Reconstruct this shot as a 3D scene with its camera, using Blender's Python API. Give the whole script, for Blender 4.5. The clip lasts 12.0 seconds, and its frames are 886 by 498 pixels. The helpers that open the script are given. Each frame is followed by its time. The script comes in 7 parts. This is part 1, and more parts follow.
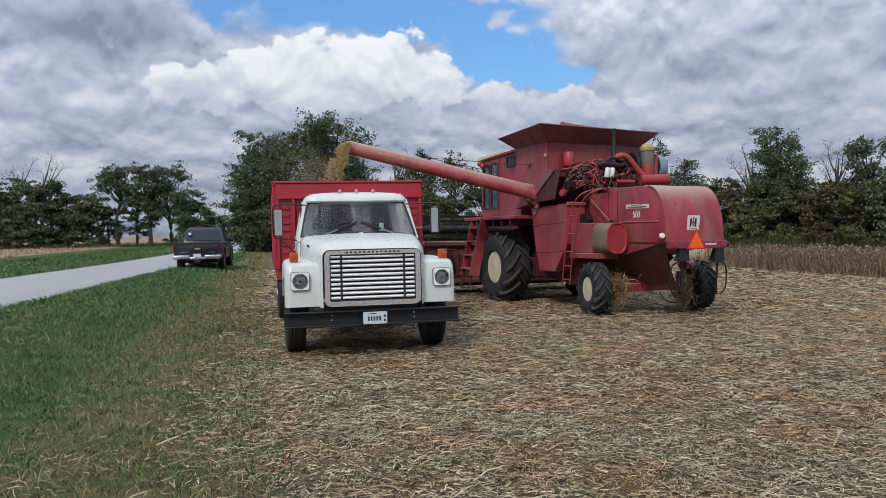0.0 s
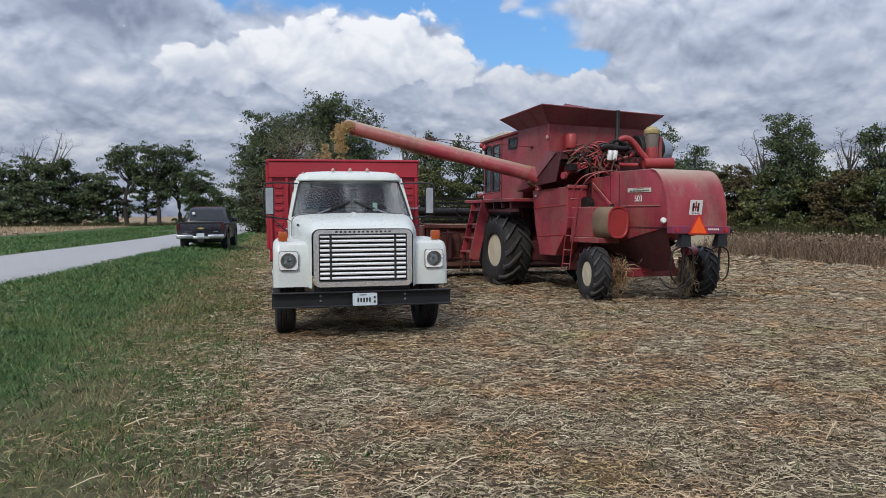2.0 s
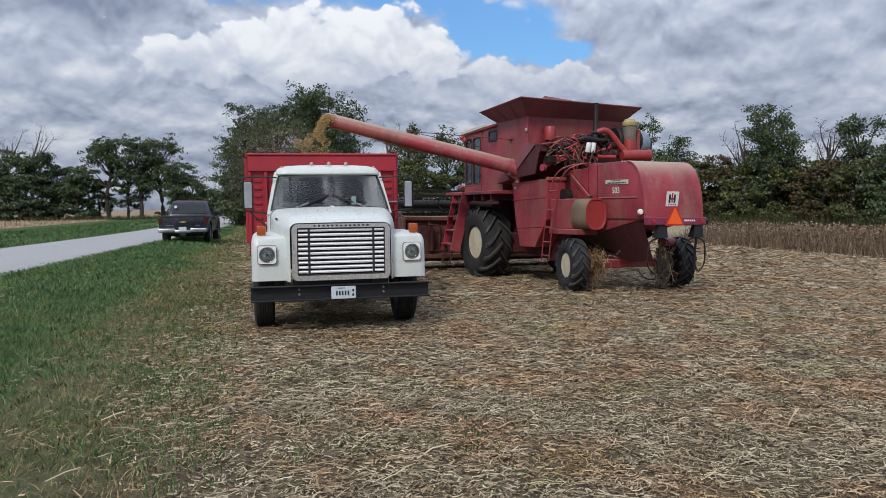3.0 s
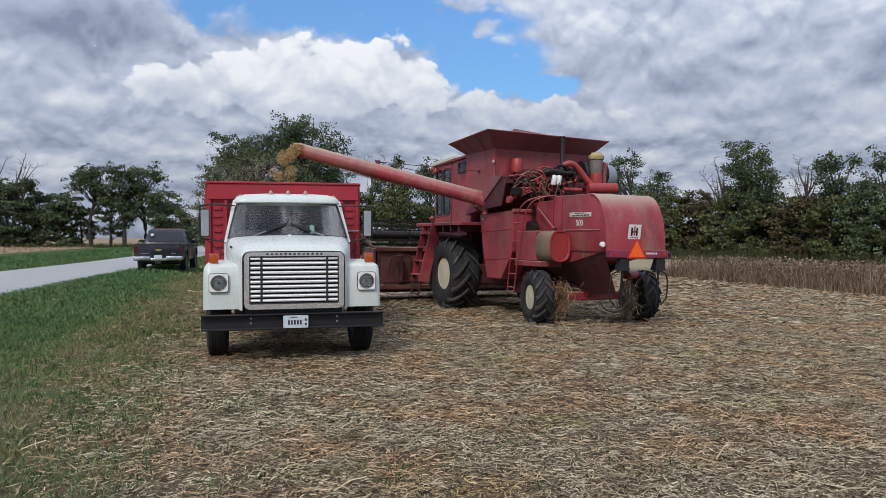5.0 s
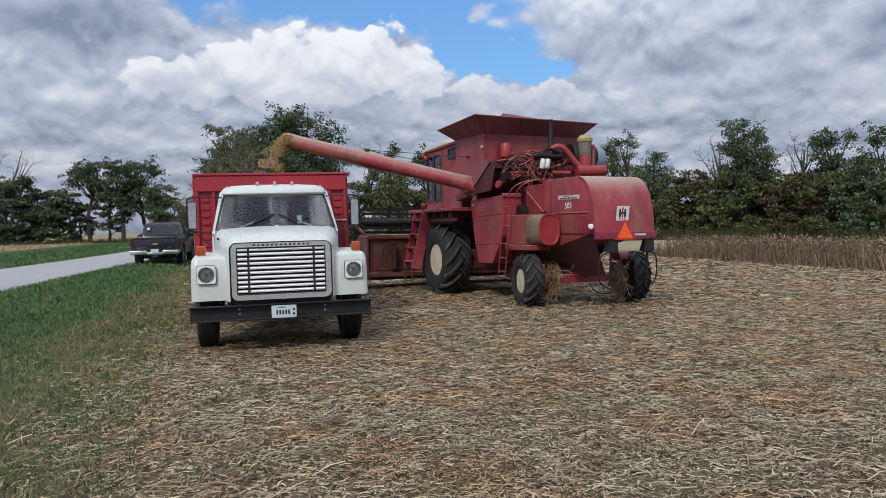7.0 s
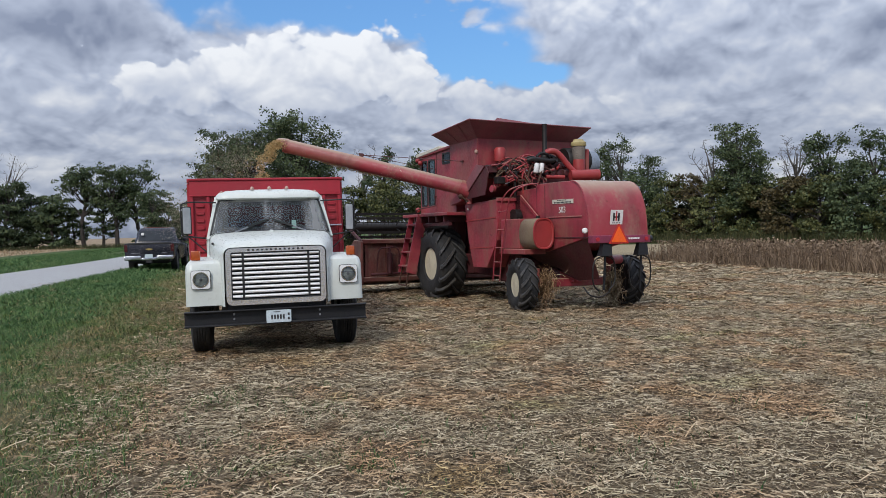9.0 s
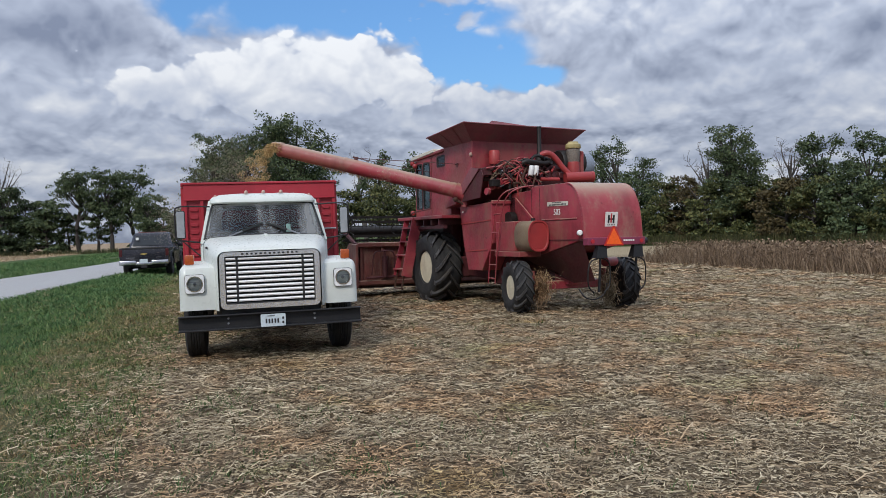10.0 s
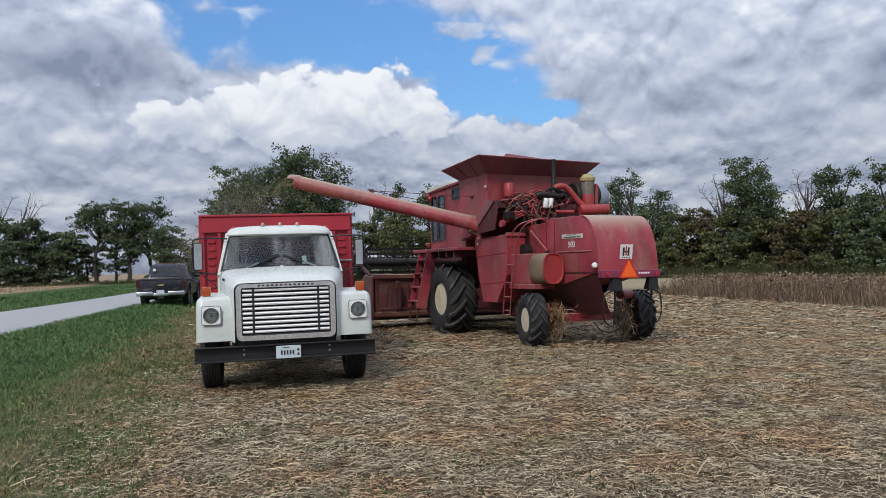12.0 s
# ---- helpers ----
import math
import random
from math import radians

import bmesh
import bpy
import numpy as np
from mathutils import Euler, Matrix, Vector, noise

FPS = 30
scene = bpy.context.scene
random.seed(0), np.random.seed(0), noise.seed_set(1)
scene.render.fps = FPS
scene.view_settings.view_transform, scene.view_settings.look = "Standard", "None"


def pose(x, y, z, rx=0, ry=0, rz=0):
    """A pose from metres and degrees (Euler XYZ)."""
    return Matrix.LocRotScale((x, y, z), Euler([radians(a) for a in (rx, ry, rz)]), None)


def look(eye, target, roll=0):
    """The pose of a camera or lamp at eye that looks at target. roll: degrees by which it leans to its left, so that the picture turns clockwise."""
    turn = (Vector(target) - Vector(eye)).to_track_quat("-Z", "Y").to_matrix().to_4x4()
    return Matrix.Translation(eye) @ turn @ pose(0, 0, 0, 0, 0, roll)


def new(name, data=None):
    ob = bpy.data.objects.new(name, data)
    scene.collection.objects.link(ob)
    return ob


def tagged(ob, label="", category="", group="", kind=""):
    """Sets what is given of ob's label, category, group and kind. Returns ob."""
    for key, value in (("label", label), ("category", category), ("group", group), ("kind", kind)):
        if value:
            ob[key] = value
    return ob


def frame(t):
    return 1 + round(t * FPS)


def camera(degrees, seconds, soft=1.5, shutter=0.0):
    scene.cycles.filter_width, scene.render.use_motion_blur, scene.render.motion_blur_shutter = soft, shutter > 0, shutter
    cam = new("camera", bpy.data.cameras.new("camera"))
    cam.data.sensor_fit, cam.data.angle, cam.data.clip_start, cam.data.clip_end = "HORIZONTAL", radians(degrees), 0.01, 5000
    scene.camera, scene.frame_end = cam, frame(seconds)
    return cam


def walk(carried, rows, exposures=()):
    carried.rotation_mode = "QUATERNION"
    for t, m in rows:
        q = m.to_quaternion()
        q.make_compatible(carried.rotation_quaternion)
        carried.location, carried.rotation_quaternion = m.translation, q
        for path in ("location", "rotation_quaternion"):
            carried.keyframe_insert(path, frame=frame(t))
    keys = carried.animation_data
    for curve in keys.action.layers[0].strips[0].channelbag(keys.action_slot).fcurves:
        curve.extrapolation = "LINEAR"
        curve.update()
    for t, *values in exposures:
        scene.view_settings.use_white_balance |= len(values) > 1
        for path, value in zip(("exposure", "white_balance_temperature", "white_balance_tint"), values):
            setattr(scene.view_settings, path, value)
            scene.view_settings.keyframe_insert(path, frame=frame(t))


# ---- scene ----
cam = camera(60.0, 12.0, soft=0.75)

# seconds, eye x y z, yaw, pitch, lean to the right
PATH = [
    (0, -1.309, -9.719, 1.622, -12.932, -1.390, -1.207),
    (0.5, -1.288, -9.703, 1.622, -11.757, -1.378, -1.179),
    (1, -1.231, -9.590, 1.617, -11.120, -1.159, -1.109),
    (1.5, -1.143, -9.531, 1.600, -11.193, -1.556, -0.771),
    (2, -1.051, -9.541, 1.578, -12.235, -2.585, -0.402),
    (2.5, -0.988, -9.589, 1.584, -12.523, -3.266, -0.319),
    (3, -0.973, -9.650, 1.597, -13.307, -3.219, -0.749),
    (3.5, -0.940, -9.634, 1.591, -15.252, -2.549, -0.593),
    (5.5, -0.459, -9.783, 1.575, -13.990, -0.753, -0.066),
    (6, -0.409, -9.828, 1.579, -14.087, -1.634, -0.738),
    (6.5, -0.399, -9.828, 1.567, -14.265, -2.028, -1.349),
    (7, -0.399, -9.821, 1.570, -14.247, -1.880, -1.594),
    (9, -0.402, -9.846, 1.568, -14.650, -1.558, -1.746),
    (9.5, -0.394, -9.837, 1.567, -14.689, -1.601, -1.928),
    (10, -0.381, -9.832, 1.562, -14.958, -1.326, -2.055),
    (10.5, -0.383, -9.841, 1.571, -14.987, -0.613, -2.046),
    (11, -0.384, -9.853, 1.574, -14.739, 0.035, -2.084),
    (11.5, -0.387, -9.849, 1.572, -14.282, 0.637, -2.001),
    (12, -0.390, -9.875, 1.571, -13.930, 1.072, -1.935),
]
walk(cam, [(t, pose(x, y, z, 0, 0, yaw) @ pose(0, 0, 0, 90 + pitch) @ pose(0, 0, 0, 0, 0, lean))
           for t, x, y, z, yaw, pitch, lean in PATH])

# ---- light ----
SUN_AZ, SUN_EL = 215.0, 42.0    # compass degrees from +y towards +x, and height


def make_world():
    w = bpy.data.worlds.new("world")
    w.use_nodes = True
    scene.world = w
    nt = w.node_tree
    nt.nodes.clear()
    N, Lk = nt.nodes.new, nt.links.new

    def math_node(op, a, b=None, c=None, clamp=False):
        n = N("ShaderNodeMath")
        n.operation, n.use_clamp = op, clamp
        for i, v in enumerate((a, b, c)):
            if v is None:
                continue
            if isinstance(v, (int, float)):
                n.inputs[i].default_value = v
            else:
                Lk(v, n.inputs[i])
        return n.outputs[0]

    def smooth(v, lo, hi, a=0.0, b=1.0):
        n = N("ShaderNodeMapRange")
        n.interpolation_type = "SMOOTHSTEP"
        Lk(v, n.inputs[0])
        for i, k in enumerate((lo, hi, a, b)):
            n.inputs[i + 1].default_value = k
        return n.outputs[0]

    sky = N("ShaderNodeTexSky")
    sky.sky_type, sky.sun_disc = "NISHITA", False
    sky.sun_elevation, sky.sun_rotation = radians(SUN_EL), radians(SUN_AZ)
    coord = N("ShaderNodeTexCoord").outputs["Generated"]
    sep = N("ShaderNodeSeparateXYZ")
    Lk(coord, sep.inputs[0])
    X, Y, Z = sep.outputs
    az = math_node("ARCTAN2", X, Y)                  # radians, 0 along +y
    el = math_node("ARCSINE", Z)
    # a flat layer of cloud overhead, seen in perspective
    zz = math_node("ADD", math_node("MAXIMUM", Z, 0.0), 0.13)
    comb = N("ShaderNodeCombineXYZ")
    Lk(math_node("DIVIDE", X, zz), comb.inputs[0])
    Lk(math_node("DIVIDE", Y, zz), comb.inputs[1])

    def fbm(vec, scale, detail, rough, offset, distort=0.0):
        m = N("ShaderNodeMapping")
        m.inputs["Location"].default_value = offset
        Lk(vec, m.inputs[0])
        n = N("ShaderNodeTexNoise")
        n.inputs["Scale"].default_value = scale
        n.inputs["Detail"].default_value = detail
        n.inputs["Roughness"].default_value = rough
        n.inputs["Distortion"].default_value = distort
        Lk(m.outputs[0], n.inputs["Vector"])
        return n.outputs["Fac"]

    cover = fbm(comb.outputs[0], 0.62, 7, 0.55, (3.1, 1.7, 0.4), 0.3)
    shade = fbm(comb.outputs[0], 0.8, 6, 0.55, (7.7, 4.2, 2.0), 0.2)

    # bodies of cloud: azimuth, elevation, half width, half height (degrees)
    def blob(a, e, wa, we):
        da = math_node("DIVIDE", math_node("SUBTRACT", az, radians(a)), radians(wa))
        de = math_node("DIVIDE", math_node("SUBTRACT", el, radians(e)), radians(we))
        r = math_node("SQRT", math_node("ADD", math_node("MULTIPLY", da, da), math_node("MULTIPLY", de, de)))
        return math_node("SUBTRACT", 1.0, r)

    def most(values):
        out = values[0]
        for v in values[1:]:
            out = math_node("MAXIMUM", out, v)
        return out

    def add(*values):
        out = values[0]
        for v in values[1:]:
            out = math_node("ADD", out, v)
        return out

    def centred(v, k):
        return math_node("MULTIPLY", math_node("SUBTRACT", v, 0.5), k)

    # billows, and the same a little higher up: their difference is the light from above
    squash = N("ShaderNodeMapping")
    squash.inputs["Scale"].default_value = (1.0, 1.0, 1.25)
    Lk(coord, squash.inputs[0])
    flat = N("ShaderNodeMapping")
    flat.inputs["Scale"].default_value = (1.0, 1.0, 2.0)
    Lk(coord, flat.inputs[0])

    def heap(vec, scale, offset, detail=3.0):
        """Rounded heads like those of a cumulus, 1 at their middles."""
        m = N("ShaderNodeMapping")
        m.inputs["Location"].default_value = offset
        Lk(vec, m.inputs[0])
        n = N("ShaderNodeTexNoise")
        n.inputs["Scale"].default_value = scale * 0.9
        n.inputs["Detail"].default_value = 4
        Lk(m.outputs[0], n.inputs["Vector"])
        push = N("ShaderNodeVectorMath")
        push.operation = "MULTIPLY_ADD"
        Lk(n.outputs["Color"], push.inputs[0])
        push.inputs[1].default_value = (0.9 / scale,) * 3
        Lk(m.outputs[0], push.inputs[2])
        v = N("ShaderNodeTexVoronoi")
        v.feature = "SMOOTH_F1"
        v.inputs["Scale"].default_value = scale
        v.inputs["Detail"].default_value = detail
        v.inputs["Roughness"].default_value = 0.55
        v.inputs["Smoothness"].default_value = 0.45
        Lk(push.outputs[0], v.inputs["Vector"])
        return math_node("SUBTRACT", 1.0, v.outputs["Distance"])

    big = fbm(squash.outputs[0], 8.0, 5, 0.5, (0.3, 0.2, 0.9), 0.2)
    puff = heap(squash.outputs[0], 12.0, (2.1, 0.7, 1.4))
    puff_up = heap(squash.outputs[0], 12.0, (2.1, 0.7, 1.418))
    row = heap(flat.outputs[0], 13.0, (5.3, 1.1, 0.2))
    row_up = heap(flat.outputs[0], 13.0, (5.3, 1.1, 0.222))
    edge = add(centred(big, 1.2), math_node("MULTIPLY", math_node("SUBTRACT", puff, 0.44), 0.9))
    relief = math_node("MULTIPLY", math_node("SUBTRACT", puff, puff_up), 0.55)
    relief_low = math_node("MULTIPLY", math_node("SUBTRACT", row, row_up), 0.46)
    near = smooth(add(el, math_node("MULTIPLY", edge, 0.03)), radians(6.2), radians(9.0))    # 0 in the low bank

    cum = smooth(add(most([blob(-2.6, 10.6, 6.0, 3.2), blob(1.5, 11.0, 6.4, 3.6), blob(8.0, 11.2, 7.4, 4.0), blob(12.2, 10.8, 3.8, 2.8),
                           blob(17.8, 9.5, 4.4, 2.9), blob(22.8, 8.8, 5.2, 2.3)]), edge), -0.24, -0.08)
    gap = smooth(add(most([blob(5.5, 17.0, 9.6, 2.2), blob(17.8, 12.7, 3.9, 1.7), blob(13.5, 15.4, 6.0, 1.4), blob(3.0, 20.0, 8.0, 2.2),
                           blob(21.8, 11.0, 1.8, 0.8)]), math_node("MULTIPLY", edge, -0.75)), -0.16, 0.40)
    wisp = math_node("MULTIPLY", smooth(add(blob(16, 17.0, 13, 5.0), centred(big, 2.6), centred(row, 2.0)), 0.0, 0.8), 0.85)
    ahead = smooth(blob(14, 6, 52, 26), 0.0, 0.25)               # the part of the sky with bodies of its own
    clear = math_node("MULTIPLY", ahead, math_node("SUBTRACT", 1.0, gap))
    layer = math_node("MULTIPLY", smooth(cover, 0.33, 0.50), math_node("SUBTRACT", 1.0, ahead))
    cov = most([cum, wisp, clear, layer])
    # light and dark sides
    tone = math_node("ADD", 0.50, centred(shade, 0.35))
    for a, e, wa, we, k in ((-9, 9.4, 6, 1.6, 0.20), (-10, 18.5, 5, 1.8, 0.16), (27, 14.8, 7, 2.4, 0.26), (36, 15.5, 5, 2.2, 0.20), (42, 15.4, 3, 1.6, 0.2),
                            (-11, 14.0, 9.5, 3.6, -0.50), (31, 10.4, 8, 1.5, -0.34), (44.5, 12.0, 3.4, 2.2, -0.34), (36, 13.2, 3.4, 1.1, -0.2), (-2, 8.4, 7, 1.0, -0.16), (24, 18.6, 6, 1.6, 0.1)):
        tone = add(tone, math_node("MULTIPLY", smooth(add(blob(a, e, wa, we), math_node("MULTIPLY", edge, 0.6)), 0.0, 0.8), k))
    tone_low = add(math_node("MULTIPLY", math_node("SUBTRACT", row, 0.55), 0.34), 0.63, centred(big, 0.7), relief_low)
    rise = smooth(add(el, math_node("MULTIPLY", centred(big, 1.0), 0.06)), radians(6.4), radians(12.8), 0.52, 0.96)   # grey feet, white heads
    rise = add(rise, math_node("MULTIPLY", smooth(add(blob(9.6, 8.3, 4.6, 1.5), math_node("MULTIPLY", edge, 0.5)), 0.0, 0.8), -0.34),
               math_node("MULTIPLY", smooth(add(blob(-4.5, 10.4, 4.0, 1.8), math_node("MULTIPLY", edge, 0.6)), 0.0, 0.8), -0.22))
    inside = N("ShaderNodeMix")
    Lk(cum, inside.inputs[0])
    Lk(add(tone, centred(big, 0.4)), inside.inputs[2])
    Lk(rise, inside.inputs[3])
    upper = add(inside.outputs[0], relief, math_node("MULTIPLY", math_node("SUBTRACT", puff, 0.55), 0.10))
    mixed = N("ShaderNodeMix")
    Lk(near, mixed.inputs[0])
    Lk(tone_low, mixed.inputs[2])
    Lk(upper, mixed.inputs[3])
    lit = math_node("MINIMUM", math_node("MAXIMUM", mixed.outputs[0], 0.0), 1.0)
    ramp = N("ShaderNodeValToRGB")
    ramp.color_ramp.elements[0].color = (0.215, 0.258, 0.365, 1)
    ramp.color_ramp.elements[1].color = (0.80, 0.83, 0.88, 1)
    mid = ramp.color_ramp.elements.new(0.45)
    mid.color = (0.455, 0.515, 0.645, 1)
    Lk(lit, ramp.inputs[0])
    blue = N("ShaderNodeMix")
    blue.data_type, blue.blend_type = "RGBA", "MULTIPLY"
    blue.inputs[0].default_value = 1.0
    Lk(sky.outputs[0], blue.inputs[6])
    blue.inputs[7].default_value = (0.070, 0.104, 0.136, 1)
    mix = N("ShaderNodeMix")
    mix.data_type = "RGBA"
    Lk(cov, mix.inputs[0])
    Lk(blue.outputs[2], mix.inputs[6])
    Lk(ramp.outputs[0], mix.inputs[7])
    # an overcast sky grows brighter towards the zenith: (1 + 2 sin e), 1 at ten degrees
    grow = N("ShaderNodeVectorMath")
    grow.operation = "SCALE"
    Lk(mix.outputs[2], grow.inputs[0])
    Lk(math_node("DIVIDE", math_node("ADD", 1.0, math_node("MULTIPLY", math_node("MAXIMUM", Z, 0.0), 2.0)), 1.35), grow.inputs["Scale"])
    final = grow.outputs[0]
    bg = N("ShaderNodeBackground")
    Lk(final, bg.inputs[0])
    bg.inputs[1].default_value = 1.0
    out = N("ShaderNodeOutputWorld")
    Lk(bg.outputs[0], out.inputs[0])


make_world()
sun_data = bpy.data.lights.new("sun", "SUN")
sun_data.energy, sun_data.angle, sun_data.color = 2.2, radians(12), (1.0, 0.95, 0.88)
sun = new("sun", sun_data)
_a, _e = radians(SUN_AZ), radians(SUN_EL)
sun.matrix_world = look((60 * math.sin(_a) * math.cos(_e), 60 * math.cos(_a) * math.cos(_e), 60 * math.sin(_e)), (0, 0, 0))
scene.view_settings.exposure = 0.0

# ---- materials ----
def mat(name, build):
    m = bpy.data.materials.new(name)
    m.use_nodes = True
    nt = m.node_tree
    bsdf = nt.nodes["Principled BSDF"]
    build(nt, bsdf)
    return m


def link(nt, a, b):
    nt.links.new(a, b)


def tex_noise(nt, scale, detail=4, rough=0.55, coord="Object", stretch=(1, 1, 1), distort=0.0):
    c = nt.nodes.new("ShaderNodeTexCoord")
    mp = nt.nodes.new("ShaderNodeMapping")
    mp.inputs["Scale"].default_value = stretch
    link(nt, c.outputs[coord], mp.inputs[0])
    n = nt.nodes.new("ShaderNodeTexNoise")
    n.inputs["Scale"].default_value = scale
    n.inputs["Detail"].default_value = detail
    n.inputs["Roughness"].default_value = rough
    n.inputs["Distortion"].default_value = distort
    link(nt, mp.outputs[0], n.inputs["Vector"])
    return n.outputs["Fac"]


def ramp(nt, fac, stops):
    r = nt.nodes.new("ShaderNodeValToRGB")
    e = r.color_ramp.elements
    while len(e) < len(stops):
        e.new(0.5)
    for el, (p, c) in zip(e, stops):
        el.position, el.color = p, (*c, 1)
    link(nt, fac, r.inputs[0])
    return r.outputs[0]


def mixc(nt, fac, a, b, mode="MIX"):
    n = nt.nodes.new("ShaderNodeMix")
    n.data_type, n.blend_type = "RGBA", mode
    for i, v in ((0, fac), (6, a), (7, b)):
        if isinstance(v, (int, float)):
            n.inputs[i].default_value = v
        elif isinstance(v, tuple):
            n.inputs[i].default_value = (*v, 1)
        else:
            link(nt, v, n.inputs[i])
    return n.outputs[2]


def calc(nt, op, a, b=0.0, clamp=False):
    n = nt.nodes.new("ShaderNodeMath")
    n.operation, n.use_clamp = op, clamp
    for i, v in enumerate((a, b)):
        if isinstance(v, (int, float)):
            n.inputs[i].default_value = v
        else:
            link(nt, v, n.inputs[i])
    return n.outputs[0]


def span(nt, v, lo, hi, a=0.0, b=1.0):
    n = nt.nodes.new("ShaderNodeMapRange")
    n.interpolation_type = "SMOOTHSTEP"
    link(nt, v, n.inputs[0])
    for i, k in enumerate((lo, hi, a, b)):
        n.inputs[i + 1].default_value = k
    return n.outputs[0]


def bump(nt, bsdf, height, strength=0.3, dist=0.02):
    b = nt.nodes.new("ShaderNodeBump")
    b.inputs["Strength"].default_value = strength
    b.inputs["Distance"].default_value = dist
    link(nt, height, b.inputs["Height"])
    link(nt, b.outputs[0], bsdf.inputs["Normal"])


def paint(name, colour, worn, rough=0.45, dirt=(0.20, 0.15, 0.10), amount=0.35, scale=2.0, metal=0.0, fade=None):
    """Painted metal: a two-scale change of tone, dust that gathers in blotches and fine grain."""
    def build(nt, b):
        big = tex_noise(nt, scale, 5, 0.6)
        fine = tex_noise(nt, scale * 14, 4, 0.6)
        c = mixc(nt, span(nt, big, 0.35, 0.68), colour, worn)
        streak = tex_noise(nt, scale * 2.2, 5, 0.65, stretch=(1, 1, 0.35))
        d = span(nt, calc(nt, "ADD", calc(nt, "MULTIPLY", streak, 0.7), calc(nt, "MULTIPLY", fine, 0.3)), 0.47, 0.68, 0.0, amount)
        c = mixc(nt, d, c, dirt)
        chip = tex_noise(nt, scale * 9, 6, 0.72)
        c = mixc(nt, span(nt, chip, 0.60, 0.72, 0.0, amount), c, tuple(0.3 * v for v in worn))
        c = mixc(nt, span(nt, tex_noise(nt, scale * 3.5, 5, 0.7, distort=0.6), 0.54, 0.70, 0.0, amount * 0.7), c, tuple(0.55 * u + 0.45 * v for u, v in zip(colour, dirt)))
        if amount > 0.7:
            stain = tex_noise(nt, scale * 0.62, 4, 0.55, stretch=(1, 0.8, 1.6), distort=0.8)
            c = mixc(nt, span(nt, stain, 0.50, 0.64, 0.0, 0.6), c, tuple(0.35 * u + 0.65 * v * 0.8 for u, v in zip(colour, dirt)))
            grime = tex_noise(nt, scale * 1.1, 5, 0.6, stretch=(1.2, 1, 0.5))
            c = mixc(nt, span(nt, grime, 0.52, 0.68, 0.0, 0.5), c, tuple(0.35 * v for v in colour))
        if fade:
            # dust on faces that look up
            g = nt.nodes.new("ShaderNodeNewGeometry")
            s = nt.nodes.new("ShaderNodeSeparateXYZ")
            link(nt, g.outputs["Normal"], s.inputs[0])
            up = calc(nt, "MULTIPLY", span(nt, s.outputs[2], 0.35, 0.95), span(nt, big, 0.25, 0.65, 0.45, 0.95))
            c = mixc(nt, up, c, fade)
        link(nt, c, b.inputs["Base Color"])
        b.inputs["Metallic"].default_value = metal
        link(nt, span(nt, fine, 0.3, 0.7, rough - 0.08, rough + 0.14), b.inputs["Roughness"])
        bump(nt, b, fine, 0.08, 0.004)
    return mat(name, build)


def plain(name, colour, rough=0.5, metal=0.0, vary=0.25, scale=12.0, bumpy=0.1):
    def build(nt, b):
        n = tex_noise(nt, scale, 5, 0.6)
        k = tuple(max(0.0, v * (1 - vary)) for v in colour)
        c = mixc(nt, span(nt, n, 0.3, 0.7), colour, k)
        link(nt, c, b.inputs["Base Color"])
        b.inputs["Metallic"].default_value = metal
        b.inputs["Roughness"].default_value = rough
        bump(nt, b, tex_noise(nt, scale * 6, 3, 0.6), bumpy, 0.004)
    return mat(name, build)


def islands(name, stops, rough=0.8, trans=0.0, vary_scale=0.15):
    """For many loose small pieces: each takes a colour of its own."""
    def build(nt, b):
        g = nt.nodes.new("ShaderNodeNewGeometry")
        big = tex_noise(nt, vary_scale, 4, 0.6)
        f = calc(nt, "ADD", calc(nt, "MULTIPLY", g.outputs["Random Per Island"], 0.75), calc(nt, "MULTIPLY", calc(nt, "SUBTRACT", big, 0.3), 0.6))
        link(nt, ramp(nt, f, stops), b.inputs["Base Color"])
        b.inputs["Roughness"].default_value = rough
        b.inputs["Specular IOR Level"].default_value = 0.25
        if trans:
            b.inputs["Transmission Weight"].default_value = 0.0
            b.inputs["Subsurface Weight"].default_value = 0.0
    return mat(name, build)


def litter(name, stops, patches, clump, rough=0.85):
    """Loose stalks and blades: a tone for each, darker and lighter tufts, and slow patches of other hues."""
    def build(nt, b):
        g = nt.nodes.new("ShaderNodeNewGeometry")
        tuft = tex_noise(nt, clump, 3, 0.6)
        f = calc(nt, "ADD", calc(nt, "MULTIPLY", g.outputs["Random Per Island"], 0.62), calc(nt, "MULTIPLY", calc(nt, "SUBTRACT", tuft, 0.24), 0.75))
        c = ramp(nt, f, stops)
        for k, (hue, scale, lo, hi, amount) in enumerate(patches):
            n = tex_noise(nt, scale, 4, 0.65, stretch=(1 + 0.3 * k, 1.3 - 0.2 * k, 0.2))
            c = mixc(nt, span(nt, n, lo, hi, 0.0, amount), c, mixc(nt, 1.0, c, hue, "MULTIPLY"))
        link(nt, c, b.inputs["Base Color"])
        b.inputs["Roughness"].default_value = rough
        b.inputs["Specular IOR Level"].default_value = 0.2
    return mat(name, build)


GRASS_EDGE, ROAD_NEAR, ROAD_FAR, STUBBLE = -2.75, -7.7, -12.9, -21.3


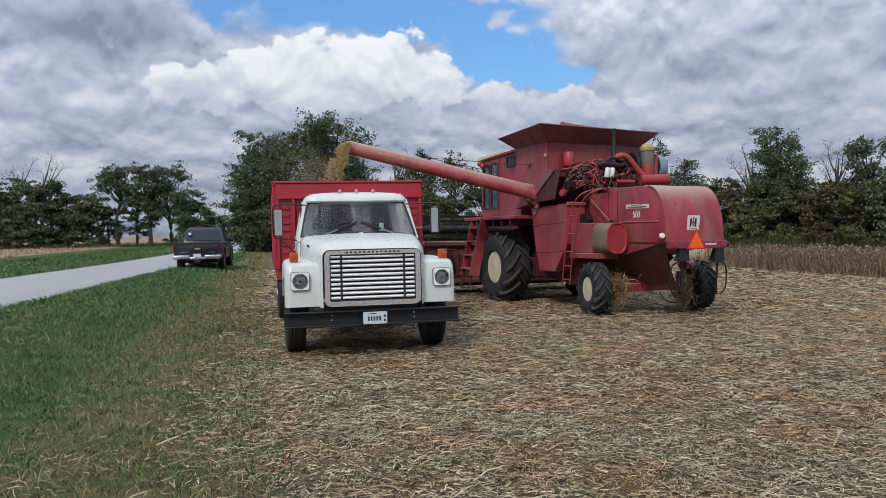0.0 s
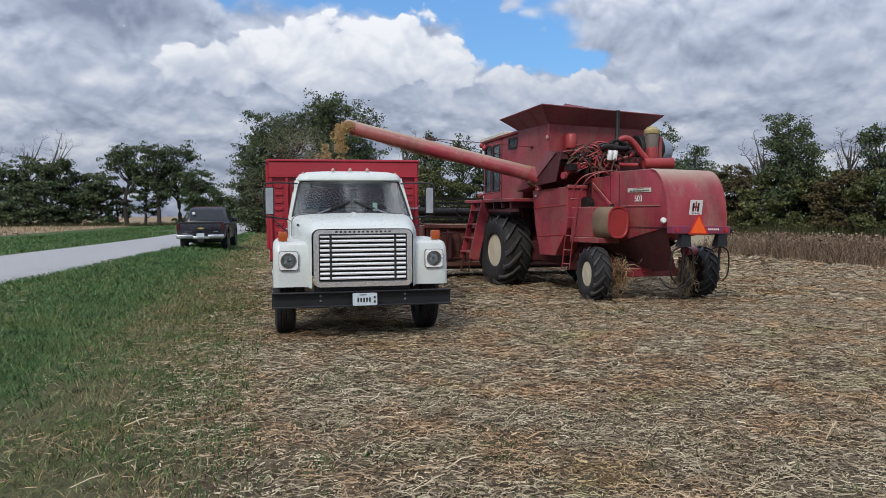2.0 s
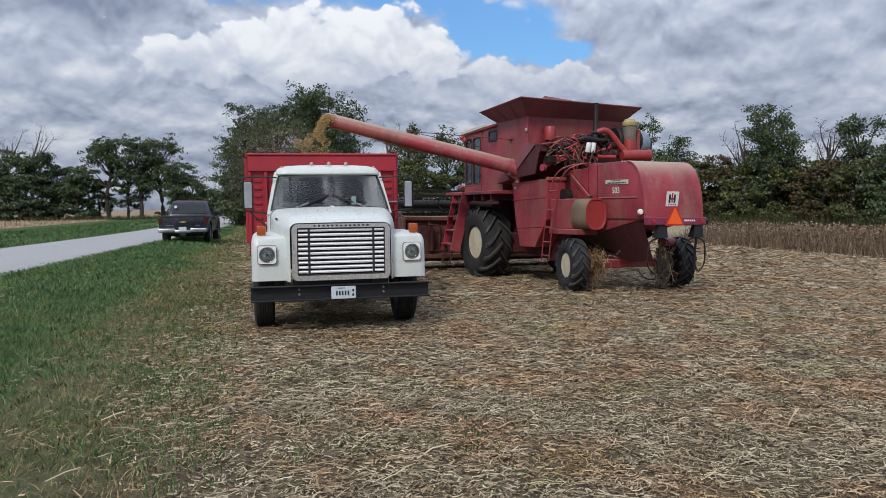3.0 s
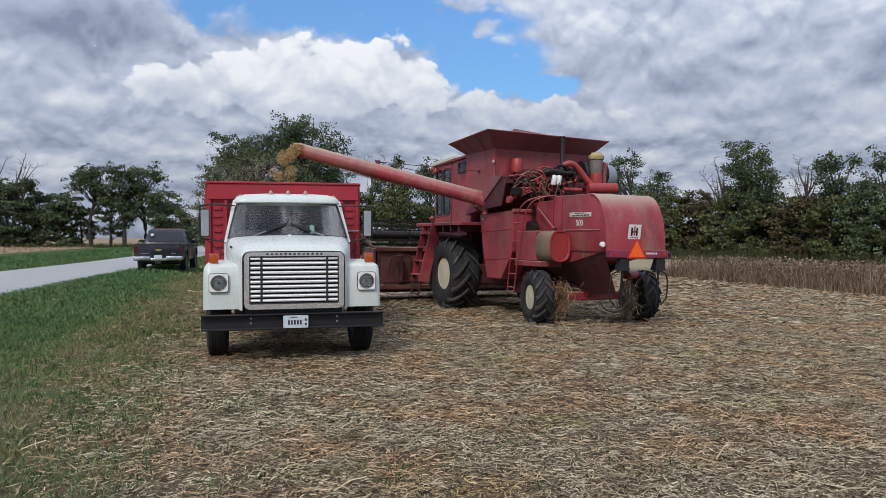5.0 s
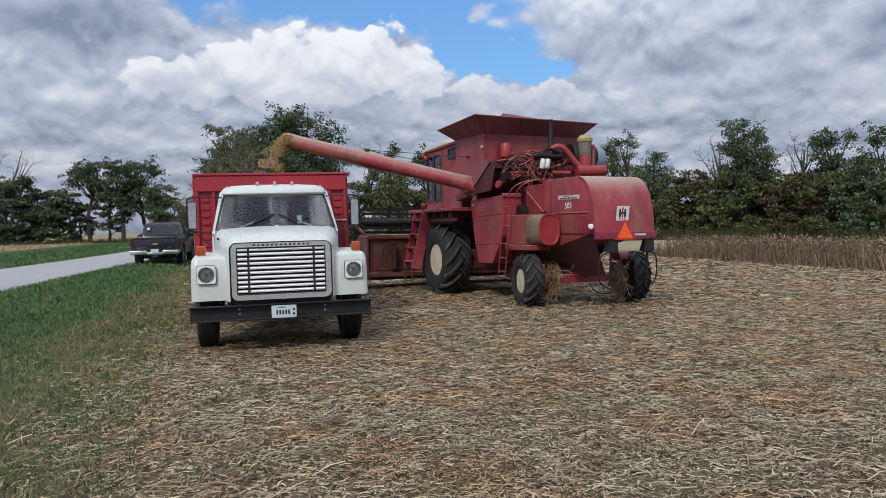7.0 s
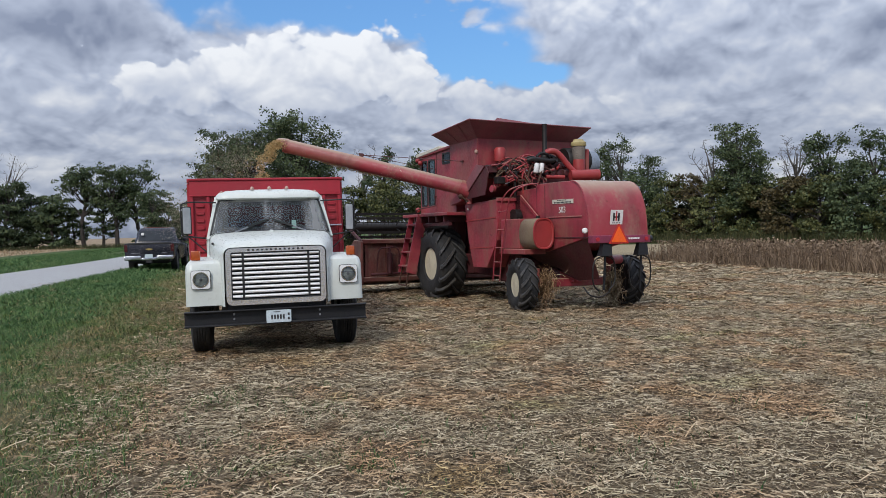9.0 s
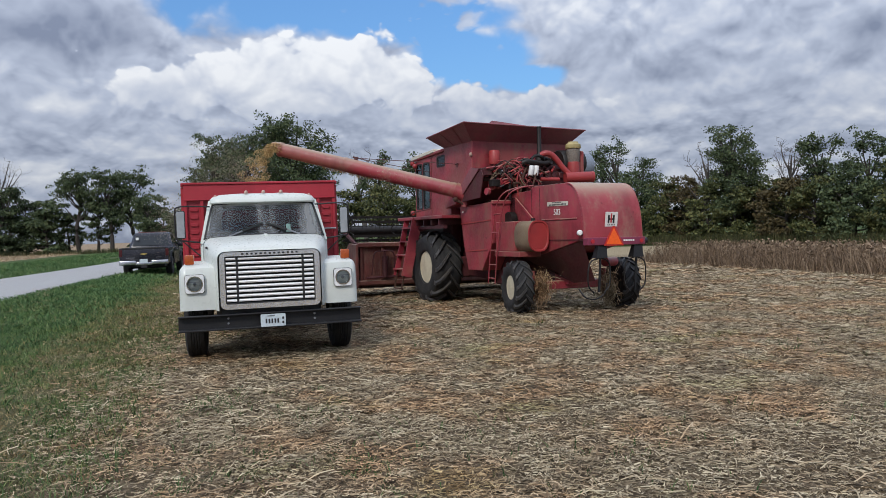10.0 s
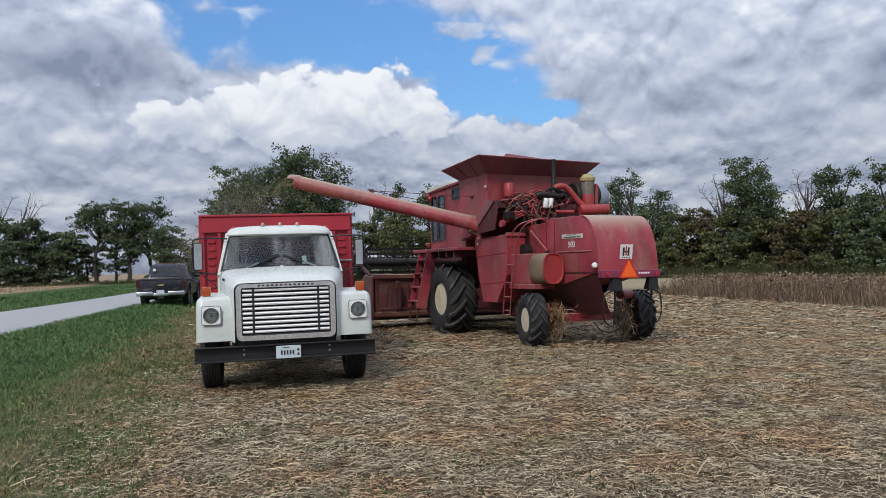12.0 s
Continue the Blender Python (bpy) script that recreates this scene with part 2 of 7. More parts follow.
def ground_material():
    def build(nt, b):
        c = nt.nodes.new("ShaderNodeTexCoord")
        s = nt.nodes.new("ShaderNodeSeparateXYZ")
        link(nt, c.outputs["Object"], s.inputs[0])
        x, y = s.outputs[0], s.outputs[1]
        n1 = tex_noise(nt, 0.7, 5, 0.6)
        n2 = tex_noise(nt, 5.0, 6, 0.65)
        n3 = tex_noise(nt, 38.0, 5, 0.7)
        mott = calc(nt, "ADD", calc(nt, "MULTIPLY", n2, 0.5), calc(nt, "MULTIPLY", n3, 0.5))
        # darkest stops stand for the deep shade between strands of straw
        straw = ramp(nt, mott, [(0.34, (0.022, 0.016, 0.010)), (0.46, (0.10, 0.074, 0.046)), (0.56, (0.20, 0.155, 0.096)), (0.70, (0.34, 0.265, 0.17))])
        straw = mixc(nt, span(nt, n1, 0.35, 0.7, 0.0, 0.45), straw, (0.115, 0.078, 0.048))
        green = ramp(nt, mott, [(0.3, (0.022, 0.036, 0.012)), (0.5, (0.058, 0.088, 0.028)), (0.72, (0.13, 0.15, 0.06))])
        dry = ramp(nt, mott, [(0.3, (0.04, 0.044, 0.02)), (0.5, (0.105, 0.10, 0.05)), (0.72, (0.20, 0.17, 0.09))])
        jit = calc(nt, "MULTIPLY", calc(nt, "SUBTRACT", n1, 0.5), 1.6)
        xe = calc(nt, "ADD", x, jit)
        col = mixc(nt, span(nt, xe, -3.6, -2.9), green, dry)
        col = mixc(nt, span(nt, xe, -2.5, -1.4), col, straw)
        # stubble of maize past the road
        stub = ramp(nt, mott, [(0.3, (0.10, 0.07, 0.04)), (0.5, (0.26, 0.19, 0.12)), (0.7, (0.42, 0.33, 0.22))])
        col = mixc(nt, span(nt, xe, STUBBLE, STUBBLE - 0.6), col, stub)
        far = ramp(nt, mott, [(0.3, (0.22, 0.17, 0.10)), (0.7, (0.38, 0.31, 0.20))])
        col = mixc(nt, calc(nt, "MULTIPLY", span(nt, y, 22, 30), span(nt, x, 3, 8)), col, far)
        edge = calc(nt, "ADD", calc(nt, "MULTIPLY", x, 0.35), y)
        col = mixc(nt, calc(nt, "MULTIPLY", span(nt, edge, 49, 52), span(nt, x, -1, 2)), col, green)
        link(nt, col, b.inputs["Base Color"])
        b.inputs["Roughness"].default_value = 0.95
        b.inputs["Specular IOR Level"].default_value = 0.15
        bump(nt, b, mott, 0.9, 0.06)
    return mat("ground_mix", build)


def road_material():
    def build(nt, b):
        n = tex_noise(nt, 30, 6, 0.7)
        lane = tex_noise(nt, 0.8, 4, 0.6, stretch=(1, 0.06, 1))
        c = ramp(nt, n, [(0.25, (0.17, 0.167, 0.162)), (0.5, (0.33, 0.325, 0.315)), (0.75, (0.49, 0.48, 0.47))])
        c = mixc(nt, span(nt, lane, 0.35, 0.65, 0.0, 0.4), c, (0.30, 0.29, 0.28))
        link(nt, c, b.inputs["Base Color"])
        b.inputs["Roughness"].default_value = 0.95
        bump(nt, b, n, 0.5, 0.02)
    return mat("gravel", build)


# ---- small building helpers ----
def part(name, bm, material, parent=None, label="", m=None, smooth=False):
    """Links a bmesh as one mesh object, under a thing or a part."""
    me = bpy.data.meshes.new(name)
    bm.normal_update()
    bm.to_mesh(me)
    bm.free()
    for mt in (material if isinstance(material, (list, tuple)) else [material]):
        me.materials.append(mt)
    if smooth:
        me.shade_smooth()
        me.set_sharp_from_angle(angle=radians(40))
    ob = new(name, me)
    if m is not None:
        ob.matrix_basis = m
    if parent is not None:
        ob.parent = parent
    if label:
        ob["label"] = label
    return ob


def empty(name, m, label, category, group=""):
    ob = new(name)
    ob.matrix_basis = m
    return tagged(ob, label, category, group)


def box(bm, x0, x1, y0, y1, z0, z1, bev=0.0, seg=2):
    r = bmesh.ops.create_cube(bm, size=1, matrix=Matrix.Translation(((x0 + x1) / 2, (y0 + y1) / 2, (z0 + z1) / 2)) @ Matrix.Diagonal((x1 - x0, y1 - y0, z1 - z0, 1)))
    if bev:
        es = {e for v in r["verts"] for e in v.link_edges}
        bmesh.ops.bevel(bm, geom=list(es), offset=bev, segments=seg, profile=0.5, affect="EDGES")
    return bm


def rod(bm, a, b, r, seg=10, r2=None, caps=True):
    a, b = Vector(a), Vector(b)
    d = b - a
    m = Matrix.Translation((a + b) / 2) @ d.to_track_quat("Z", "Y").to_matrix().to_4x4()
    bmesh.ops.create_cone(bm, cap_ends=caps, segments=seg, radius1=r, radius2=r if r2 is None else r2, depth=d.length, matrix=m)
    return bm


def bar(bm, a, b, w, t, up=(0, 0, 1)):
    """A straight flat bar from a to b, w wide along the side, t thick along up."""
    a, b, up = Vector(a), Vector(b), Vector(up)
    d = (b - a).normalized()
    s = d.cross(up).normalized()
    n = s.cross(d)
    vs = [bm.verts.new(p + s * (w / 2) * i + n * (t / 2) * j) for p in (a, b) for i, j in ((-1, -1), (1, -1), (1, 1), (-1, 1))]
    for f in ((0, 1, 2, 3), (7, 6, 5, 4), (0, 4, 5, 1), (1, 5, 6, 2), (2, 6, 7, 3), (3, 7, 4, 0)):
        bm.faces.new([vs[i] for i in f])
    bmesh.ops.recalc_face_normals(bm, faces=bm.faces[:])
    return bm


def prism(bm, outline, axis, lo, hi, bev=0.0, seg=2):
    """A plate whose outline lies in the plane across axis ('x', 'y' or 'z'), from lo to hi along it."""
    def at(p, k):
        return {"x": (k, p[0], p[1]), "y": (p[0], k, p[1]), "z": (p[0], p[1], k)}[axis]
    lower = [bm.verts.new(at(p, lo)) for p in outline]
    upper = [bm.verts.new(at(p, hi)) for p in outline]
    n = len(outline)
    fs = [bm.faces.new(lower), bm.faces.new(upper)]
    fs += [bm.faces.new((lower[i], lower[(i + 1) % n], upper[(i + 1) % n], upper[i])) for i in range(n)]
    bmesh.ops.recalc_face_normals(bm, faces=fs)
    if bev:
        es = {e for f in fs for e in f.edges}
        bmesh.ops.bevel(bm, geom=list(es), offset=bev, segments=seg, profile=0.5, affect="EDGES")
    return bm


def loft(bm, rings, close=True, caps=True):
    """Joins rings of points, all of one length, into a skin."""
    vs = [[bm.verts.new(p) for p in r] for r in rings]
    n = len(rings[0])
    for a, b in zip(vs, vs[1:]):
        for i in range(n if close else n - 1):
            j = (i + 1) % n
            bm.faces.new((a[i], a[j], b[j], b[i]))
    if caps:
        bm.faces.new(vs[0])
        bm.faces.new(vs[-1])
    bmesh.ops.recalc_face_normals(bm, faces=bm.faces[:])
    return bm


def tube(bm, pts, r, seg=8):
    """A round tube along a bent line."""
    pts = [Vector(p) for p in pts]
    rings = []
    for i, p in enumerate(pts):
        d = (pts[min(i + 1, len(pts) - 1)] - pts[max(i - 1, 0)]).normalized()
        side = d.cross(Vector((0, 0, 1)))
        side = side.normalized() if side.length > 0.05 else Vector((1, 0, 0))
        up = side.cross(d)
        rr = r[i] if isinstance(r, (list, tuple)) else r
        rings.append([p + (side * math.cos(k) + up * math.sin(k)) * rr for k in (2 * math.pi * j / seg for j in range(seg))])
    return loft(bm, rings)


def curve_pts(pts, n=10):
    """Points on a smooth line through pts (Catmull-Rom)."""
    p = [Vector(q) for q in pts]
    p = [p[0] * 2 - p[1], *p, p[-1] * 2 - p[-2]]
    out = []
    for i in range(1, len(p) - 2):
        for k in range(n):
            t = k / n
            out.append(0.5 * ((2 * p[i]) + (p[i + 1] - p[i - 1]) * t + (2 * p[i - 1] - 5 * p[i] + 4 * p[i + 1] - p[i + 2]) * t * t
                              + (3 * p[i] - p[i - 1] - 3 * p[i + 1] + p[i + 2]) * t ** 3))
    out.append(p[-2])
    return out


def lathe(bm, profile, seg=24, axis="x", close=False, caps=True):
    """Turns (radius, along) points round an axis."""
    rings = []
    for r, a in profile:
        ring = []
        for k in range(seg):
            c, s = math.cos(2 * math.pi * k / seg) * r, math.sin(2 * math.pi * k / seg) * r
            ring.append({"x": (a, c, s), "y": (c, a, s), "z": (c, s, a)}[axis])
        rings.append(ring)
    vs = [[bm.verts.new(p) for p in r] for r in rings]
    pairs = list(zip(vs, vs[1:])) + ([(vs[-1], vs[0])] if close else [])
    for a, b in pairs:
        for i in range(seg):
            j = (i + 1) % seg
            bm.faces.new((a[i], a[j], b[j], b[i]))
    if caps and not close:
        for r, p in ((vs[0], profile[0]), (vs[-1], profile[-1])):
            if p[0] > 1e-4:
                bm.faces.new(r)
    bmesh.ops.remove_doubles(bm, verts=bm.verts[:], dist=1e-5)
    bmesh.ops.recalc_face_normals(bm, faces=bm.faces[:])
    return bm


def big_mesh(name, verts, faces, material, smooth=False):
    """A mesh from numpy arrays; all faces have the same number of corners."""
    me = bpy.data.meshes.new(name)
    verts, faces = np.asarray(verts, np.float32), np.asarray(faces, np.int32)
    k = faces.shape[1]
    me.vertices.add(len(verts))
    me.vertices.foreach_set("co", verts.ravel())
    me.loops.add(faces.size)
    me.loops.foreach_set("vertex_index", faces.ravel())
    me.polygons.add(len(faces))
    me.polygons.foreach_set("loop_start", np.arange(0, faces.size, k, dtype=np.int32))
    if smooth:
        me.polygons.foreach_set("use_smooth", np.ones(len(faces), bool))
    me.update(calc_edges=True)
    me.materials.append(material)
    return me


BM = bmesh.new

# ---- ground ----
def lift(x, y):
    """Height of the ground: level near the truck, falling a little under the combine."""
    if isinstance(x, (int, float)):
        x = np.float64(x)
    s = np.clip((x - 4.4) / 3.0, 0, 1)
    dip = -0.05 * (3 * s ** 2 - 2 * s ** 3)
    r = np.clip((y - 7.0) / 16.0, 0, 1)
    q = np.clip((-2.3 - x) / 2.4, 0, 1)
    return dip + 0.18 * (3 * r ** 2 - 2 * r ** 3) * (3 * q ** 2 - 2 * q ** 3)      # the verge rises to the road


def build_ground():
    xs = np.unique(np.concatenate([np.linspace(-3000, -60, 30), np.linspace(-60, -12, 40), np.linspace(-12, 14, 79), np.linspace(14, 60, 40), np.linspace(60, 3000, 30)]))
    ys = np.unique(np.concatenate([np.linspace(-400, -12, 20), np.linspace(-12, 22, 90), np.linspace(22, 80, 60), np.linspace(80, 4500, 40)]))
    gx, gy = np.meshgrid(xs, ys)
    rng = np.random.default_rng(3)
    gz = lift(gx, gy)
    near = (np.abs(gx) < 14) & (gy < 22) & (gx > -2.5)
    gz = gz + np.where(near, rng.normal(0, 0.008, gx.shape), 0)
    v = np.stack([gx, gy, gz], -1).reshape(-1, 3)
    nx = len(xs)
    i = np.arange((len(ys) - 1) * nx).reshape(-1, nx)[:, :-1].ravel()
    f = np.stack([i, i + 1, i + nx + 1, i + nx], -1)
    ob = new("ground", big_mesh("ground", v, f, M_GROUND, True))
    return tagged(ob, "flat harvested field littered with bean straw beside a green verge", "field", kind="structure")


def road_mid(y):
    """Centre of the gravel road at y; it bends gently away beyond the verge."""
    y = np.asarray(y, float)
    return np.where(y < 9, -10.2 - 0.196 * (9 - y), -5.5 - 4.7 * np.exp(-np.maximum(0, y - 9) / 24.0))


def build_road():
    bm = BM()
    ys = [-60 + 4 * i for i in range(82)]
    prev = None
    for y in ys:
        c = float(road_mid(y))
        g = float(lift(np.float64(c), np.float64(y)))
        pts = [(c - 2.75, y, g - 0.03), (c - 2.4, y, g + 0.03), (c - 1.2, y, g + 0.05), (c, y, g + 0.06), (c + 1.2, y, g + 0.05), (c + 2.4, y, g + 0.03), (c + 2.75, y, g - 0.03)]
        row = [bm.verts.new(p) for p in pts]
        if prev:
            for k in range(6):
                bm.faces.new((prev[k], prev[k + 1], row[k + 1], row[k]))
        prev = row
    ob = part("road", bm, M_ROAD, smooth=True)
    return tagged(ob, "pale grey gravel country road between grass verges", "road", kind="structure")


M_GROUND = ground_material()
M_ROAD = road_material()
build_ground()
build_road()

# ---- paints and surfaces ----
RED_TRUCK = paint("red_box_paint", (0.36, 0.019, 0.033), (0.28, 0.016, 0.027), 0.42, (0.20, 0.05, 0.04), 0.25, 1.2)
WHITE = paint("white_paint", (0.60, 0.63, 0.595), (0.54, 0.57, 0.535), 0.32, (0.36, 0.33, 0.27), 0.10, 1.6, fade=(0.56, 0.57, 0.52))
RED = paint("faded_red_paint", (0.32, 0.034, 0.050), (0.19, 0.022, 0.032), 0.48, (0.22, 0.115, 0.075), 0.8, 1.3, fade=(0.34, 0.21, 0.15))
RED_DUSTY = paint("dusty_red_paint", (0.34, 0.044, 0.055), (0.28, 0.034, 0.046), 0.52, (0.30, 0.19, 0.135), 0.75, 0.9, fade=(0.37, 0.28, 0.20))
# near-black red; on the combine's underside this colour carries the shade
RED_DARK_SHADE = paint("dark_red_shade_paint", (0.080, 0.014, 0.018), (0.055, 0.011, 0.014), 0.6, (0.07, 0.045, 0.03), 0.6, 2.0)
RED_BRIGHT = paint("bright_red_paint", (0.34, 0.036, 0.036), (0.27, 0.028, 0.03), 0.45, (0.2, 0.08, 0.05), 0.35, 3.0)
WEATHERED = paint("weathered_maroon_paint", (0.25, 0.072, 0.085), (0.17, 0.052, 0.062), 0.5, (0.15, 0.105, 0.09), 0.6, 1.6)
MAROON = paint("purple_red_paint", (0.24, 0.030, 0.075), (0.19, 0.028, 0.06), 0.45, (0.17, 0.085, 0.07), 0.4, 3.0)
TAN_DUST = paint("dust_covered_steel", (0.20, 0.145, 0.09), (0.15, 0.10, 0.06), 0.8, (0.16, 0.04, 0.03), 0.3, 2.5)
BLACK = paint("black_paint", (0.006, 0.006, 0.008), (0.009, 0.009, 0.010), 0.5, (0.03, 0.026, 0.022), 0.2, 3.0)
GREASY = plain("greasy_black_iron", (0.022, 0.018, 0.016), 0.55, 0.3, 0.5, 9, 0.4)
RUST = plain("rusty_iron", (0.10, 0.045, 0.028), 0.8, 0.2, 0.6, 10, 0.4)
RUBBER = paint("tyre_rubber", (0.010, 0.010, 0.011), (0.017, 0.0165, 0.016), 0.78, (0.06, 0.05, 0.04), 0.35, 3.5)
CREAM = paint("cream_rim_paint", (0.60, 0.55, 0.40), (0.50, 0.45, 0.33), 0.5, (0.22, 0.16, 0.10), 0.35, 3.0)
CHROME = plain("chrome", (0.86, 0.86, 0.87), 0.10, 1.0, 0.1, 30, 0.02)
SILVER = plain("bright_aluminium", (0.93, 0.93, 0.93), 0.34, 0.35, 0.06, 30, 0.02)
BRIGHT_TRIM = plain("polished_trim", (0.90, 0.91, 0.93), 0.16, 0.8, 0.12, 14, 0.05)
LUG = paint("lug_rubber", (0.026, 0.025, 0.026), (0.040, 0.038, 0.036), 0.6, (0.12, 0.10, 0.075), 0.5, 4.0)
LAMP_BOWL = plain("lamp_bowl", (0.78, 0.79, 0.81), 0.07, 1.0, 0.3, 30, 0.22)
HEADER_RED = paint("rusty_red_paint", (0.17, 0.045, 0.038), (0.11, 0.034, 0.026), 0.65, (0.20, 0.13, 0.09), 0.75, 2.2, fade=(0.32, 0.22, 0.17))
STEEL = plain("dull_steel", (0.35, 0.36, 0.38), 0.4, 0.8, 0.3, 20, 0.1)
AMBER = plain("amber_lens", (0.42, 0.085, 0.02), 0.25, 0.0, 0.3, 30, 0.05)
LAMP_CREAM = plain("cream_lamp", (0.46, 0.30, 0.24), 0.4, 0.0, 0.3, 20, 0.05)
DARK_TRIM = plain("dark_trim", (0.02, 0.02, 0.021), 0.7, 0.0, 0.3, 20, 0.1)
SEAT = plain("seat_vinyl", (0.052, 0.054, 0.058), 0.6, 0.0, 0.3, 10, 0.1)
ORANGE = plain("orange_reflector", (0.95, 0.13, 0.015), 0.4, 0.0, 0.12, 20, 0.02)
ORANGE_RIM = plain("red_reflector_rim", (0.55, 0.03, 0.02), 0.35, 0.0, 0.2, 20, 0.02)
DECAL = plain("cream_decal", (0.62, 0.58, 0.48), 0.5, 0.0, 0.2, 20, 0.02)
DECAL_WHITE = plain("white_decal", (0.78, 0.76, 0.72), 0.5, 0.0, 0.15, 20, 0.02)
INK = plain("black_ink", (0.02, 0.02, 0.022), 0.5, 0.0, 0.1, 20, 0.02)
INK_RED = plain("red_ink", (0.45, 0.02, 0.03), 0.5, 0.0, 0.1, 20, 0.02)
FILTER_WHITE = plain("white_filter", (0.72, 0.72, 0.70), 0.45, 0.0, 0.2, 20, 0.05)
BLUE_GREY = plain("blue_grey_screen", (0.24, 0.28, 0.34), 0.6, 0.1, 0.3, 40, 0.2)
PLATE = plain("plate_enamel", (0.56, 0.64, 0.68), 0.4, 0.0, 0.2, 30, 0.02)


def glass_material(name, tint, rough=0.02, alpha=0.25, film_share=0.035):
    """A thin pane: mostly clear, with a mirror's share that grows at a slant."""
    def build(nt, b):
        out = nt.nodes["Material Output"]
        nt.nodes.remove(b)
        fr = nt.nodes.new("ShaderNodeFresnel")
        fr.inputs[0].default_value = 1.52
        tr = nt.nodes.new("ShaderNodeBsdfTransparent")
        tr.inputs[0].default_value = (*tint, 1)
        gl = nt.nodes.new("ShaderNodeBsdfGlossy")
        gl.inputs["Roughness"].default_value = rough
        dust = nt.nodes.new("ShaderNodeBsdfDiffuse")
        dust.inputs[0].default_value = (0.42, 0.43, 0.43, 1)
        mx = nt.nodes.new("ShaderNodeMixShader")
        f = calc(nt, "ADD", calc(nt, "MULTIPLY", fr.outputs[0], 0.75), alpha * 0.04, True)
        link(nt, f, mx.inputs[0])
        link(nt, tr.outputs[0], mx.inputs[1])
        link(nt, gl.outputs[0], mx.inputs[2])
        m2 = nt.nodes.new("ShaderNodeMixShader")
        # pale grey diffuse film; above 0.1 it is drawn into upright streaks
        film = span(nt, tex_noise(nt, 3.4, 4, 0.55, stretch=(1, 0.1, 0.16) if film_share > 0.1 else (1, 1, 1)), 0.42, 0.68, 0.0, film_share)
        link(nt, film, m2.inputs[0])
        link(nt, mx.outputs[0], m2.inputs[1])
        link(nt, dust.outputs[0], m2.inputs[2])
        link(nt, m2.outputs[0], out.inputs["Surface"])
    return mat(name, build)


GLASS = glass_material("window_glass", (0.55, 0.60, 0.60))
GLASS_STREAKED = glass_material("streaked_windscreen", (0.80, 0.82, 0.82), film_share=0.42)
GLASS_DARK = glass_material("tinted_glass", (0.18, 0.2, 0.22))
def lens_material():
    def build(nt, b):
        out = nt.nodes["Material Output"]
        nt.nodes.remove(b)
        fr = nt.nodes.new("ShaderNodeFresnel")
        tr = nt.nodes.new("ShaderNodeBsdfTransparent")
        tr.inputs[0].default_value = (0.8, 0.82, 0.82, 1)
        gl = nt.nodes.new("ShaderNodeBsdfGlossy")
        gl.inputs["Roughness"].default_value = 0.04
        mx = nt.nodes.new("ShaderNodeMixShader")
        link(nt, calc(nt, "ADD", fr.outputs[0], 0.02, True), mx.inputs[0])
        link(nt, tr.outputs[0], mx.inputs[1])
        link(nt, gl.outputs[0], mx.inputs[2])
        link(nt, mx.outputs[0], out.inputs["Surface"])
    return mat("lamp_lens", build)


LENS = lens_material()
MIRROR = plain("mirror_back", (0.50, 0.52, 0.54), 0.25, 0.6, 0.2, 10, 0.02)


def rounded(w0, w1, z0, z1, r, n=4):
    """Corner points of a rounded oblong, counter-clockwise."""
    r = min(r, (w1 - w0) / 2 - 1e-4, (z1 - z0) / 2 - 1e-4)
    out = []
    for cx, cz, a in ((w1 - r, z0 + r, -90), (w1 - r, z1 - r, 0), (w0 + r, z1 - r, 90), (w0 + r, z0 + r, 180)):
        for k in range(n + 1):
            t = radians(a + 90 * k / n)
            out.append((cx + r * math.cos(t), cz + r * math.sin(t)))
    return out


def ring_frame(bm, outer, inner, axis, lo, hi):
    """A flat frame between two outlines with the same number of points, in the plane across axis."""
    def at(p, k):
        return {"x": (k, p[0], p[1]), "y": (p[0], k, p[1]), "z": (p[0], p[1], k)}[axis]
    n = len(outer)
    v = [[bm.verts.new(at(p, k)) for p in ring] for ring in (outer, inner) for k in (lo, hi)]
    for i in range(n):
        j = (i + 1) % n
        for a, b in ((0, 1), (1, 3), (3, 2), (2, 0)):
            bm.faces.new((v[a][i], v[a][j], v[b][j], v[b][i]))
    bmesh.ops.recalc_face_normals(bm, faces=bm.faces[:])
    return bm


def letters(name, text, size, material, parent, m, depth=0.004):
    """Raised characters in the built-in typeface, as a mesh."""
    cu = bpy.data.curves.new(name, "FONT")
    cu.body, cu.size, cu.extrude, cu.align_x, cu.align_y = text, size, depth, "CENTER", "CENTER"
    tmp = bpy.data.objects.new(name, cu)
    scene.collection.objects.link(tmp)
    bpy.context.view_layer.update()
    me = bpy.data.meshes.new_from_object(tmp.evaluated_get(bpy.context.evaluated_depsgraph_get()))
    bpy.data.objects.remove(tmp)
    me.materials.clear()
    me.materials.append(material)
    ob = new(name, me)
    ob.matrix_basis = m
    ob.parent = parent
    return ob


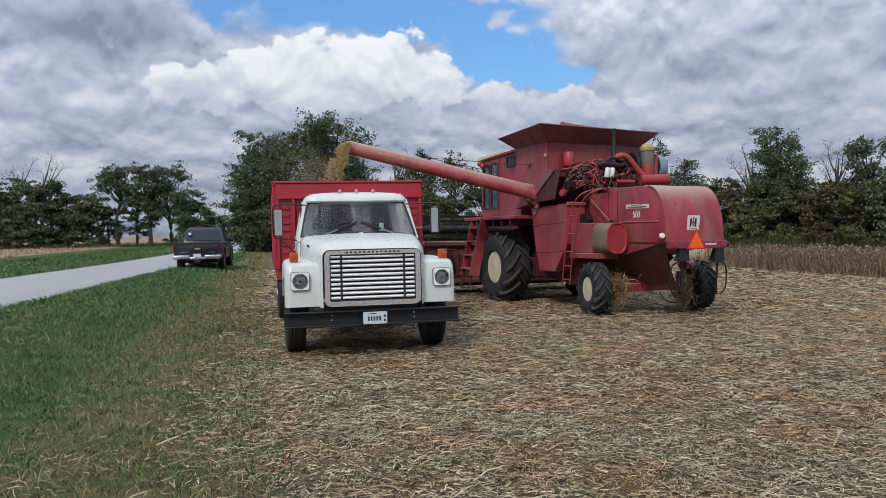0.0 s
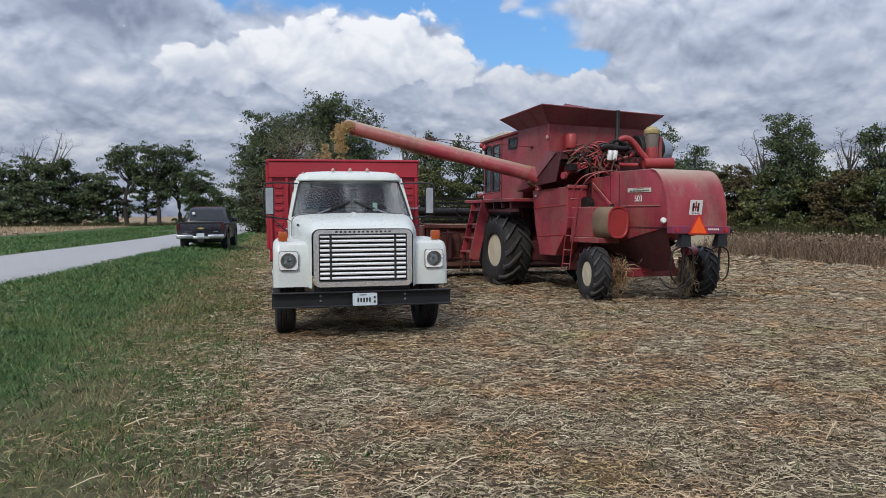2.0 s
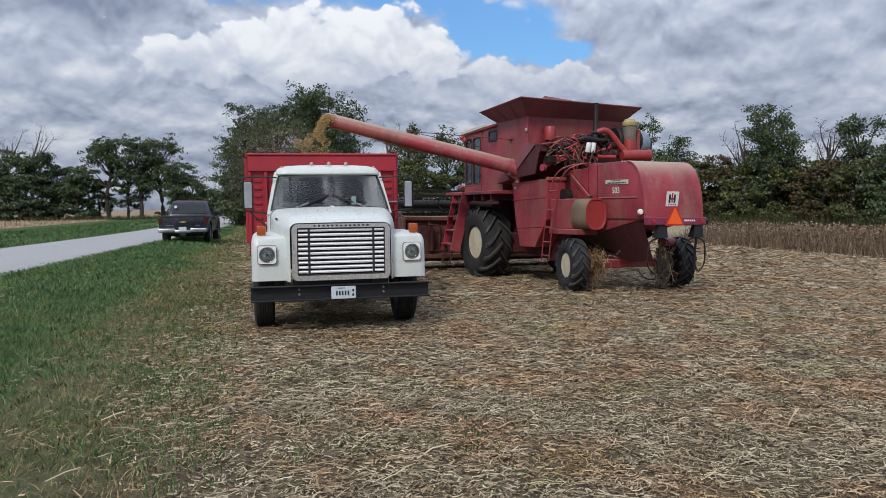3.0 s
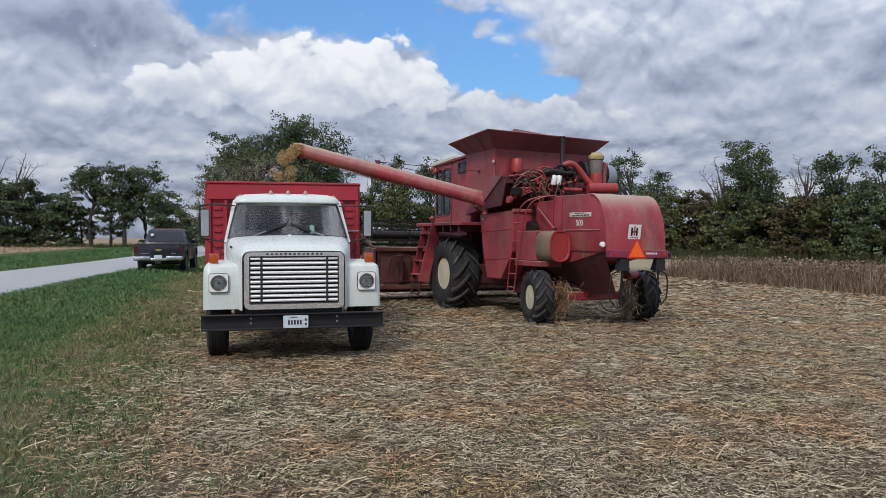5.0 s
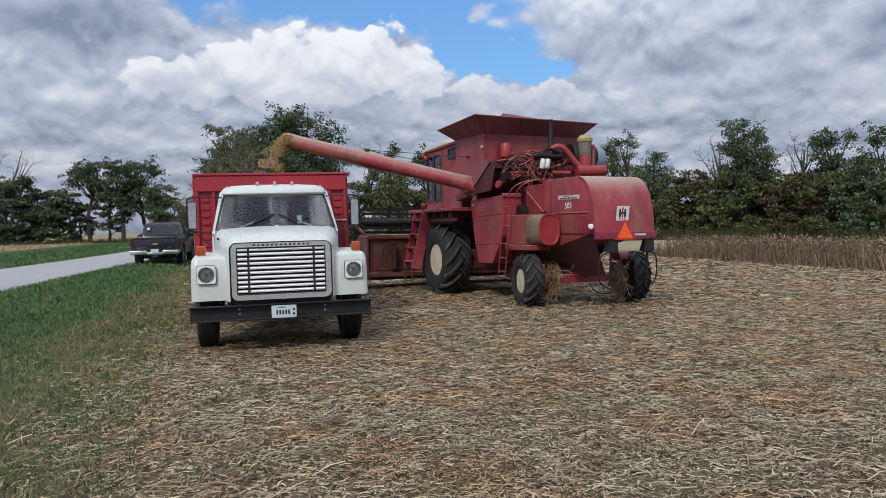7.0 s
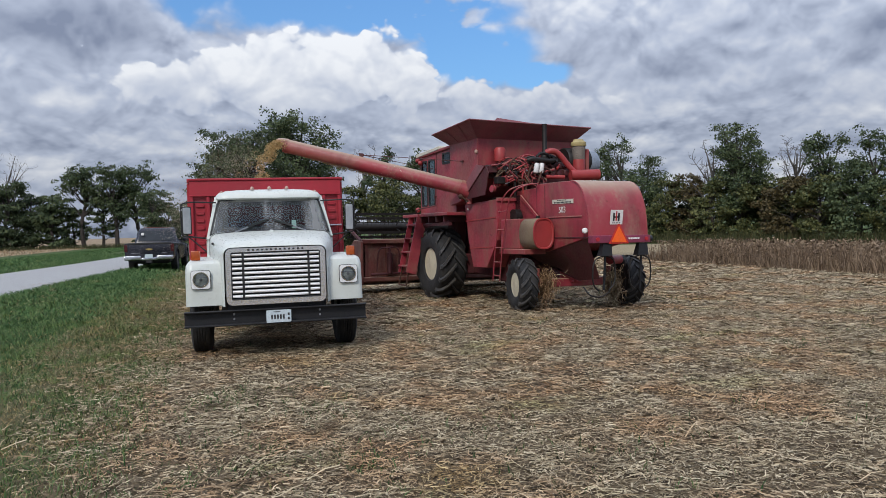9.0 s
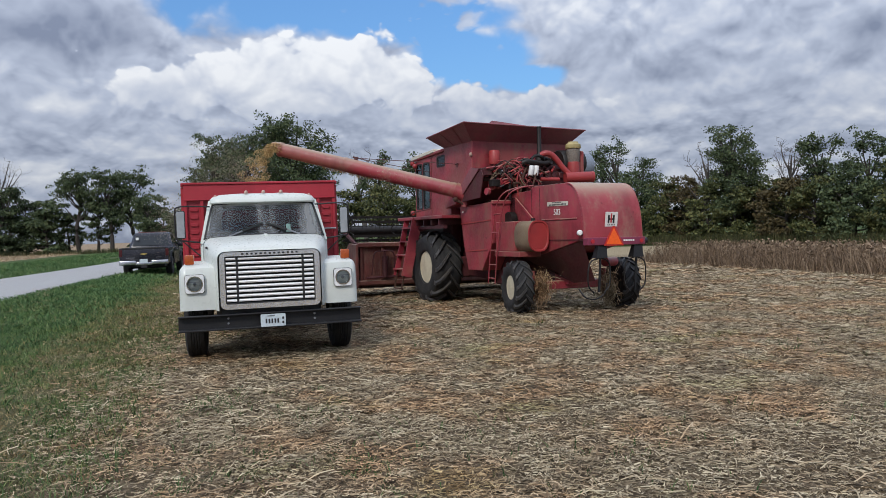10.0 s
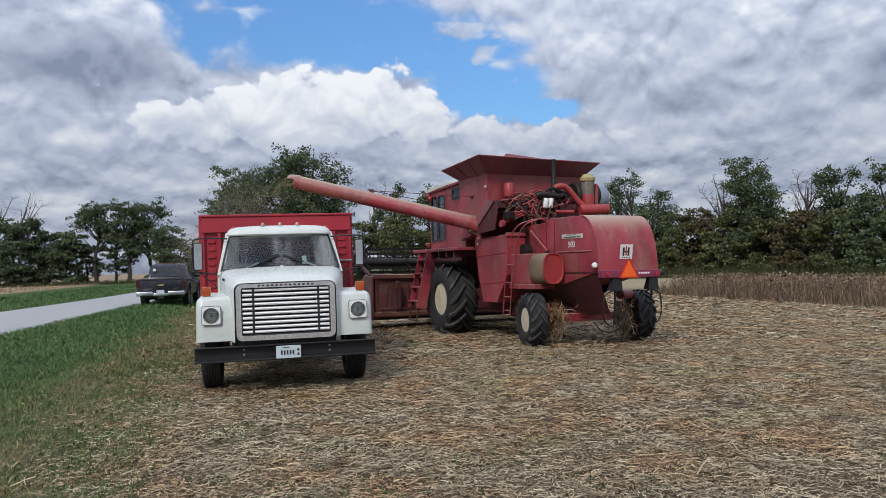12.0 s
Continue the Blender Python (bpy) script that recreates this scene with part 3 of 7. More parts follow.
def tyre_mesh(bm, radius, width, rim, lugs=0, lug_h=0.035, ribbed=False):
    """A tyre round the x axis, its centre at the origin; lugs: chevron bars of a farm tyre on each half."""
    w = width / 2
    base = radius - (lug_h if lugs else 0.0)
    prof = [(rim, -w * 0.72), (rim + 0.03, -w * 0.86), (rim + (base - rim) * 0.5, -w), (base - 0.06, -w * 0.93), (base - 0.012, -w * 0.78), (base, -w * 0.5)]
    if ribbed:
        for x in (-0.42, -0.18, 0.06, 0.3):
            prof += [(base, w * (x + 0.0)), (base - 0.012, w * (x + 0.03)), (base - 0.012, w * (x + 0.09)), (base, w * (x + 0.12))]
    prof += [(base, w * 0.5), (base - 0.012, w * 0.78), (base - 0.06, w * 0.93), (rim + (base - rim) * 0.5, w), (rim + 0.03, w * 0.86), (rim, w * 0.72)]
    lathe(bm, prof, 40, "x", close=True)
    bmesh.ops.recalc_face_normals(bm, faces=bm.faces[:])
    return bm


def tread_lugs(parent, radius, width, lugs, lug_h):
    """Chevron bars of a farm tyre, one mesh for each half, shared by all its lugs."""
    w, base = width / 2, radius - lug_h
    if lugs:
        for side in (-1, 1):
            shared = None
            for k in range(lugs):
                turn = 360.0 * (k + (0.5 if side > 0 else 0.0)) / lugs
                if shared is not None:
                    ob = new("tread_lug", shared)
                    ob.matrix_basis = pose(0, 0, 0, turn)
                    ob.parent = parent
                    continue
                bm = BM()
                a0 = 0.0
                sweep = 1.25 * width / radius * 0.5
                steps = 4
                rows = []
                for i in range(steps + 1):
                    f = i / steps
                    x = side * (w * -0.04 + (w * 1.0) * f)
                    a = a0 + sweep * f
                    drop = 0.0 if f < 0.6 else (f - 0.6) ** 2 * 0.42
                    half = (0.055 + 0.02 * f) * 0.5 / radius * (radius / 0.75) ** 0.5
                    hi = radius - drop * (radius / 0.75)
                    lo = base - 0.02 - drop * (radius / 0.75) * 1.1
                    rows.append([(x, math.cos(a + s * half * e) * q, math.sin(a + s * half * e) * q)
                                 for s, q, e in ((-1, lo, 1.5), (-1, hi, 1.0), (1, hi, 1.0), (1, lo, 1.5))])
                loft(bm, rows)
                shared = part("tread_lug", bm, LUG, parent, m=pose(0, 0, 0, turn)).data


def wheel(name, parent, m, radius, width, rim, rim_mat, lugs=0, dish=0.06, side=-1, ribbed=False, bolts=6, lug_h=0.035):
    """wheel > tyre, rim, hub, each bolt; side: the way its outer face looks along x."""
    hub = new(name)
    hub.matrix_basis = m
    hub.parent = parent
    part("tyre", tyre_mesh(BM(), radius, width, rim, lugs, lug_h, ribbed), RUBBER, hub, smooth=True)
    tread_lugs(hub, radius, width, lugs, lug_h)
    w = width / 2
    o = side
    prof = [(rim + 0.012, o * w * 0.74), (rim - 0.012, o * w * 0.76), (rim - 0.02, o * (w * 0.5)), (rim * 0.72, o * (w * 0.5 - dish)), (rim * 0.4, o * (w * 0.5 - dish * 0.5)), (0.001, o * (w * 0.5 - dish * 0.5))]
    part("rim", lathe(BM(), prof, 32, "x"), rim_mat, hub, smooth=True)
    bm = BM()
    rod(bm, (o * (w * 0.5 - dish * 0.5 - 0.02), 0, 0), (o * (w * 0.5 - dish * 0.5 + 0.07), 0, 0), rim * 0.22, 16)
    part("hub", bm, rim_mat, hub, smooth=True)
    for k in range(bolts):
        a = 2 * math.pi * k / bolts
        bm = BM()
        c = (math.cos(a) * rim * 0.36, math.sin(a) * rim * 0.36)
        rod(bm, (o * (w * 0.5 - dish * 0.55), *c), (o * (w * 0.5 - dish * 0.5 + 0.02), *c), 0.014, 6)
        part("bolt", bm, STEEL, hub)
    # the far side is closed by a plain disc
    part("backing", lathe(BM(), [(rim + 0.012, -o * w * 0.74), (rim - 0.02, -o * w * 0.4), (0.001, -o * w * 0.35)], 24, "x"), GREASY, hub, smooth=True)
    return hub

# ---- the grain truck: its nose at y = 0, looking along -y ----
def hood_ring(y, w, zb, zt, r, crown):
    pts = [(-w, zb)]
    n = 6
    for k in range(n + 1):
        a = radians(180 - 90 * k / n)
        pts.append((-w + r + r * math.cos(a), zt - r + r * math.sin(a)))
    for k in range(1, 6):
        f = k / 6
        pts.append((-w + r + (2 * w - 2 * r) * f, zt + crown * 4 * f * (1 - f)))
    for k in range(n + 1):
        a = radians(90 - 90 * k / n)
        pts.append((w - r + r * math.cos(a), zt - r + r * math.sin(a)))
    pts.append((w, zb))
    return [(x, y, z) for x, z in pts]


def build_truck():
    t = empty("grain_truck", pose(0, 0, 0), "white farm truck with a red grain box, parked on straw", "truck")
    # bumper: a black channel with bolts
    bm = BM()
    box(bm, -1.12, 1.12, 0.05, 0.075, 0.445, 0.63, 0.004, 1)
    box(bm, -1.12, 1.12, -0.03, 0.052, 0.612, 0.632, 0.006, 1)
    box(bm, -1.12, 1.12, -0.05, 0.052, 0.440, 0.462, 0.006, 1)
    bumper = part("bumper", bm, BLACK, t)
    for x in (-0.53, 0.53):
        for z in (0.575, 0.515):
            bm = BM()
            rod(bm, (x, 0.052, z), (x, 0.035, z), 0.014, 8)
            part("bolt", bm, STEEL, bumper)
    bm = BM()
    prism(bm, rounded(-0.143, 0.162, 0.455, 0.61, 0.012, 2), "y", -0.060, -0.055)
    pl = part("license_plate", bm, PLATE, t, "white plate with dark bars")
    marks = [(-0.085 + i * 0.036, -0.064 + i * 0.036, 0.497, 0.552) for i in range(5)] + [(-0.06, 0.03, 0.583, 0.592)] + [(0.118, 0.142, 0.485 + 0.055 * k, 0.515 + 0.055 * k) for k in range(2)]
    for x0, x1, z0, z1 in marks:
        bm = BM()
        box(bm, x0, x1, -0.0635, -0.060, z0, z1)
        part("plate_mark", bm, INK, pl)
    # frame, cross member, springs, axle, oil pan
    bm = BM()
    for x in (-0.43, 0.43):
        box(bm, x - 0.035, x + 0.035, 0.07, 7.3, 0.62, 0.86)
    box(bm, -0.6, 0.6, 0.10, 0.22, 0.50, 0.70)
    part("frame_rail", bm, BLACK, t)
    bm = BM()
    rod(bm, (-0.85, 1.0, 0.47), (0.85, 1.0, 0.47), 0.055, 10)
    for x in (-0.43, 0.43):
        for k in range(4):
            box(bm, x - 0.035, x + 0.035, 0.45 + 0.1 * k, 1.6 - 0.1 * k, 0.53 + 0.016 * (3 - k), 0.543 + 0.016 * (3 - k))
    rod(bm, (0.43, 0.22, 0.56), (0.43, 0.5, 0.52), 0.03, 8)
    rod(bm, (-0.43, 0.22, 0.56), (-0.43, 0.5, 0.52), 0.03, 8)
    part("front_axle", bm, GREASY, t)
    bm = BM()
    box(bm, -0.25, 0.25, 0.55, 1.3, 0.42, 0.9, 0.06)
    box(bm, -0.5, 0.5, 0.28, 0.36, 0.45, 1.3)
    part("engine_block", bm, GREASY, t)
    for x, s in ((-0.955, -1), (0.955, 1)):
        wheel("wheel", t, pose(x, 1.0, 0.495), 0.495, 0.27, 0.27, WHITE, side=s, ribbed=True, dish=0.05, bolts=8)
    for x, s in ((-1.0, -1), (-0.68, -1), (0.68, 1), (1.0, 1)):
        wheel("wheel", t, pose(x, 5.3, 0.495), 0.495, 0.26, 0.27, WHITE, side=s, dish=-0.02, bolts=0)
    bm = BM()
    rod(bm, (-0.9, 5.3, 0.5), (0.9, 5.3, 0.5), 0.08, 10)
    bmesh.ops.create_icosphere(bm, subdivisions=2, radius=0.2, matrix=pose(0, 5.3, 0.5))
    part("rear_axle", bm, GREASY, t)
    # hood
    bm = BM()
    loft(bm, [hood_ring(0.01, 0.632, 0.675, 1.405, 0.09, 0.004), hood_ring(0.05, 0.65, 0.675, 1.43, 0.11, 0.008), hood_ring(0.16, 0.69, 0.68, 1.47, 0.16, 0.014),
              hood_ring(0.40, 0.745, 0.70, 1.515, 0.18, 0.02), hood_ring(0.8, 0.80, 0.72, 1.55, 0.17, 0.024), hood_ring(1.32, 0.845, 0.75, 1.585, 0.13, 0.026)], close=False, caps=False)
    hood = part("hood", bm, WHITE, t, smooth=True)
    bm = BM()
    prism(bm, [(0.0, 1.628), (0.20, 1.644), (0.25, 1.632), (0.26, 1.60), (0.0, 1.60)], "x", -0.025, 0.025, 0.006, 1)
    part("hood_ornament", bm, WHITE, hood, m=pose(0, 1.0, -0.022))
    # shell round the grille
    outer, inner = rounded(-0.612, 0.612, 0.69, 1.395, 0.075), rounded(-0.548, 0.548, 0.752, 1.345, 0.02)
    grille = part("grille", ring_frame(BM(), outer, inner, "y", -0.035, 0.03), BRIGHT_TRIM, t, "bright chrome grille of level bars", smooth=True)
    for i in range(13):
        x = -0.33 + 0.055 * i
        bm = BM()
        box(bm, x - 0.013, x + 0.013, -0.039, -0.035, 1.361, 1.381)
        part("name_mark", bm, INK, grille)
    bm = BM()
    prism(bm, rounded(-0.552, 0.552, 0.748, 1.35, 0.02), "y", 0.045, 0.055)
    part("grille_back", bm, DARK_TRIM, grille)
    for i in range(10):
        z = 1.314 - 0.0576 * i
        bm = BM()
        prism(bm, [(0.02, z - 0.0175), (0.02, z + 0.0175), (-0.002, z + 0.0165), (-0.015, z + 0.0105), (-0.019, z + 0.002), (-0.014, z - 0.0125)], "x", -0.545, 0.545)
        part("grille_bar", bm, SILVER, grille, smooth=True)
    for x in (-0.548, -0.402, 0.402, 0.548):
        bm = BM()
        box(bm, x - 0.014, x + 0.014, -0.022, 0.03, 0.752, 1.345, 0.004, 1)
        part("divider", bm, DARK_TRIM, grille)
    for z0, z1 in ((1.330, 1.347), (0.750, 0.765)):
        bm = BM()
        box(bm, -0.55, 0.55, -0.022, 0.03, z0, z1)
        part("divider", bm, DARK_TRIM, grille)
    # fenders with wheel arches
    arch = [(1.0 + 0.60 * math.cos(radians(a)), 0.52 + 0.60 * math.sin(radians(a))) for a in range(20, 161, 14)]
    side = [(0.10, 0.69), (0.09, 0.9), (0.10, 1.12), (0.13, 1.21), (0.20, 1.245), (0.7, 1.265), (1.3, 1.27), (1.62, 1.25), (1.75, 1.12), (1.78, 0.72)] + [p for p in arch] + [(0.40, 0.69)]
    for s in (-1, 1):
        rings = [[(s * 0.66, p, q) for p, q in side]]
        for k in range(6):
            a = radians(18 * k)
            g = 0.085 * (1 - math.cos(a))
            rings.append([(s * (1.10 - 0.085 + 0.085 * math.sin(a)), p + (g if p < 0.3 else 0.0) * (0.5 if q < 0.7 else 1.0), q - (g if q > 1.1 else 0.0)) for p, q in side])
        bm = BM()
        loft(bm, rings)
        part("fender", bm, WHITE, t, smooth=True)
        # headlamp set in a square bezel
        cx, cz = s * 0.912, 1.02
        bm = ring_frame(BM(), rounded(cx - 0.112, cx + 0.112, cz - 0.112, cz + 0.112, 0.03), [(cx + 0.095 * math.cos(a), cz + 0.095 * math.sin(a)) for a in (radians(-90 + 4.5 + 18 * k) for k in range(20))], "y", 0.055, 0.095)
        lamp = part("headlight", bm, SILVER, t, "round sealed-beam lamp in a square chrome bezel", smooth=True)
        bm = lathe(BM(), [(0.097, 0.0), (0.088, 0.03), (0.06, 0.055), (0.02, 0.068), (0.001, 0.07)], 24, "y", caps=False)
        part("reflector", bm, LAMP_BOWL, lamp, m=pose(cx, 0.068, cz), smooth=True)
        bm = lathe(BM(), [(0.096, 0.0), (0.078, -0.012), (0.042, -0.019), (0.001, -0.021)], 24, "y", caps=False)
        part("lens", bm, LENS, lamp, m=pose(cx, 0.07, cz), smooth=True)
        bm = BM()
        box(bm, cx - 0.075, cx + 0.075, 0.07, 0.073, cz + 0.02, cz + 0.03)
        rod(bm, (cx, 0.075, cz), (cx, 0.12, cz), 0.02, 10)
        part("bulb_shield", bm, STEEL, lamp)
        bm = ring_frame(BM(), [(cx + 0.098 * math.cos(a), cz + 0.098 * math.sin(a)) for a in (radians(18 * k) for k in range(20))], [(cx + 0.086 * math.cos(a), cz + 0.086 * math.sin(a)) for a in (radians(18 * k) for k in range(20))], "y", 0.050, 0.062)
        part("lens_ring", bm, CHROME, lamp, smooth=True)
        bm = ring_frame(BM(), rounded(cx - 0.117, cx + 0.117, cz - 0.117, cz + 0.117, 0.033), rounded(cx - 0.112, cx + 0.112, cz - 0.112, cz + 0.112, 0.03), "y", 0.060, 0.09)
        part("bezel_seal", bm, DARK_TRIM, lamp, smooth=True)
        # amber lamp on the fender
        bm = BM()
        box(bm, s * 0.975 - 0.055, s * 0.975 + 0.055, 0.24, 0.33, 1.255, 1.375, 0.012)
        amber = part("turn_signal", bm, AMBER, t, "amber turn lamp", smooth=True)
        bm = BM()
        rod(bm, (s * 0.975, 0.285, 1.235), (s * 0.975, 0.285, 1.26), 0.02, 10)
        part("lamp_foot", bm, CHROME, amber)
    # cab: lower body, cowl, pillars, back wall, roof
    bm = BM()
    box(bm, -0.875, 0.875, 1.34, 2.42, 0.78, 1.50, 0.05, 3)
    body = part("cab_body", bm, WHITE, t, smooth=True)
    bm = BM()
    loft(bm, [hood_ring(1.32, 0.85, 1.30, 1.592, 0.13, 0.024), hood_ring(1.42, 0.86, 1.30, 1.60, 0.12, 0.02), hood_ring(1.50, 0.86, 1.30, 1.575, 0.11, 0.02)], close=False, caps=False)
    part("cowl", bm, WHITE, t, smooth=True)
    bm = BM()
    for i in range(34):
        x = -0.38 + 0.76 * i / 33
        box(bm, x - 0.006, x + 0.006, 1.335, 1.36, 1.600, 1.624)
    part("cowl_vent", bm, DARK_TRIM, t)
    foot, head = [(-0.825, 1.42, 1.565), (-0.79, 1.36, 1.575), (-0.45, 1.32, 1.60), (0, 1.31, 1.61), (0.45, 1.32, 1.60), (0.79, 1.36, 1.575), (0.825, 1.42, 1.565)], \
        [(-0.715, 1.70, 2.05), (-0.68, 1.645, 2.062), (-0.38, 1.615, 2.082), (0, 1.605, 2.088), (0.38, 1.615, 2.082), (0.68, 1.645, 2.062), (0.715, 1.70, 2.05)]
    bm = BM()
    loft(bm, [[Vector(a).lerp(Vector(b), f) + Vector((0, -0.02 * math.sin(math.pi * f), 0)) for a, b in zip(foot, head)] for f in (0, 0.25, 0.5, 0.75, 1)], close=False, caps=False)
    ws = part("windshield", bm, GLASS_STREAKED, t, "windscreen with pale vertical streaks", smooth=True)
    ws.visible_shadow = False
    bm = BM()
    tube(bm, foot, 0.018, 6)
    tube(bm, head, 0.018, 6)
    for k in (0, -1):
        tube(bm, [foot[k], Vector(foot[k]).lerp(Vector(head[k]), 0.5) + Vector((0, -0.02, 0)), head[k]], 0.018, 6)
    part("gasket", bm, DARK_TRIM, ws, smooth=True)
    for s in (-1, 1):
        bm = BM()
        bar(bm, (s * 0.858, 1.46, 1.50), (s * 0.738, 1.73, 2.10), 0.05, 0.055, up=(s, 0, 0))
        part("pillar", bm, WHITE, t)
        bm = BM()
        bar(bm, (s * 0.862, 2.34, 1.48), (s * 0.745, 2.33, 2.10), 0.16, 0.05, up=(s, 0, 0))
        part("pillar", bm, WHITE, t)
        bm = BM()
        prism(bm, [(1.50, 1.50), (1.74, 2.07), (2.26, 2.07), (2.27, 1.50)], "x", -0.003, 0.003)
        g = part("side_window", bm, GLASS, t, m=pose(s * 0.80, 0, 0))
        g.visible_shadow = False
        bm = BM()
        box(bm, min(s * 0.876, s * 0.886), max(s * 0.876, s * 0.886), 1.48, 2.25, 0.86, 1.49, 0.004, 1)
        door = part("door", bm, WHITE, t)
        bm = BM()
        box(bm, min(s * 0.886, s * 0.915), max(s * 0.886, s * 0.915), 2.08, 2.2, 1.36, 1.385, 0.006, 1)
        part("door_handle", bm, CHROME, door)
    ring = ring_frame(BM(), rounded(-0.80, 0.80, 1.42, 2.10, 0.1), rounded(-0.60, 0.60, 1.64, 2.0, 0.08), "y", 2.36, 2.40)
    part("back_wall", ring, SEAT, t, "dark lined inside of the cab", smooth=True)
    bm = BM()
    prism(bm, rounded(-0.61, 0.61, 1.63, 2.01, 0.08), "y", 2.378, 2.384)
    g = part("rear_window", bm, GLASS, t)
    g.visible_shadow = False
    bm = BM()
    def plan(x, y0, y1, z, r):
        return [(px, py, z) for px, py in rounded(-x, x, y0, y1, r, 5)]
    loft(bm, [plan(0.745, 1.60, 2.42, 2.065, 0.14), plan(0.755, 1.575, 2.43, 2.085, 0.16), plan(0.75, 1.58, 2.425, 2.125, 0.17), plan(0.715, 1.62, 2.39, 2.17, 0.18),
              plan(0.62, 1.72, 2.30, 2.205, 0.2), plan(0.40, 1.86, 2.16, 2.222, 0.12), plan(0.1, 1.97, 2.05, 2.226, 0.03)])
    part("roof", bm, WHITE, t, smooth=True)
    for x, z in ((-0.665, 2.150), (-0.235, 2.212), (0.012, 2.214), (0.262, 2.212), (0.67, 2.150)):
        bm = BM()
        lathe(bm, [(0.030, 0.0), (0.028, 0.016), (0.022, 0.036), (0.010, 0.046), (0.001, 0.048)], 14, "z")
        part("marker_light", bm, LAMP_CREAM, t, "small cream roof lamp", m=pose(x, 1.72, z), smooth=True)
    # inside the cab
    bm = BM()
    box(bm, -0.72, 0.72, 1.85, 2.32, 0.95, 1.22, 0.05)
    box(bm, -0.72, 0.72, 2.18, 2.34, 1.15, 1.68, 0.05)
    part("bench_seat", bm, SEAT, t, smooth=True)
    bm = BM()
    box(bm, -0.80, 0.80, 1.40, 1.62, 1.30, 1.56, 0.04)
    part("dashboard", bm, SEAT, t, smooth=True)
    bm = BM()
    lathe(bm, [(0.205 + 0.014 * math.cos(a), 0.014 * math.sin(a)) for a in (2 * math.pi * k / 8 for k in range(8))], 28, "z", close=True)
    for a in (90, 210, 330):
        rod(bm, (0, 0, -0.03), (0.2 * math.cos(radians(a)), 0.2 * math.sin(radians(a)), 0), 0.012, 6)
    rod(bm, (0, 0, -0.03), (0, 0, -0.4), 0.025, 8)
    part("steering_wheel", bm, DARK_TRIM, t, m=pose(0.42, 1.76, 1.60, 52, 0, 0), smooth=True)
    bm = BM()
    box(bm, 0.30, 0.365, 1.40, 1.43, 1.63, 1.75, 0.008, 1)
    part("dash_bottle", bm, plain("pale_green_plastic", (0.35, 0.55, 0.5), 0.4), t, "pale bottle on the dashboard")
    # wipers
    for a, b in (((-0.47, 1.28, 1.605), (-0.03, 1.375, 1.775)), ((0.47, 1.28, 1.605), (0.03, 1.375, 1.775))):
        a, b = Vector(a), Vector(b)
        bm = BM()
        rod(bm, a, a.lerp(b, 0.62), 0.011, 6)
        rod(bm, a, a + Vector((0, 0.02, -0.02)), 0.02, 8)
        w = part("wiper", bm, STEEL, t)
        bm = BM()
        bar(bm, a.lerp(b, 0.36), b, 0.03, 0.026)
        part("wiper_blade", bm, DARK_TRIM, w)
    # mirrors on tubular arms
    for s in (-1, 1):
        bm = BM()
        tube(bm, curve_pts([(s * 0.74, 1.62, 2.03), (s * 1.05, 1.54, 2.04), (s * 1.19, 1.50, 2.02), (s * 1.215, 1.49, 1.95), (s * 1.215, 1.49, 1.75), (s * 1.2, 1.49, 1.58), (s * 1.1, 1.5, 1.555), (s * 0.86, 1.56, 1.52)], 5), 0.011, 7)
        rod(bm, (s * 0.86, 1.58, 1.30), (s * 1.13, 1.5, 1.56), 0.009, 6)
        mirror = part("mirror", bm, DARK_TRIM, t, "tall west-coast mirror on black arms", smooth=True)
        bm = BM()
        prism(bm, rounded(s * 1.14 - 0.062, s * 1.14 + 0.062, 1.585, 1.975, 0.02), "y", 1.462, 1.492)
        part("mirror_rim", bm, DARK_TRIM, mirror)
        bm = BM()
        prism(bm, rounded(s * 1.14 - 0.052, s * 1.14 + 0.052, 1.597, 1.963, 0.016), "y", 1.448, 1.466, 0.004, 1)
        part("mirror_head", bm, MIRROR, mirror)
    # small lamp on the left side of the hood
    bm = BM()
    box(bm, -0.79, -0.765, 0.62, 0.70, 1.44, 1.47, 0.004, 1)
    part("side_badge", bm, INK, t)
    return t


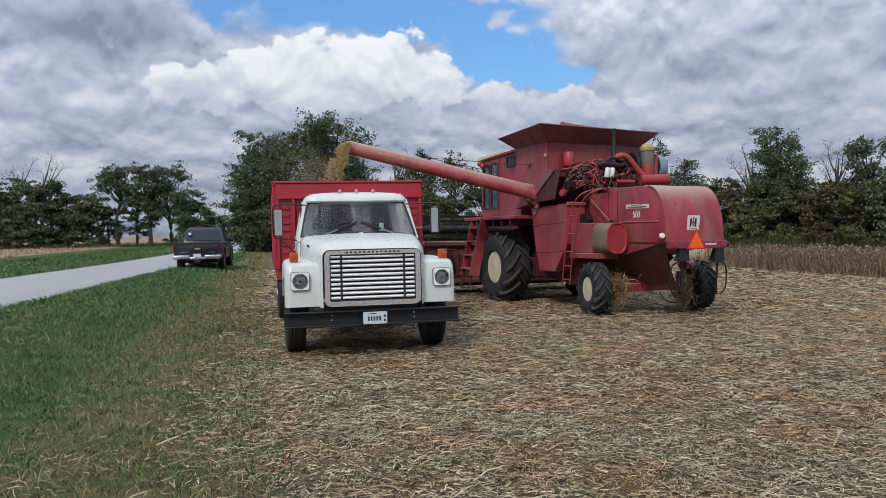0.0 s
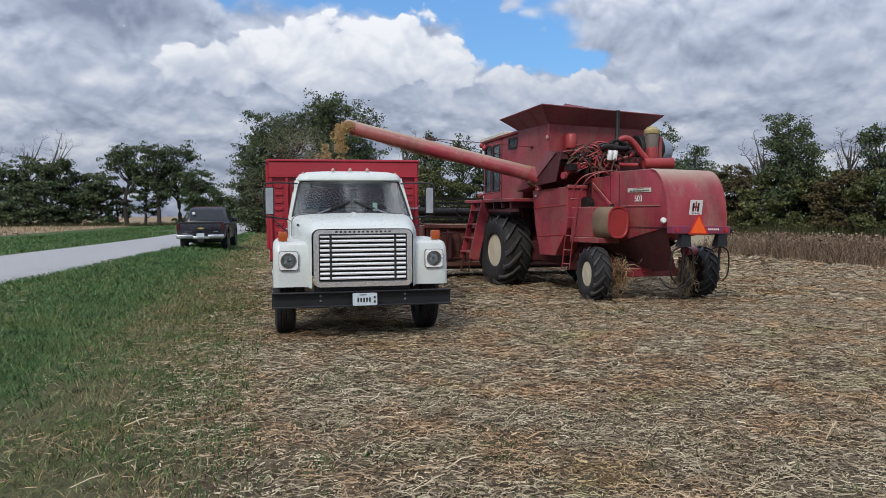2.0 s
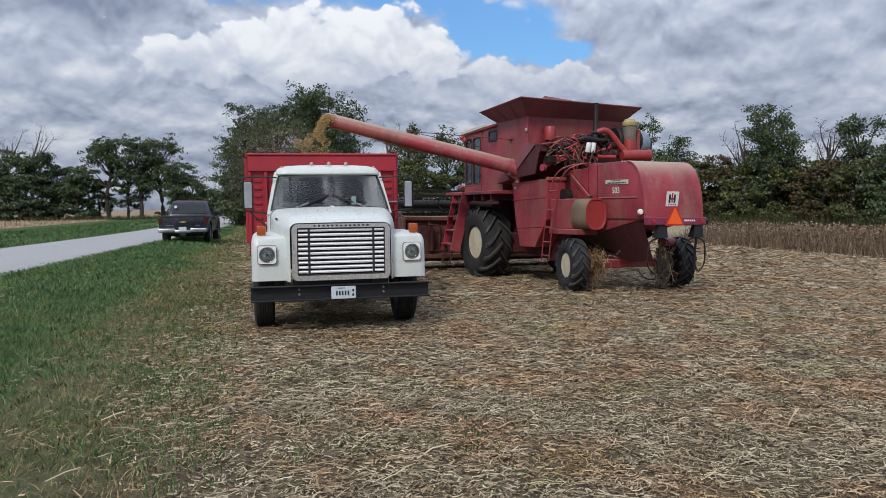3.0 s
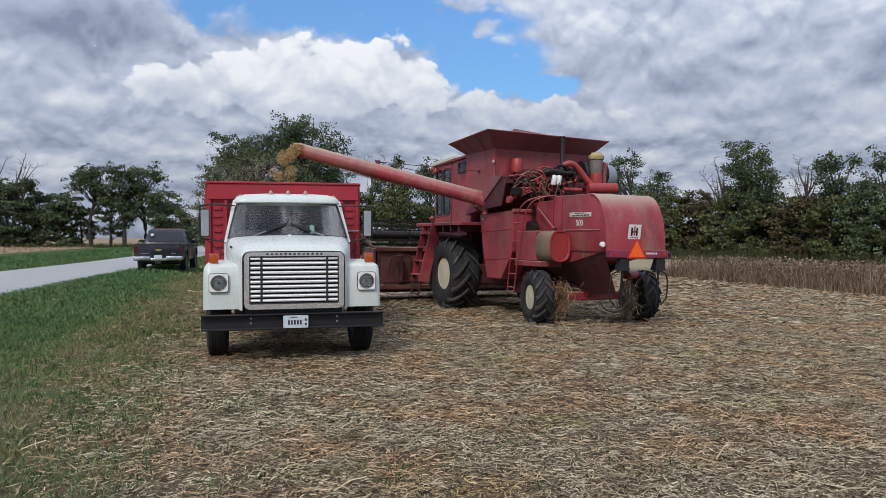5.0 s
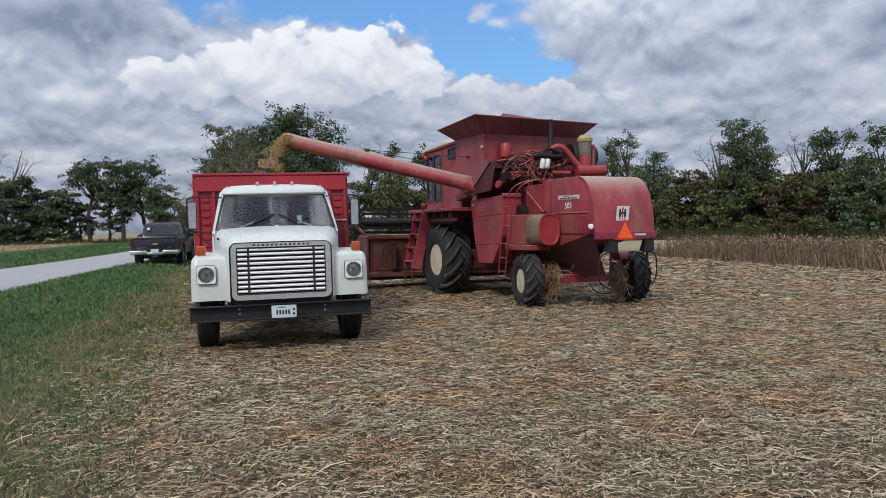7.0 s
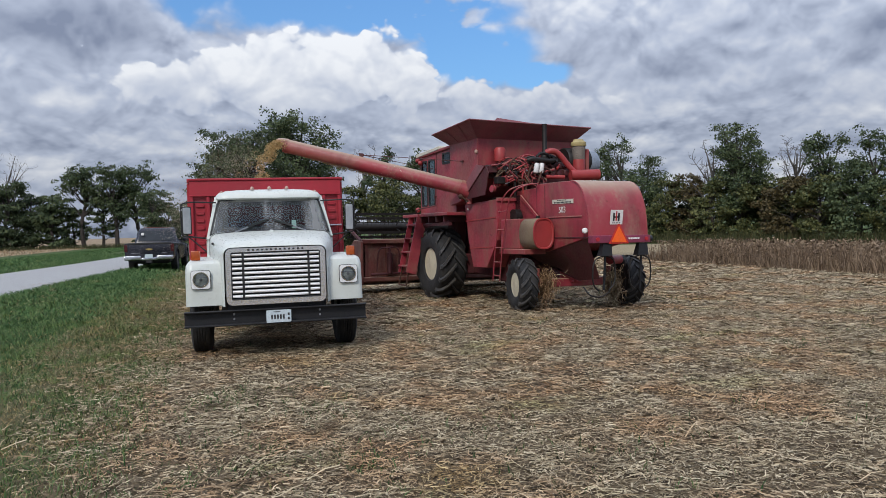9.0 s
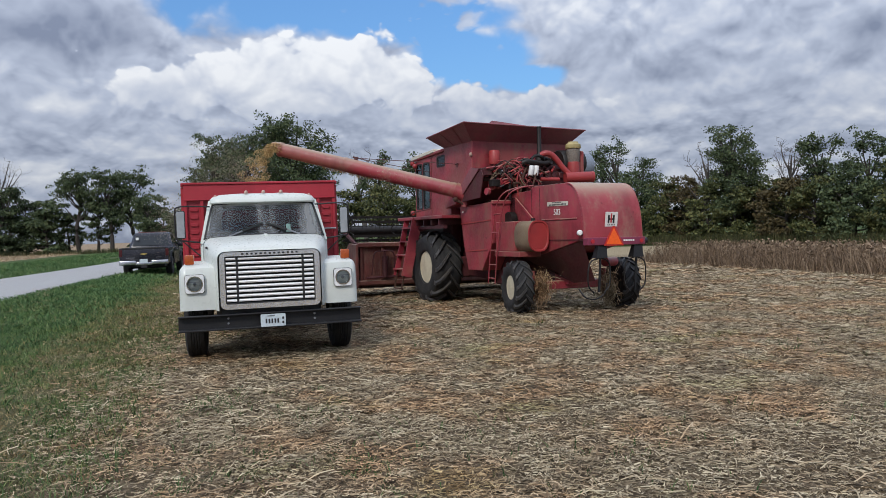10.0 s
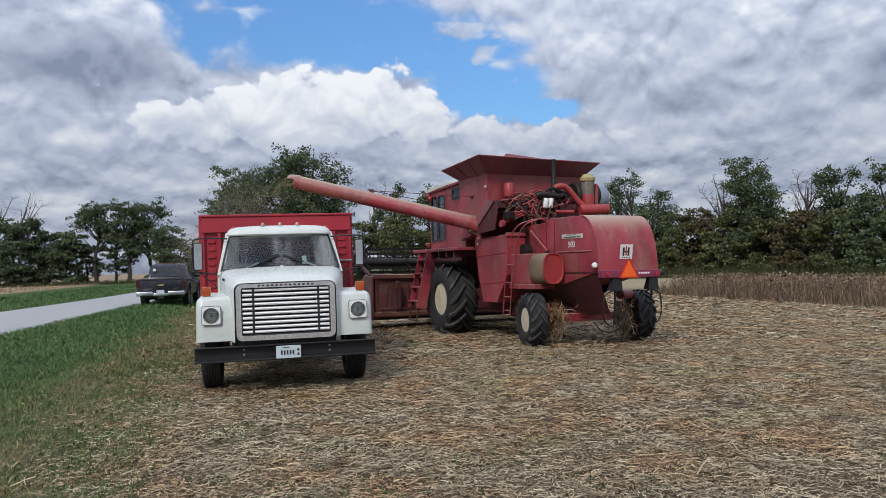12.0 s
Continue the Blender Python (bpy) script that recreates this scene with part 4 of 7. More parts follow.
def build_grain_box():
    b = empty("grain_box", pose(0, 0, 0), "red ribbed steel grain box bolted on the truck frame", "grain box")
    y0, y1, w, zb, zt = 2.52, 7.1, 1.155, 1.06, 2.44
    bm = BM()
    box(bm, -w + 0.04, w - 0.04, y0 + 0.03, y0 + 0.045, zb, zt - 0.03)
    front = part("front_wall", bm, RED_TRUCK, b)
    bm = BM()
    box(bm, -w, w, y0 - 0.012, y0 + 0.03, 2.185, zt - 0.035, 0.006, 1)
    part("header_board", bm, RED_TRUCK, front)
    bm = BM()
    box(bm, -w - 0.01, w + 0.01, y0 - 0.035, y0 + 0.05, zt - 0.035, zt, 0.008, 1)
    box(bm, -w - 0.005, w + 0.005, y0 - 0.03, y0 + 0.03, 2.165, 2.188, 0.004, 1)
    part("top_rail", bm, RED_TRUCK, front)
    posts = [-1.13, -0.885, -0.64, -0.39, -0.13, 0.13, 0.39, 0.64, 0.885, 1.13]
    for x in posts:
        bm = BM()
        box(bm, x - 0.026, x + 0.026, y0 - 0.018, y0 + 0.03, zb, 2.165, 0.008, 1)
        part("post", bm, RED_TRUCK, front)
    for a, c in zip(posts, posts[1:]):
        for k in range(8):
            z = 1.22 + 0.115 * k
            bm = BM()
            prism(bm, rounded(a + 0.06, c - 0.06, z - 0.028, z + 0.028, 0.02, 2), "y", y0 + 0.008, y0 + 0.032, 0.006, 1)
            part("rib", bm, RED_TRUCK, front)
    for s in (-1, 1):
        bm = BM()
        box(bm, min(s * (w - 0.03), s * w), max(s * (w - 0.03), s * w), y0 + 0.03, y1, zb, zt - 0.03)
        side = part("side_wall", bm, RED_TRUCK, b)
        bm = BM()
        box(bm, min(s * (w - 0.05), s * (w + 0.035)), max(s * (w - 0.05), s * (w + 0.035)), y0, y1, zt - 0.06, zt - 0.001, 0.008, 1)
        part("top_rail", bm, RED_TRUCK, side)
        for k in range(12):
            y = y0 + 0.18 + (y1 - y0 - 0.3) * k / 11
            bm = BM()
            box(bm, min(s * w, s * (w + 0.045)), max(s * w, s * (w + 0.045)), y - 0.035, y + 0.035, zb, zt - 0.06, 0.008, 1)
            part("stake", bm, RED_TRUCK, side)
    bm = BM()
    box(bm, -w, w, y1 - 0.04, y1, zb, zt - 0.03)
    part("tail_gate", bm, RED_TRUCK, b)
    bm = BM()
    box(bm, -w, w, y0 + 0.02, y1, zb - 0.16, zb)
    part("floor", bm, RED_TRUCK, b)
    bm = BM()
    for k in range(8):
        box(bm, -w, w, y0 + 0.2 + 0.58 * k, y0 + 0.28 + 0.58 * k, 0.86, zb - 0.16)
    part("cross_member", bm, BLACK, b)
    bm = BM()
    rod(bm, (0.96, y0 - 0.05, 1.675), (1.15, y0 - 0.05, 1.675), 0.014, 8)
    part("latch_rod", bm, STEEL, b)
    # grain that has already fallen
    bm = BM()
    n = 28
    vs = [[bm.verts.new((-1.11 + 2.22 * i / n, 2.57 + 4.48 * j / (2 * n), 1.45 + 0.72 * math.exp(-((-1.11 + 2.22 * i / n + 0.15) ** 2 + (2.57 + 4.48 * j / (2 * n) - 7.1 + 0.0) ** 2) / 1.6)
                         + 0.012 * noise.noise((i * 0.7, j * 0.7, 3)))) for i in range(n + 1)] for j in range(2 * n + 1)]
    for j in range(2 * n):
        for i in range(n):
            bm.faces.new((vs[j][i], vs[j][i + 1], vs[j + 1][i + 1], vs[j + 1][i]))
    heap = part("grain_heap", bm, M_GRAIN_HEAP, smooth=True)
    tagged(heap, "heap of pale yellow soybeans inside the truck box", "grain", kind="stuff")
    return b


def grain_heap_material():
    def build(nt, b):
        n = tex_noise(nt, 70, 4, 0.7)
        link(nt, ramp(nt, n, [(0.3, (0.25, 0.15, 0.05)), (0.7, (0.52, 0.36, 0.15))]), b.inputs["Base Color"])
        b.inputs["Roughness"].default_value = 0.7
        bump(nt, b, n, 0.8, 0.01)
    return mat("soybean_heap", build)


M_GRAIN_HEAP = grain_heap_material()
build_truck()
build_grain_box()

# ---- the combine: x to its right, y ahead, its rear axle at y = 0 ----
COMBINE = pose(5.60, 3.49, -0.02, 0, 1, 10)


def plate4(bm, pts, t):
    """A thin plate through four points, t thick."""
    p = [Vector(q) for q in pts]
    n = (p[1] - p[0]).cross(p[2] - p[0]).normalized() * t / 2
    v = [bm.verts.new(q + n * s) for s in (-1, 1) for q in p]
    k = len(p)
    bm.faces.new(v[:k])
    bm.faces.new(v[k:])
    for i in range(k):
        j = (i + 1) % k
        bm.faces.new((v[i], v[j], v[k + j], v[k + i]))
    bmesh.ops.recalc_face_normals(bm, faces=bm.faces[:])
    return bm


def combine_body(c):
    # straw hood: side sheets and the rear sheet that wraps over the top
    back = [(-1.36, 1.36), (-1.345, 1.6), (-1.31, 1.82), (-1.24, 2.03), (-1.14, 2.19), (-1.02, 2.29), (-0.88, 2.335)]
    prof = back + [(-0.5, 2.345), (0.30, 2.345), (0.34, 2.28), (1.05, 2.26), (1.05, 1.05), (-0.04, 1.08)]
    bm = BM()
    prism(bm, prof, "x", -0.60, 0.60, 0.012, 2)
    hood = part("straw_hood", bm, RED, c, "faded red sheet-metal straw hood", smooth=True)
    rows = []
    curve = [(p.x, p.y) for p in curve_pts([(a, b, 0) for a, b in back], 4)]
    for x in (-0.615, -0.605, 0.605, 0.615):
        k = 0.0 if abs(x) > 0.61 else 0.014
        rows.append([(x, y - k * 0.9, z + k * 0.6) for y, z in curve])
    bm = BM()
    loft(bm, rows, close=False, caps=False)
    part("rear_sheet", bm, RED_DUSTY, hood, "dust-covered curved rear sheet", smooth=True)
    bm = BM()
    tube(bm, [(-0.615, y - 0.004, z + 0.003) for y, z in curve], 0.012, 6)
    part("edge_bead", bm, RED, hood, smooth=True)
    bm = BM()
    tube(bm, [(0.615, y - 0.004, z + 0.003) for y, z in curve], 0.012, 6)
    part("edge_bead", bm, RED, hood, smooth=True)
    bm = BM()
    box(bm, -0.618, -0.60, -1.16, -0.04, 1.70, 1.722, 0.004, 1)
    part("trim_strip", bm, RED_DUSTY, hood)
    bm = BM()
    for y in (0.02, 0.30):
        box(bm, -0.606, -0.60, y - 0.006, y + 0.006, 1.1, 2.3)
    box(bm, -0.612, -0.60, -1.33, -0.03, 1.33, 1.35)
    part("seam", bm, RED_DARK_SHADE, hood)
    # name plate, number, emblem
    bm = BM()
    prism(bm, [(-0.90, 1.945), (-0.90, 2.02), (-0.24, 2.03), (-0.24, 1.955)], "x", -0.609, -0.602)
    dec = part("name_plate", bm, DECAL, hood, "cream name strip with dark bars")
    bm = BM()
    for i in range(13):
        y = -0.32 - 0.042 * i
        box(bm, -0.612, -0.6085, y - 0.014, y + 0.014, 1.960, 1.985)
    for i in range(6):
        y = -0.42 - 0.05 * i
        box(bm, -0.612, -0.6085, y - 0.018, y + 0.018, 2.003, 2.017)
    part("name_marks", bm, INK, dec)
    letters("model_number", "503", 0.15, DECAL_WHITE, hood, pose(-0.606, -0.55, 1.835, 90, 0, -90), 0.002)
    bm = BM()
    # emblem follows the slope of the rear sheet
    em = pose(-0.05, -1.375, 1.685, 98, 0, 0)
    prism(bm, rounded(-0.13, 0.13, -0.125, 0.125, 0.008, 2), "z", 0.0, 0.006)
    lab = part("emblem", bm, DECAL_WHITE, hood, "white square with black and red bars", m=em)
    bm = BM()
    for x in (-0.06, 0.045):
        box(bm, x - 0.018, x + 0.018, -0.07, 0.075, 0.006, 0.009)
    box(bm, -0.06, 0.045, -0.012, 0.016, 0.006, 0.009)
    for k in range(5):
        box(bm, -0.08 + 0.035 * k, -0.06 + 0.035 * k, -0.105, -0.09, 0.006, 0.009)
    part("emblem_bars", bm, INK, lab)
    bm = BM()
    box(bm, -0.022, 0.004, -0.06, 0.10, 0.009, 0.012)
    part("emblem_bar", bm, INK_RED, lab)
    bm = BM()
    lathe(bm, [(0.001, -0.06), (0.035, -0.055), (0.05, -0.03), (0.05, 0.0), (0.03, 0.03)], 18, "y")
    part("work_lamp", bm, DECAL_WHITE, hood, "round white work lamp", m=pose(-0.655, -1.30, 1.46, 0, 0, -25), smooth=True)
    # rear beam with triangle
    bm = BM()
    box(bm, -0.66, 0.55, -1.53, -1.40, 1.245, 1.375, 0.012, 2)
    beam = part("rear_beam", bm, MAROON, c, "purple-red rear bumper beam")
    bm = BM()
    for k in range(6):
        box(bm, 0.08 + 0.04 * k, 0.108 + 0.04 * k, -1.534, -1.529, 1.305, 1.335)
    part("name_marks", bm, DECAL_WHITE, beam)
    for x in (-0.56, 0.46):
        bm = BM()
        rod(bm, (x, -1.545, 1.31), (x, -1.52, 1.31), 0.035, 14)
        part("reflector", bm, INK_RED, beam)
    bm = BM()
    rod(bm, (0.55, -1.47, 1.31), (0.61, -1.47, 1.31), 0.055, 14)
    part("end_plug", bm, BLACK, beam)
    bm = BM()
    cx = -0.135
    prism(bm, [(cx - 0.205, 1.235), (cx + 0.205, 1.235), (cx + 0.19, 1.27), (cx + 0.02, 1.565), (cx - 0.02, 1.565), (cx - 0.19, 1.27)], "y", -1.552, -1.546)
    smv = part("slow_vehicle_sign", bm, ORANGE_RIM, c, "orange triangle with a dark red rim")
    bm = BM()
    prism(bm, [(cx - 0.16, 1.258), (cx + 0.16, 1.258), (cx, 1.535)], "y", -1.556, -1.552)
    part("fluorescent_field", bm, ORANGE, smv)
    # lower chute, its shade painted in as dark red; axle beam
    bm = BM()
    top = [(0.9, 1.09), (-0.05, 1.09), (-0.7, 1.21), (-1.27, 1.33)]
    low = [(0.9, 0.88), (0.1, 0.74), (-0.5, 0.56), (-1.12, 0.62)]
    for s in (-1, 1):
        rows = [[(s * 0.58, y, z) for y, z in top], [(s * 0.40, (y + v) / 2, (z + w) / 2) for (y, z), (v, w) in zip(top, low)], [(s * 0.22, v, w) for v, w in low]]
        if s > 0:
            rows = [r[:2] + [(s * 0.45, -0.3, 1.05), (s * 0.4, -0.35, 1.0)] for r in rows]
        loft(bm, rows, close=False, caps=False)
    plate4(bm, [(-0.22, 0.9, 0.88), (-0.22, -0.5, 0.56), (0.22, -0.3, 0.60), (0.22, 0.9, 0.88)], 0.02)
    part("straw_chute", bm, RED_DARK_SHADE, c, "underside of the straw hood, its shade put into the paint", smooth=True)
    bm = BM()
    box(bm, -0.9, 0.9, -0.09, 0.07, 0.43, 0.58, 0.012, 1)
    box(bm, -0.16, 0.16, -0.2, 0.25, 0.5, 0.9, 0.02, 1)
    axle = part("rear_axle", bm, RED, c)
    for s in (-1, 1):
        bm = BM()
        rod(bm, (s * 0.80, 0.0, 0.30), (s * 0.80, 0.0, 0.78), 0.05, 12)
        rod(bm, (s * 0.72, 0.0, 0.49), (s * 1.0, 0.0, 0.49), 0.05, 12)
        part("king_pin", bm, RED, axle, smooth=True)
    bm = BM()
    rod(bm, (0.42, -0.55, 0.92), (0.75, -0.40, 0.92), 0.085, 16)
    part("drive_motor", bm, RED, c, smooth=True)
    # black brackets and wire hoops below the beam
    for x in (-0.34, 0.42):
        bm = BM()
        loft(bm, [[(x - 0.085, -1.50, 1.24), (x + 0.085, -1.50, 1.24), (x + 0.085, -1.42, 1.24), (x - 0.085, -1.42, 1.24)],
                  [(x - 0.13, -1.52, 1.03), (x + 0.09, -1.52, 1.03), (x + 0.09, -1.38, 1.03), (x - 0.13, -1.38, 1.03)]])
        br = part("bracket", bm, BLACK, c, "black steel bracket")
        for dx, sw in ((-0.02, -0.24), (-0.02, 0.22)):
            bm = BM()
            tube(bm, curve_pts([(x + dx, -1.45, 1.04), (x + dx + sw * 0.8, -1.45, 0.96), (x + dx + sw, -1.44, 0.75), (x + dx + sw * 0.9, -1.43, 0.55), (x + dx + sw * 0.45, -1.42, 0.44)], 6), 0.013, 6)
            part("hoop", bm, GREASY, br, smooth=True)
        bm = BM()
        bar(bm, (x, -1.44, 1.05), (x - 0.03, -1.43, 0.45), 0.035, 0.02, up=(0, 1, 0))
        part("prop", bm, BLACK, br)
    bm = BM()
    tube(bm, curve_pts([(-0.62, -1.2, 0.50), (-0.55, -1.3, 0.36), (-0.38, -1.35, 0.33), (-0.22, -1.38, 0.42), (-0.18, -1.4, 0.6)], 6), 0.014, 6)
    part("hose", bm, GREASY, c, smooth=True)


def combine_sides(c):
    # left shield in front of the ladder, with pressed ribs
    for s, name in ((-1, "side_shield"), (1, "side_shield")):
        x0, x1 = sorted((s * 0.62, s * 1.05))
        bm = BM()
        prism(bm, [(2.46, 2.06), (1.06, 2.10), (1.06, 1.30), (1.50, 0.75), (2.10, 0.745), (2.30, 1.30)], "x", x0, x1, 0.012, 2)
        sh = part(name, bm, RED, c, "faded red pressed-steel shield")
        for a, b in (((2.40, 1.70), (1.10, 1.75)), ((2.22, 1.13), (1.24, 1.17))):
            bm = BM()
            bar(bm, (s * 1.054, a[0], a[1]), (s * 1.054, b[0], b[1]), 0.014, 0.022)
            part("rib", bm, RED_BRIGHT, sh)
        bm = BM()
        box(bm, min(s * 0.62, s * 1.06), max(s * 0.62, s * 1.06), 1.02, 1.07, 2.06, 2.13, 0.01, 1)
        part("cap_rail", bm, RED_DUSTY, sh)
        bm = BM()
        box(bm, min(s * 1.05, s * 1.056), max(s * 1.05, s * 1.056), 2.28, 2.34, 1.93, 1.97)
        part("sticker", bm, DECAL, sh)
    # fuel tank: an oval drum with a dust-covered band and a bright end
    def oval(y, gx, gz):
        return [(-0.84 + gx * math.copysign(abs(math.cos(a)) ** 0.7, math.cos(a)), y, 1.42 + gz * math.copysign(abs(math.sin(a)) ** 0.8, math.sin(a))) for a in (2 * math.pi * k / 32 for k in range(32))]
    bm = BM()
    loft(bm, [oval(0.22, 0.2, 0.265), oval(0.20, 0.215, 0.28), oval(-0.26, 0.215, 0.28), oval(-0.29, 0.205, 0.27)])
    tank = part("fuel_tank", bm, TAN_DUST, c, "oval fuel tank caked with tan dust", smooth=True)
    bm = BM()
    loft(bm, [oval(-0.285, 0.215, 0.282), oval(-0.315, 0.215, 0.282), oval(-0.315, 0.192, 0.258), oval(-0.295, 0.18, 0.245)])
    part("tank_end", bm, RED_BRIGHT, tank, smooth=True)
    bm = BM()
    box(bm, -1.05, -0.62, 0.22, 0.92, 1.14, 1.70, 0.02, 2)
    part("tank_box", bm, RED, c)
    bm = BM()
    box(bm, -1.08, -0.62, -0.02, 0.92, 1.04, 1.14, 0.01, 1)
    part("tank_shelf", bm, RED, c)
    bm = BM()
    rod(bm, (-0.8, -0.05, 1.69), (-0.8, -0.05, 1.75), 0.035, 12)
    part("filler_cap", bm, GREASY, tank)
    bm = BM()
    bar(bm, (-0.63, 0.85, 2.15), (-0.66, 0.12, 1.68), 0.05, 0.03, up=(1, 0, 0))
    part("brace", bm, RED, c)
    # service ladder whose rails curl over the deck
    bm = BM()
    for dy in (0.0, -0.27):
        tube(bm, curve_pts([(-1.13, 1.10 + dy, 0.52), (-1.12, 0.98 + dy, 1.25), (-1.10, 0.80 + dy, 1.95), (-1.05, 0.62 + dy, 2.22), (-0.85, 0.50 + dy, 2.33), (-0.62, 0.42 + dy * 0.8, 2.36)], 6), 0.0125, 7)
    lad = part("service_ladder", bm, RED, c, "thin tubular ladder with curled rails", smooth=True)
    for z in (0.62, 0.88, 1.16, 1.5, 1.85):
        y = 1.10 - (z - 0.52) * 0.195
        bm = BM()
        rod(bm, (-1.125, y, z), (-1.125, y - 0.27, z), 0.012, 7)
        part("rung", bm, RED, lad)
    # threshing body, belly and the shade between, painted in as dark red
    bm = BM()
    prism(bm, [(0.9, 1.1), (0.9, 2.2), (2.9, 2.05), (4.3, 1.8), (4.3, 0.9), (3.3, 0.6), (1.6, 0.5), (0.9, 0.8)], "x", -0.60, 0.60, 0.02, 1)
    part("threshing_body", bm, RED_DARK_SHADE, c, "red threshing housing darkened in colour for the shade below")
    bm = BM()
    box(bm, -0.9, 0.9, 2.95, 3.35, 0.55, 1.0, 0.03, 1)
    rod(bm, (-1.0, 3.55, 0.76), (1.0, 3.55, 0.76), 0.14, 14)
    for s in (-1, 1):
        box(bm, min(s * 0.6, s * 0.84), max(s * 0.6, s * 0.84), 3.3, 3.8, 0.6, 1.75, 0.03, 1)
    part("front_axle", bm, RED_DARK_SHADE, c)
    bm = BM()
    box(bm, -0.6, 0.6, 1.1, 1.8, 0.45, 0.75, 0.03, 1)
    part("belly_pan", bm, RED_DARK_SHADE, c)
    for y, z, r in ((1.75, 1.95, 0.22), (0.95, 1.75, 0.15)):
        bm = BM()
        rod(bm, (-0.75, y, z), (-0.62, y, z), r, 24)
        part("drive_pulley", bm, GREASY, c)


def combine_hopper(c):
    # tank with a sloping floor
    bm = BM()
    prism(bm, [(1.65, 3.36), (1.65, 2.76), (2.45, 2.12), (2.95, 2.05), (2.95, 3.36)], "x", -1.15, 1.15, 0.008, 1)
    tank = part("grain_tank", bm, RED, c, "faded red grain tank with flared extensions")
    bm = BM()
    box(bm, -1.165, -1.135, 1.635, 1.665, 2.76, 3.36, 0.006, 1)
    part("corner_bead", bm, RED_DUSTY, tank)
    bm = BM()
    bmesh.ops.create_uvsphere(bm, u_segments=10, v_segments=8, radius=0.035, matrix=pose(-1.19, 1.63, 3.08) @ Matrix.Diagonal((1, 1, 1.3, 1)))
    part("clearance_lamp", bm, LAMP_CREAM, tank, smooth=True)
    bm = BM()
    box(bm, -1.19, -1.15, 2.27, 2.36, 2.93, 2.965, 0.004, 1)
    part("bracket", bm, RED_DARK_SHADE, tank)
    # flared extension panels, with creases
    b = [(-1.15, 1.65), (1.15, 1.65), (1.15, 2.95), (-1.15, 2.95)]
    zt = (3.66, 3.62, 3.72, 3.575)
    tcorn = [(-1.52, 1.26), (1.36, 1.30), (1.36, 3.10), (-1.50, 3.10)]
    for i in range(4):
        j = (i + 1) % 4
        lo = [Vector((*b[i], 3.355)), Vector((*b[j], 3.355))]
        hi = [Vector((*tcorn[i], zt[i])), Vector((*tcorn[j], zt[j]))]
        bm = BM()
        plate4(bm, [lo[0], lo[1], hi[1], hi[0]], 0.012)
        p = part("extension_panel", bm, WEATHERED, tank, "dark weathered flared panel")
        bm = BM()
        tube(bm, [hi[0], hi[1]], 0.014, 6)
        part("rolled_edge", bm, WEATHERED, p)
        out = Vector(((b[i][0] + b[j][0]) / 2, (b[i][1] + b[j][1]) / 2 - 2.3, 0)).normalized() * 0.012
        for f in (0.36, 0.7):
            bm = BM()
            bar(bm, lo[0].lerp(lo[1], f) + out, hi[0].lerp(hi[1], f) + out, 0.03, 0.012)
            part("stay", bm, WEATHERED, p)
    # raised front panel seen over the rear edge
    bm = BM()
    plate4(bm, [(-0.40, 3.06, 3.60), (1.35, 3.06, 3.66), (1.18, 3.30, 3.98), (0.22, 3.30, 4.06)], 0.012)
    part("extension_panel", bm, WEATHERED, tank)
    # sloping auger trough plate below the tank, shade put into its colour
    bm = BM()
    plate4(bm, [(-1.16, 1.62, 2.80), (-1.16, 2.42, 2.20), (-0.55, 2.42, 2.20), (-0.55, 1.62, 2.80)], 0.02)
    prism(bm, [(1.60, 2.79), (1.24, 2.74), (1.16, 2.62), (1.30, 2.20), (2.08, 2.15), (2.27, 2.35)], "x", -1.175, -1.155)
    trough = part("trough_plate", bm, RED_DARK_SHADE, c, "sloping maroon trough plate, darkened in colour for shade")
    # the lit face of the trough, given by a lighter maroon
    bm = BM()
    prism(bm, [(1.63, 2.82), (1.27, 2.76), (2.10, 2.24), (2.28, 2.36)], "x", -1.20, -1.178, 0.004, 1)
    part("trough_flange", bm, WEATHERED, trough)
    bm = BM()
    lathe(bm, [(0.001, 2.88), (0.11, 2.88), (0.115, 2.9), (0.115, 3.12), (0.09, 3.16), (0.001, 3.165)], 20, "z")
    part("oil_tank", bm, RED_BRIGHT, c, "small bright red oil tank", m=pose(-0.72, 1.5, 0.0), smooth=True)
    # unloading auger
    base, tip = Vector((-1.22, 2.20, 2.385)), Vector((-4.42, 4.31, 3.385))
    d = (tip - base).normalized()
    bm = BM()
    rod(bm, base, base.lerp(tip, 0.62), 0.150, 28, caps=False)
    rod(bm, base.lerp(tip, 0.62), tip, 0.146, 28, caps=False)
    rod(bm, tip, base, 0.138, 28, caps=False)
    aug = part("unloading_auger", bm, RED_DUSTY, c, "long faded red unloading auger tube", smooth=True)
    for f in (0.02, 0.62, 0.985):
        p = base.lerp(tip, f)
        bm = BM()
        rod(bm, p - d * 0.025, p + d * 0.025, 0.158, 28, caps=False)
        part("tube_band", bm, RED_DUSTY, aug, smooth=True)
    up = Vector((0, 0, 1))
    bm = BM()
    p = base.lerp(tip, 0.56)
    bar(bm, p + up * 0.12, p + up * 0.22, 0.05, 0.08, up=d)
    rod(bm, p + up * 0.2 - d * 0.06, p + up * 0.2 + d * 0.06, 0.02, 8)
    part("stay_lug", bm, RED_DARK_SHADE, aug)
    # deflector hood at the mouth
    bm = BM()
    side = d.cross(up).normalized()
    nn = side.cross(d)
    rows = []
    for t, drop in ((-0.02, 0.0), (0.10, 0.03), (0.17, 0.10)):
        rows.append([tip + d * t - up * drop * 0.3 + (side * math.cos(a) + nn * math.sin(a)) * 0.152 for a in (radians(20 + 14 * k) for k in range(11))])
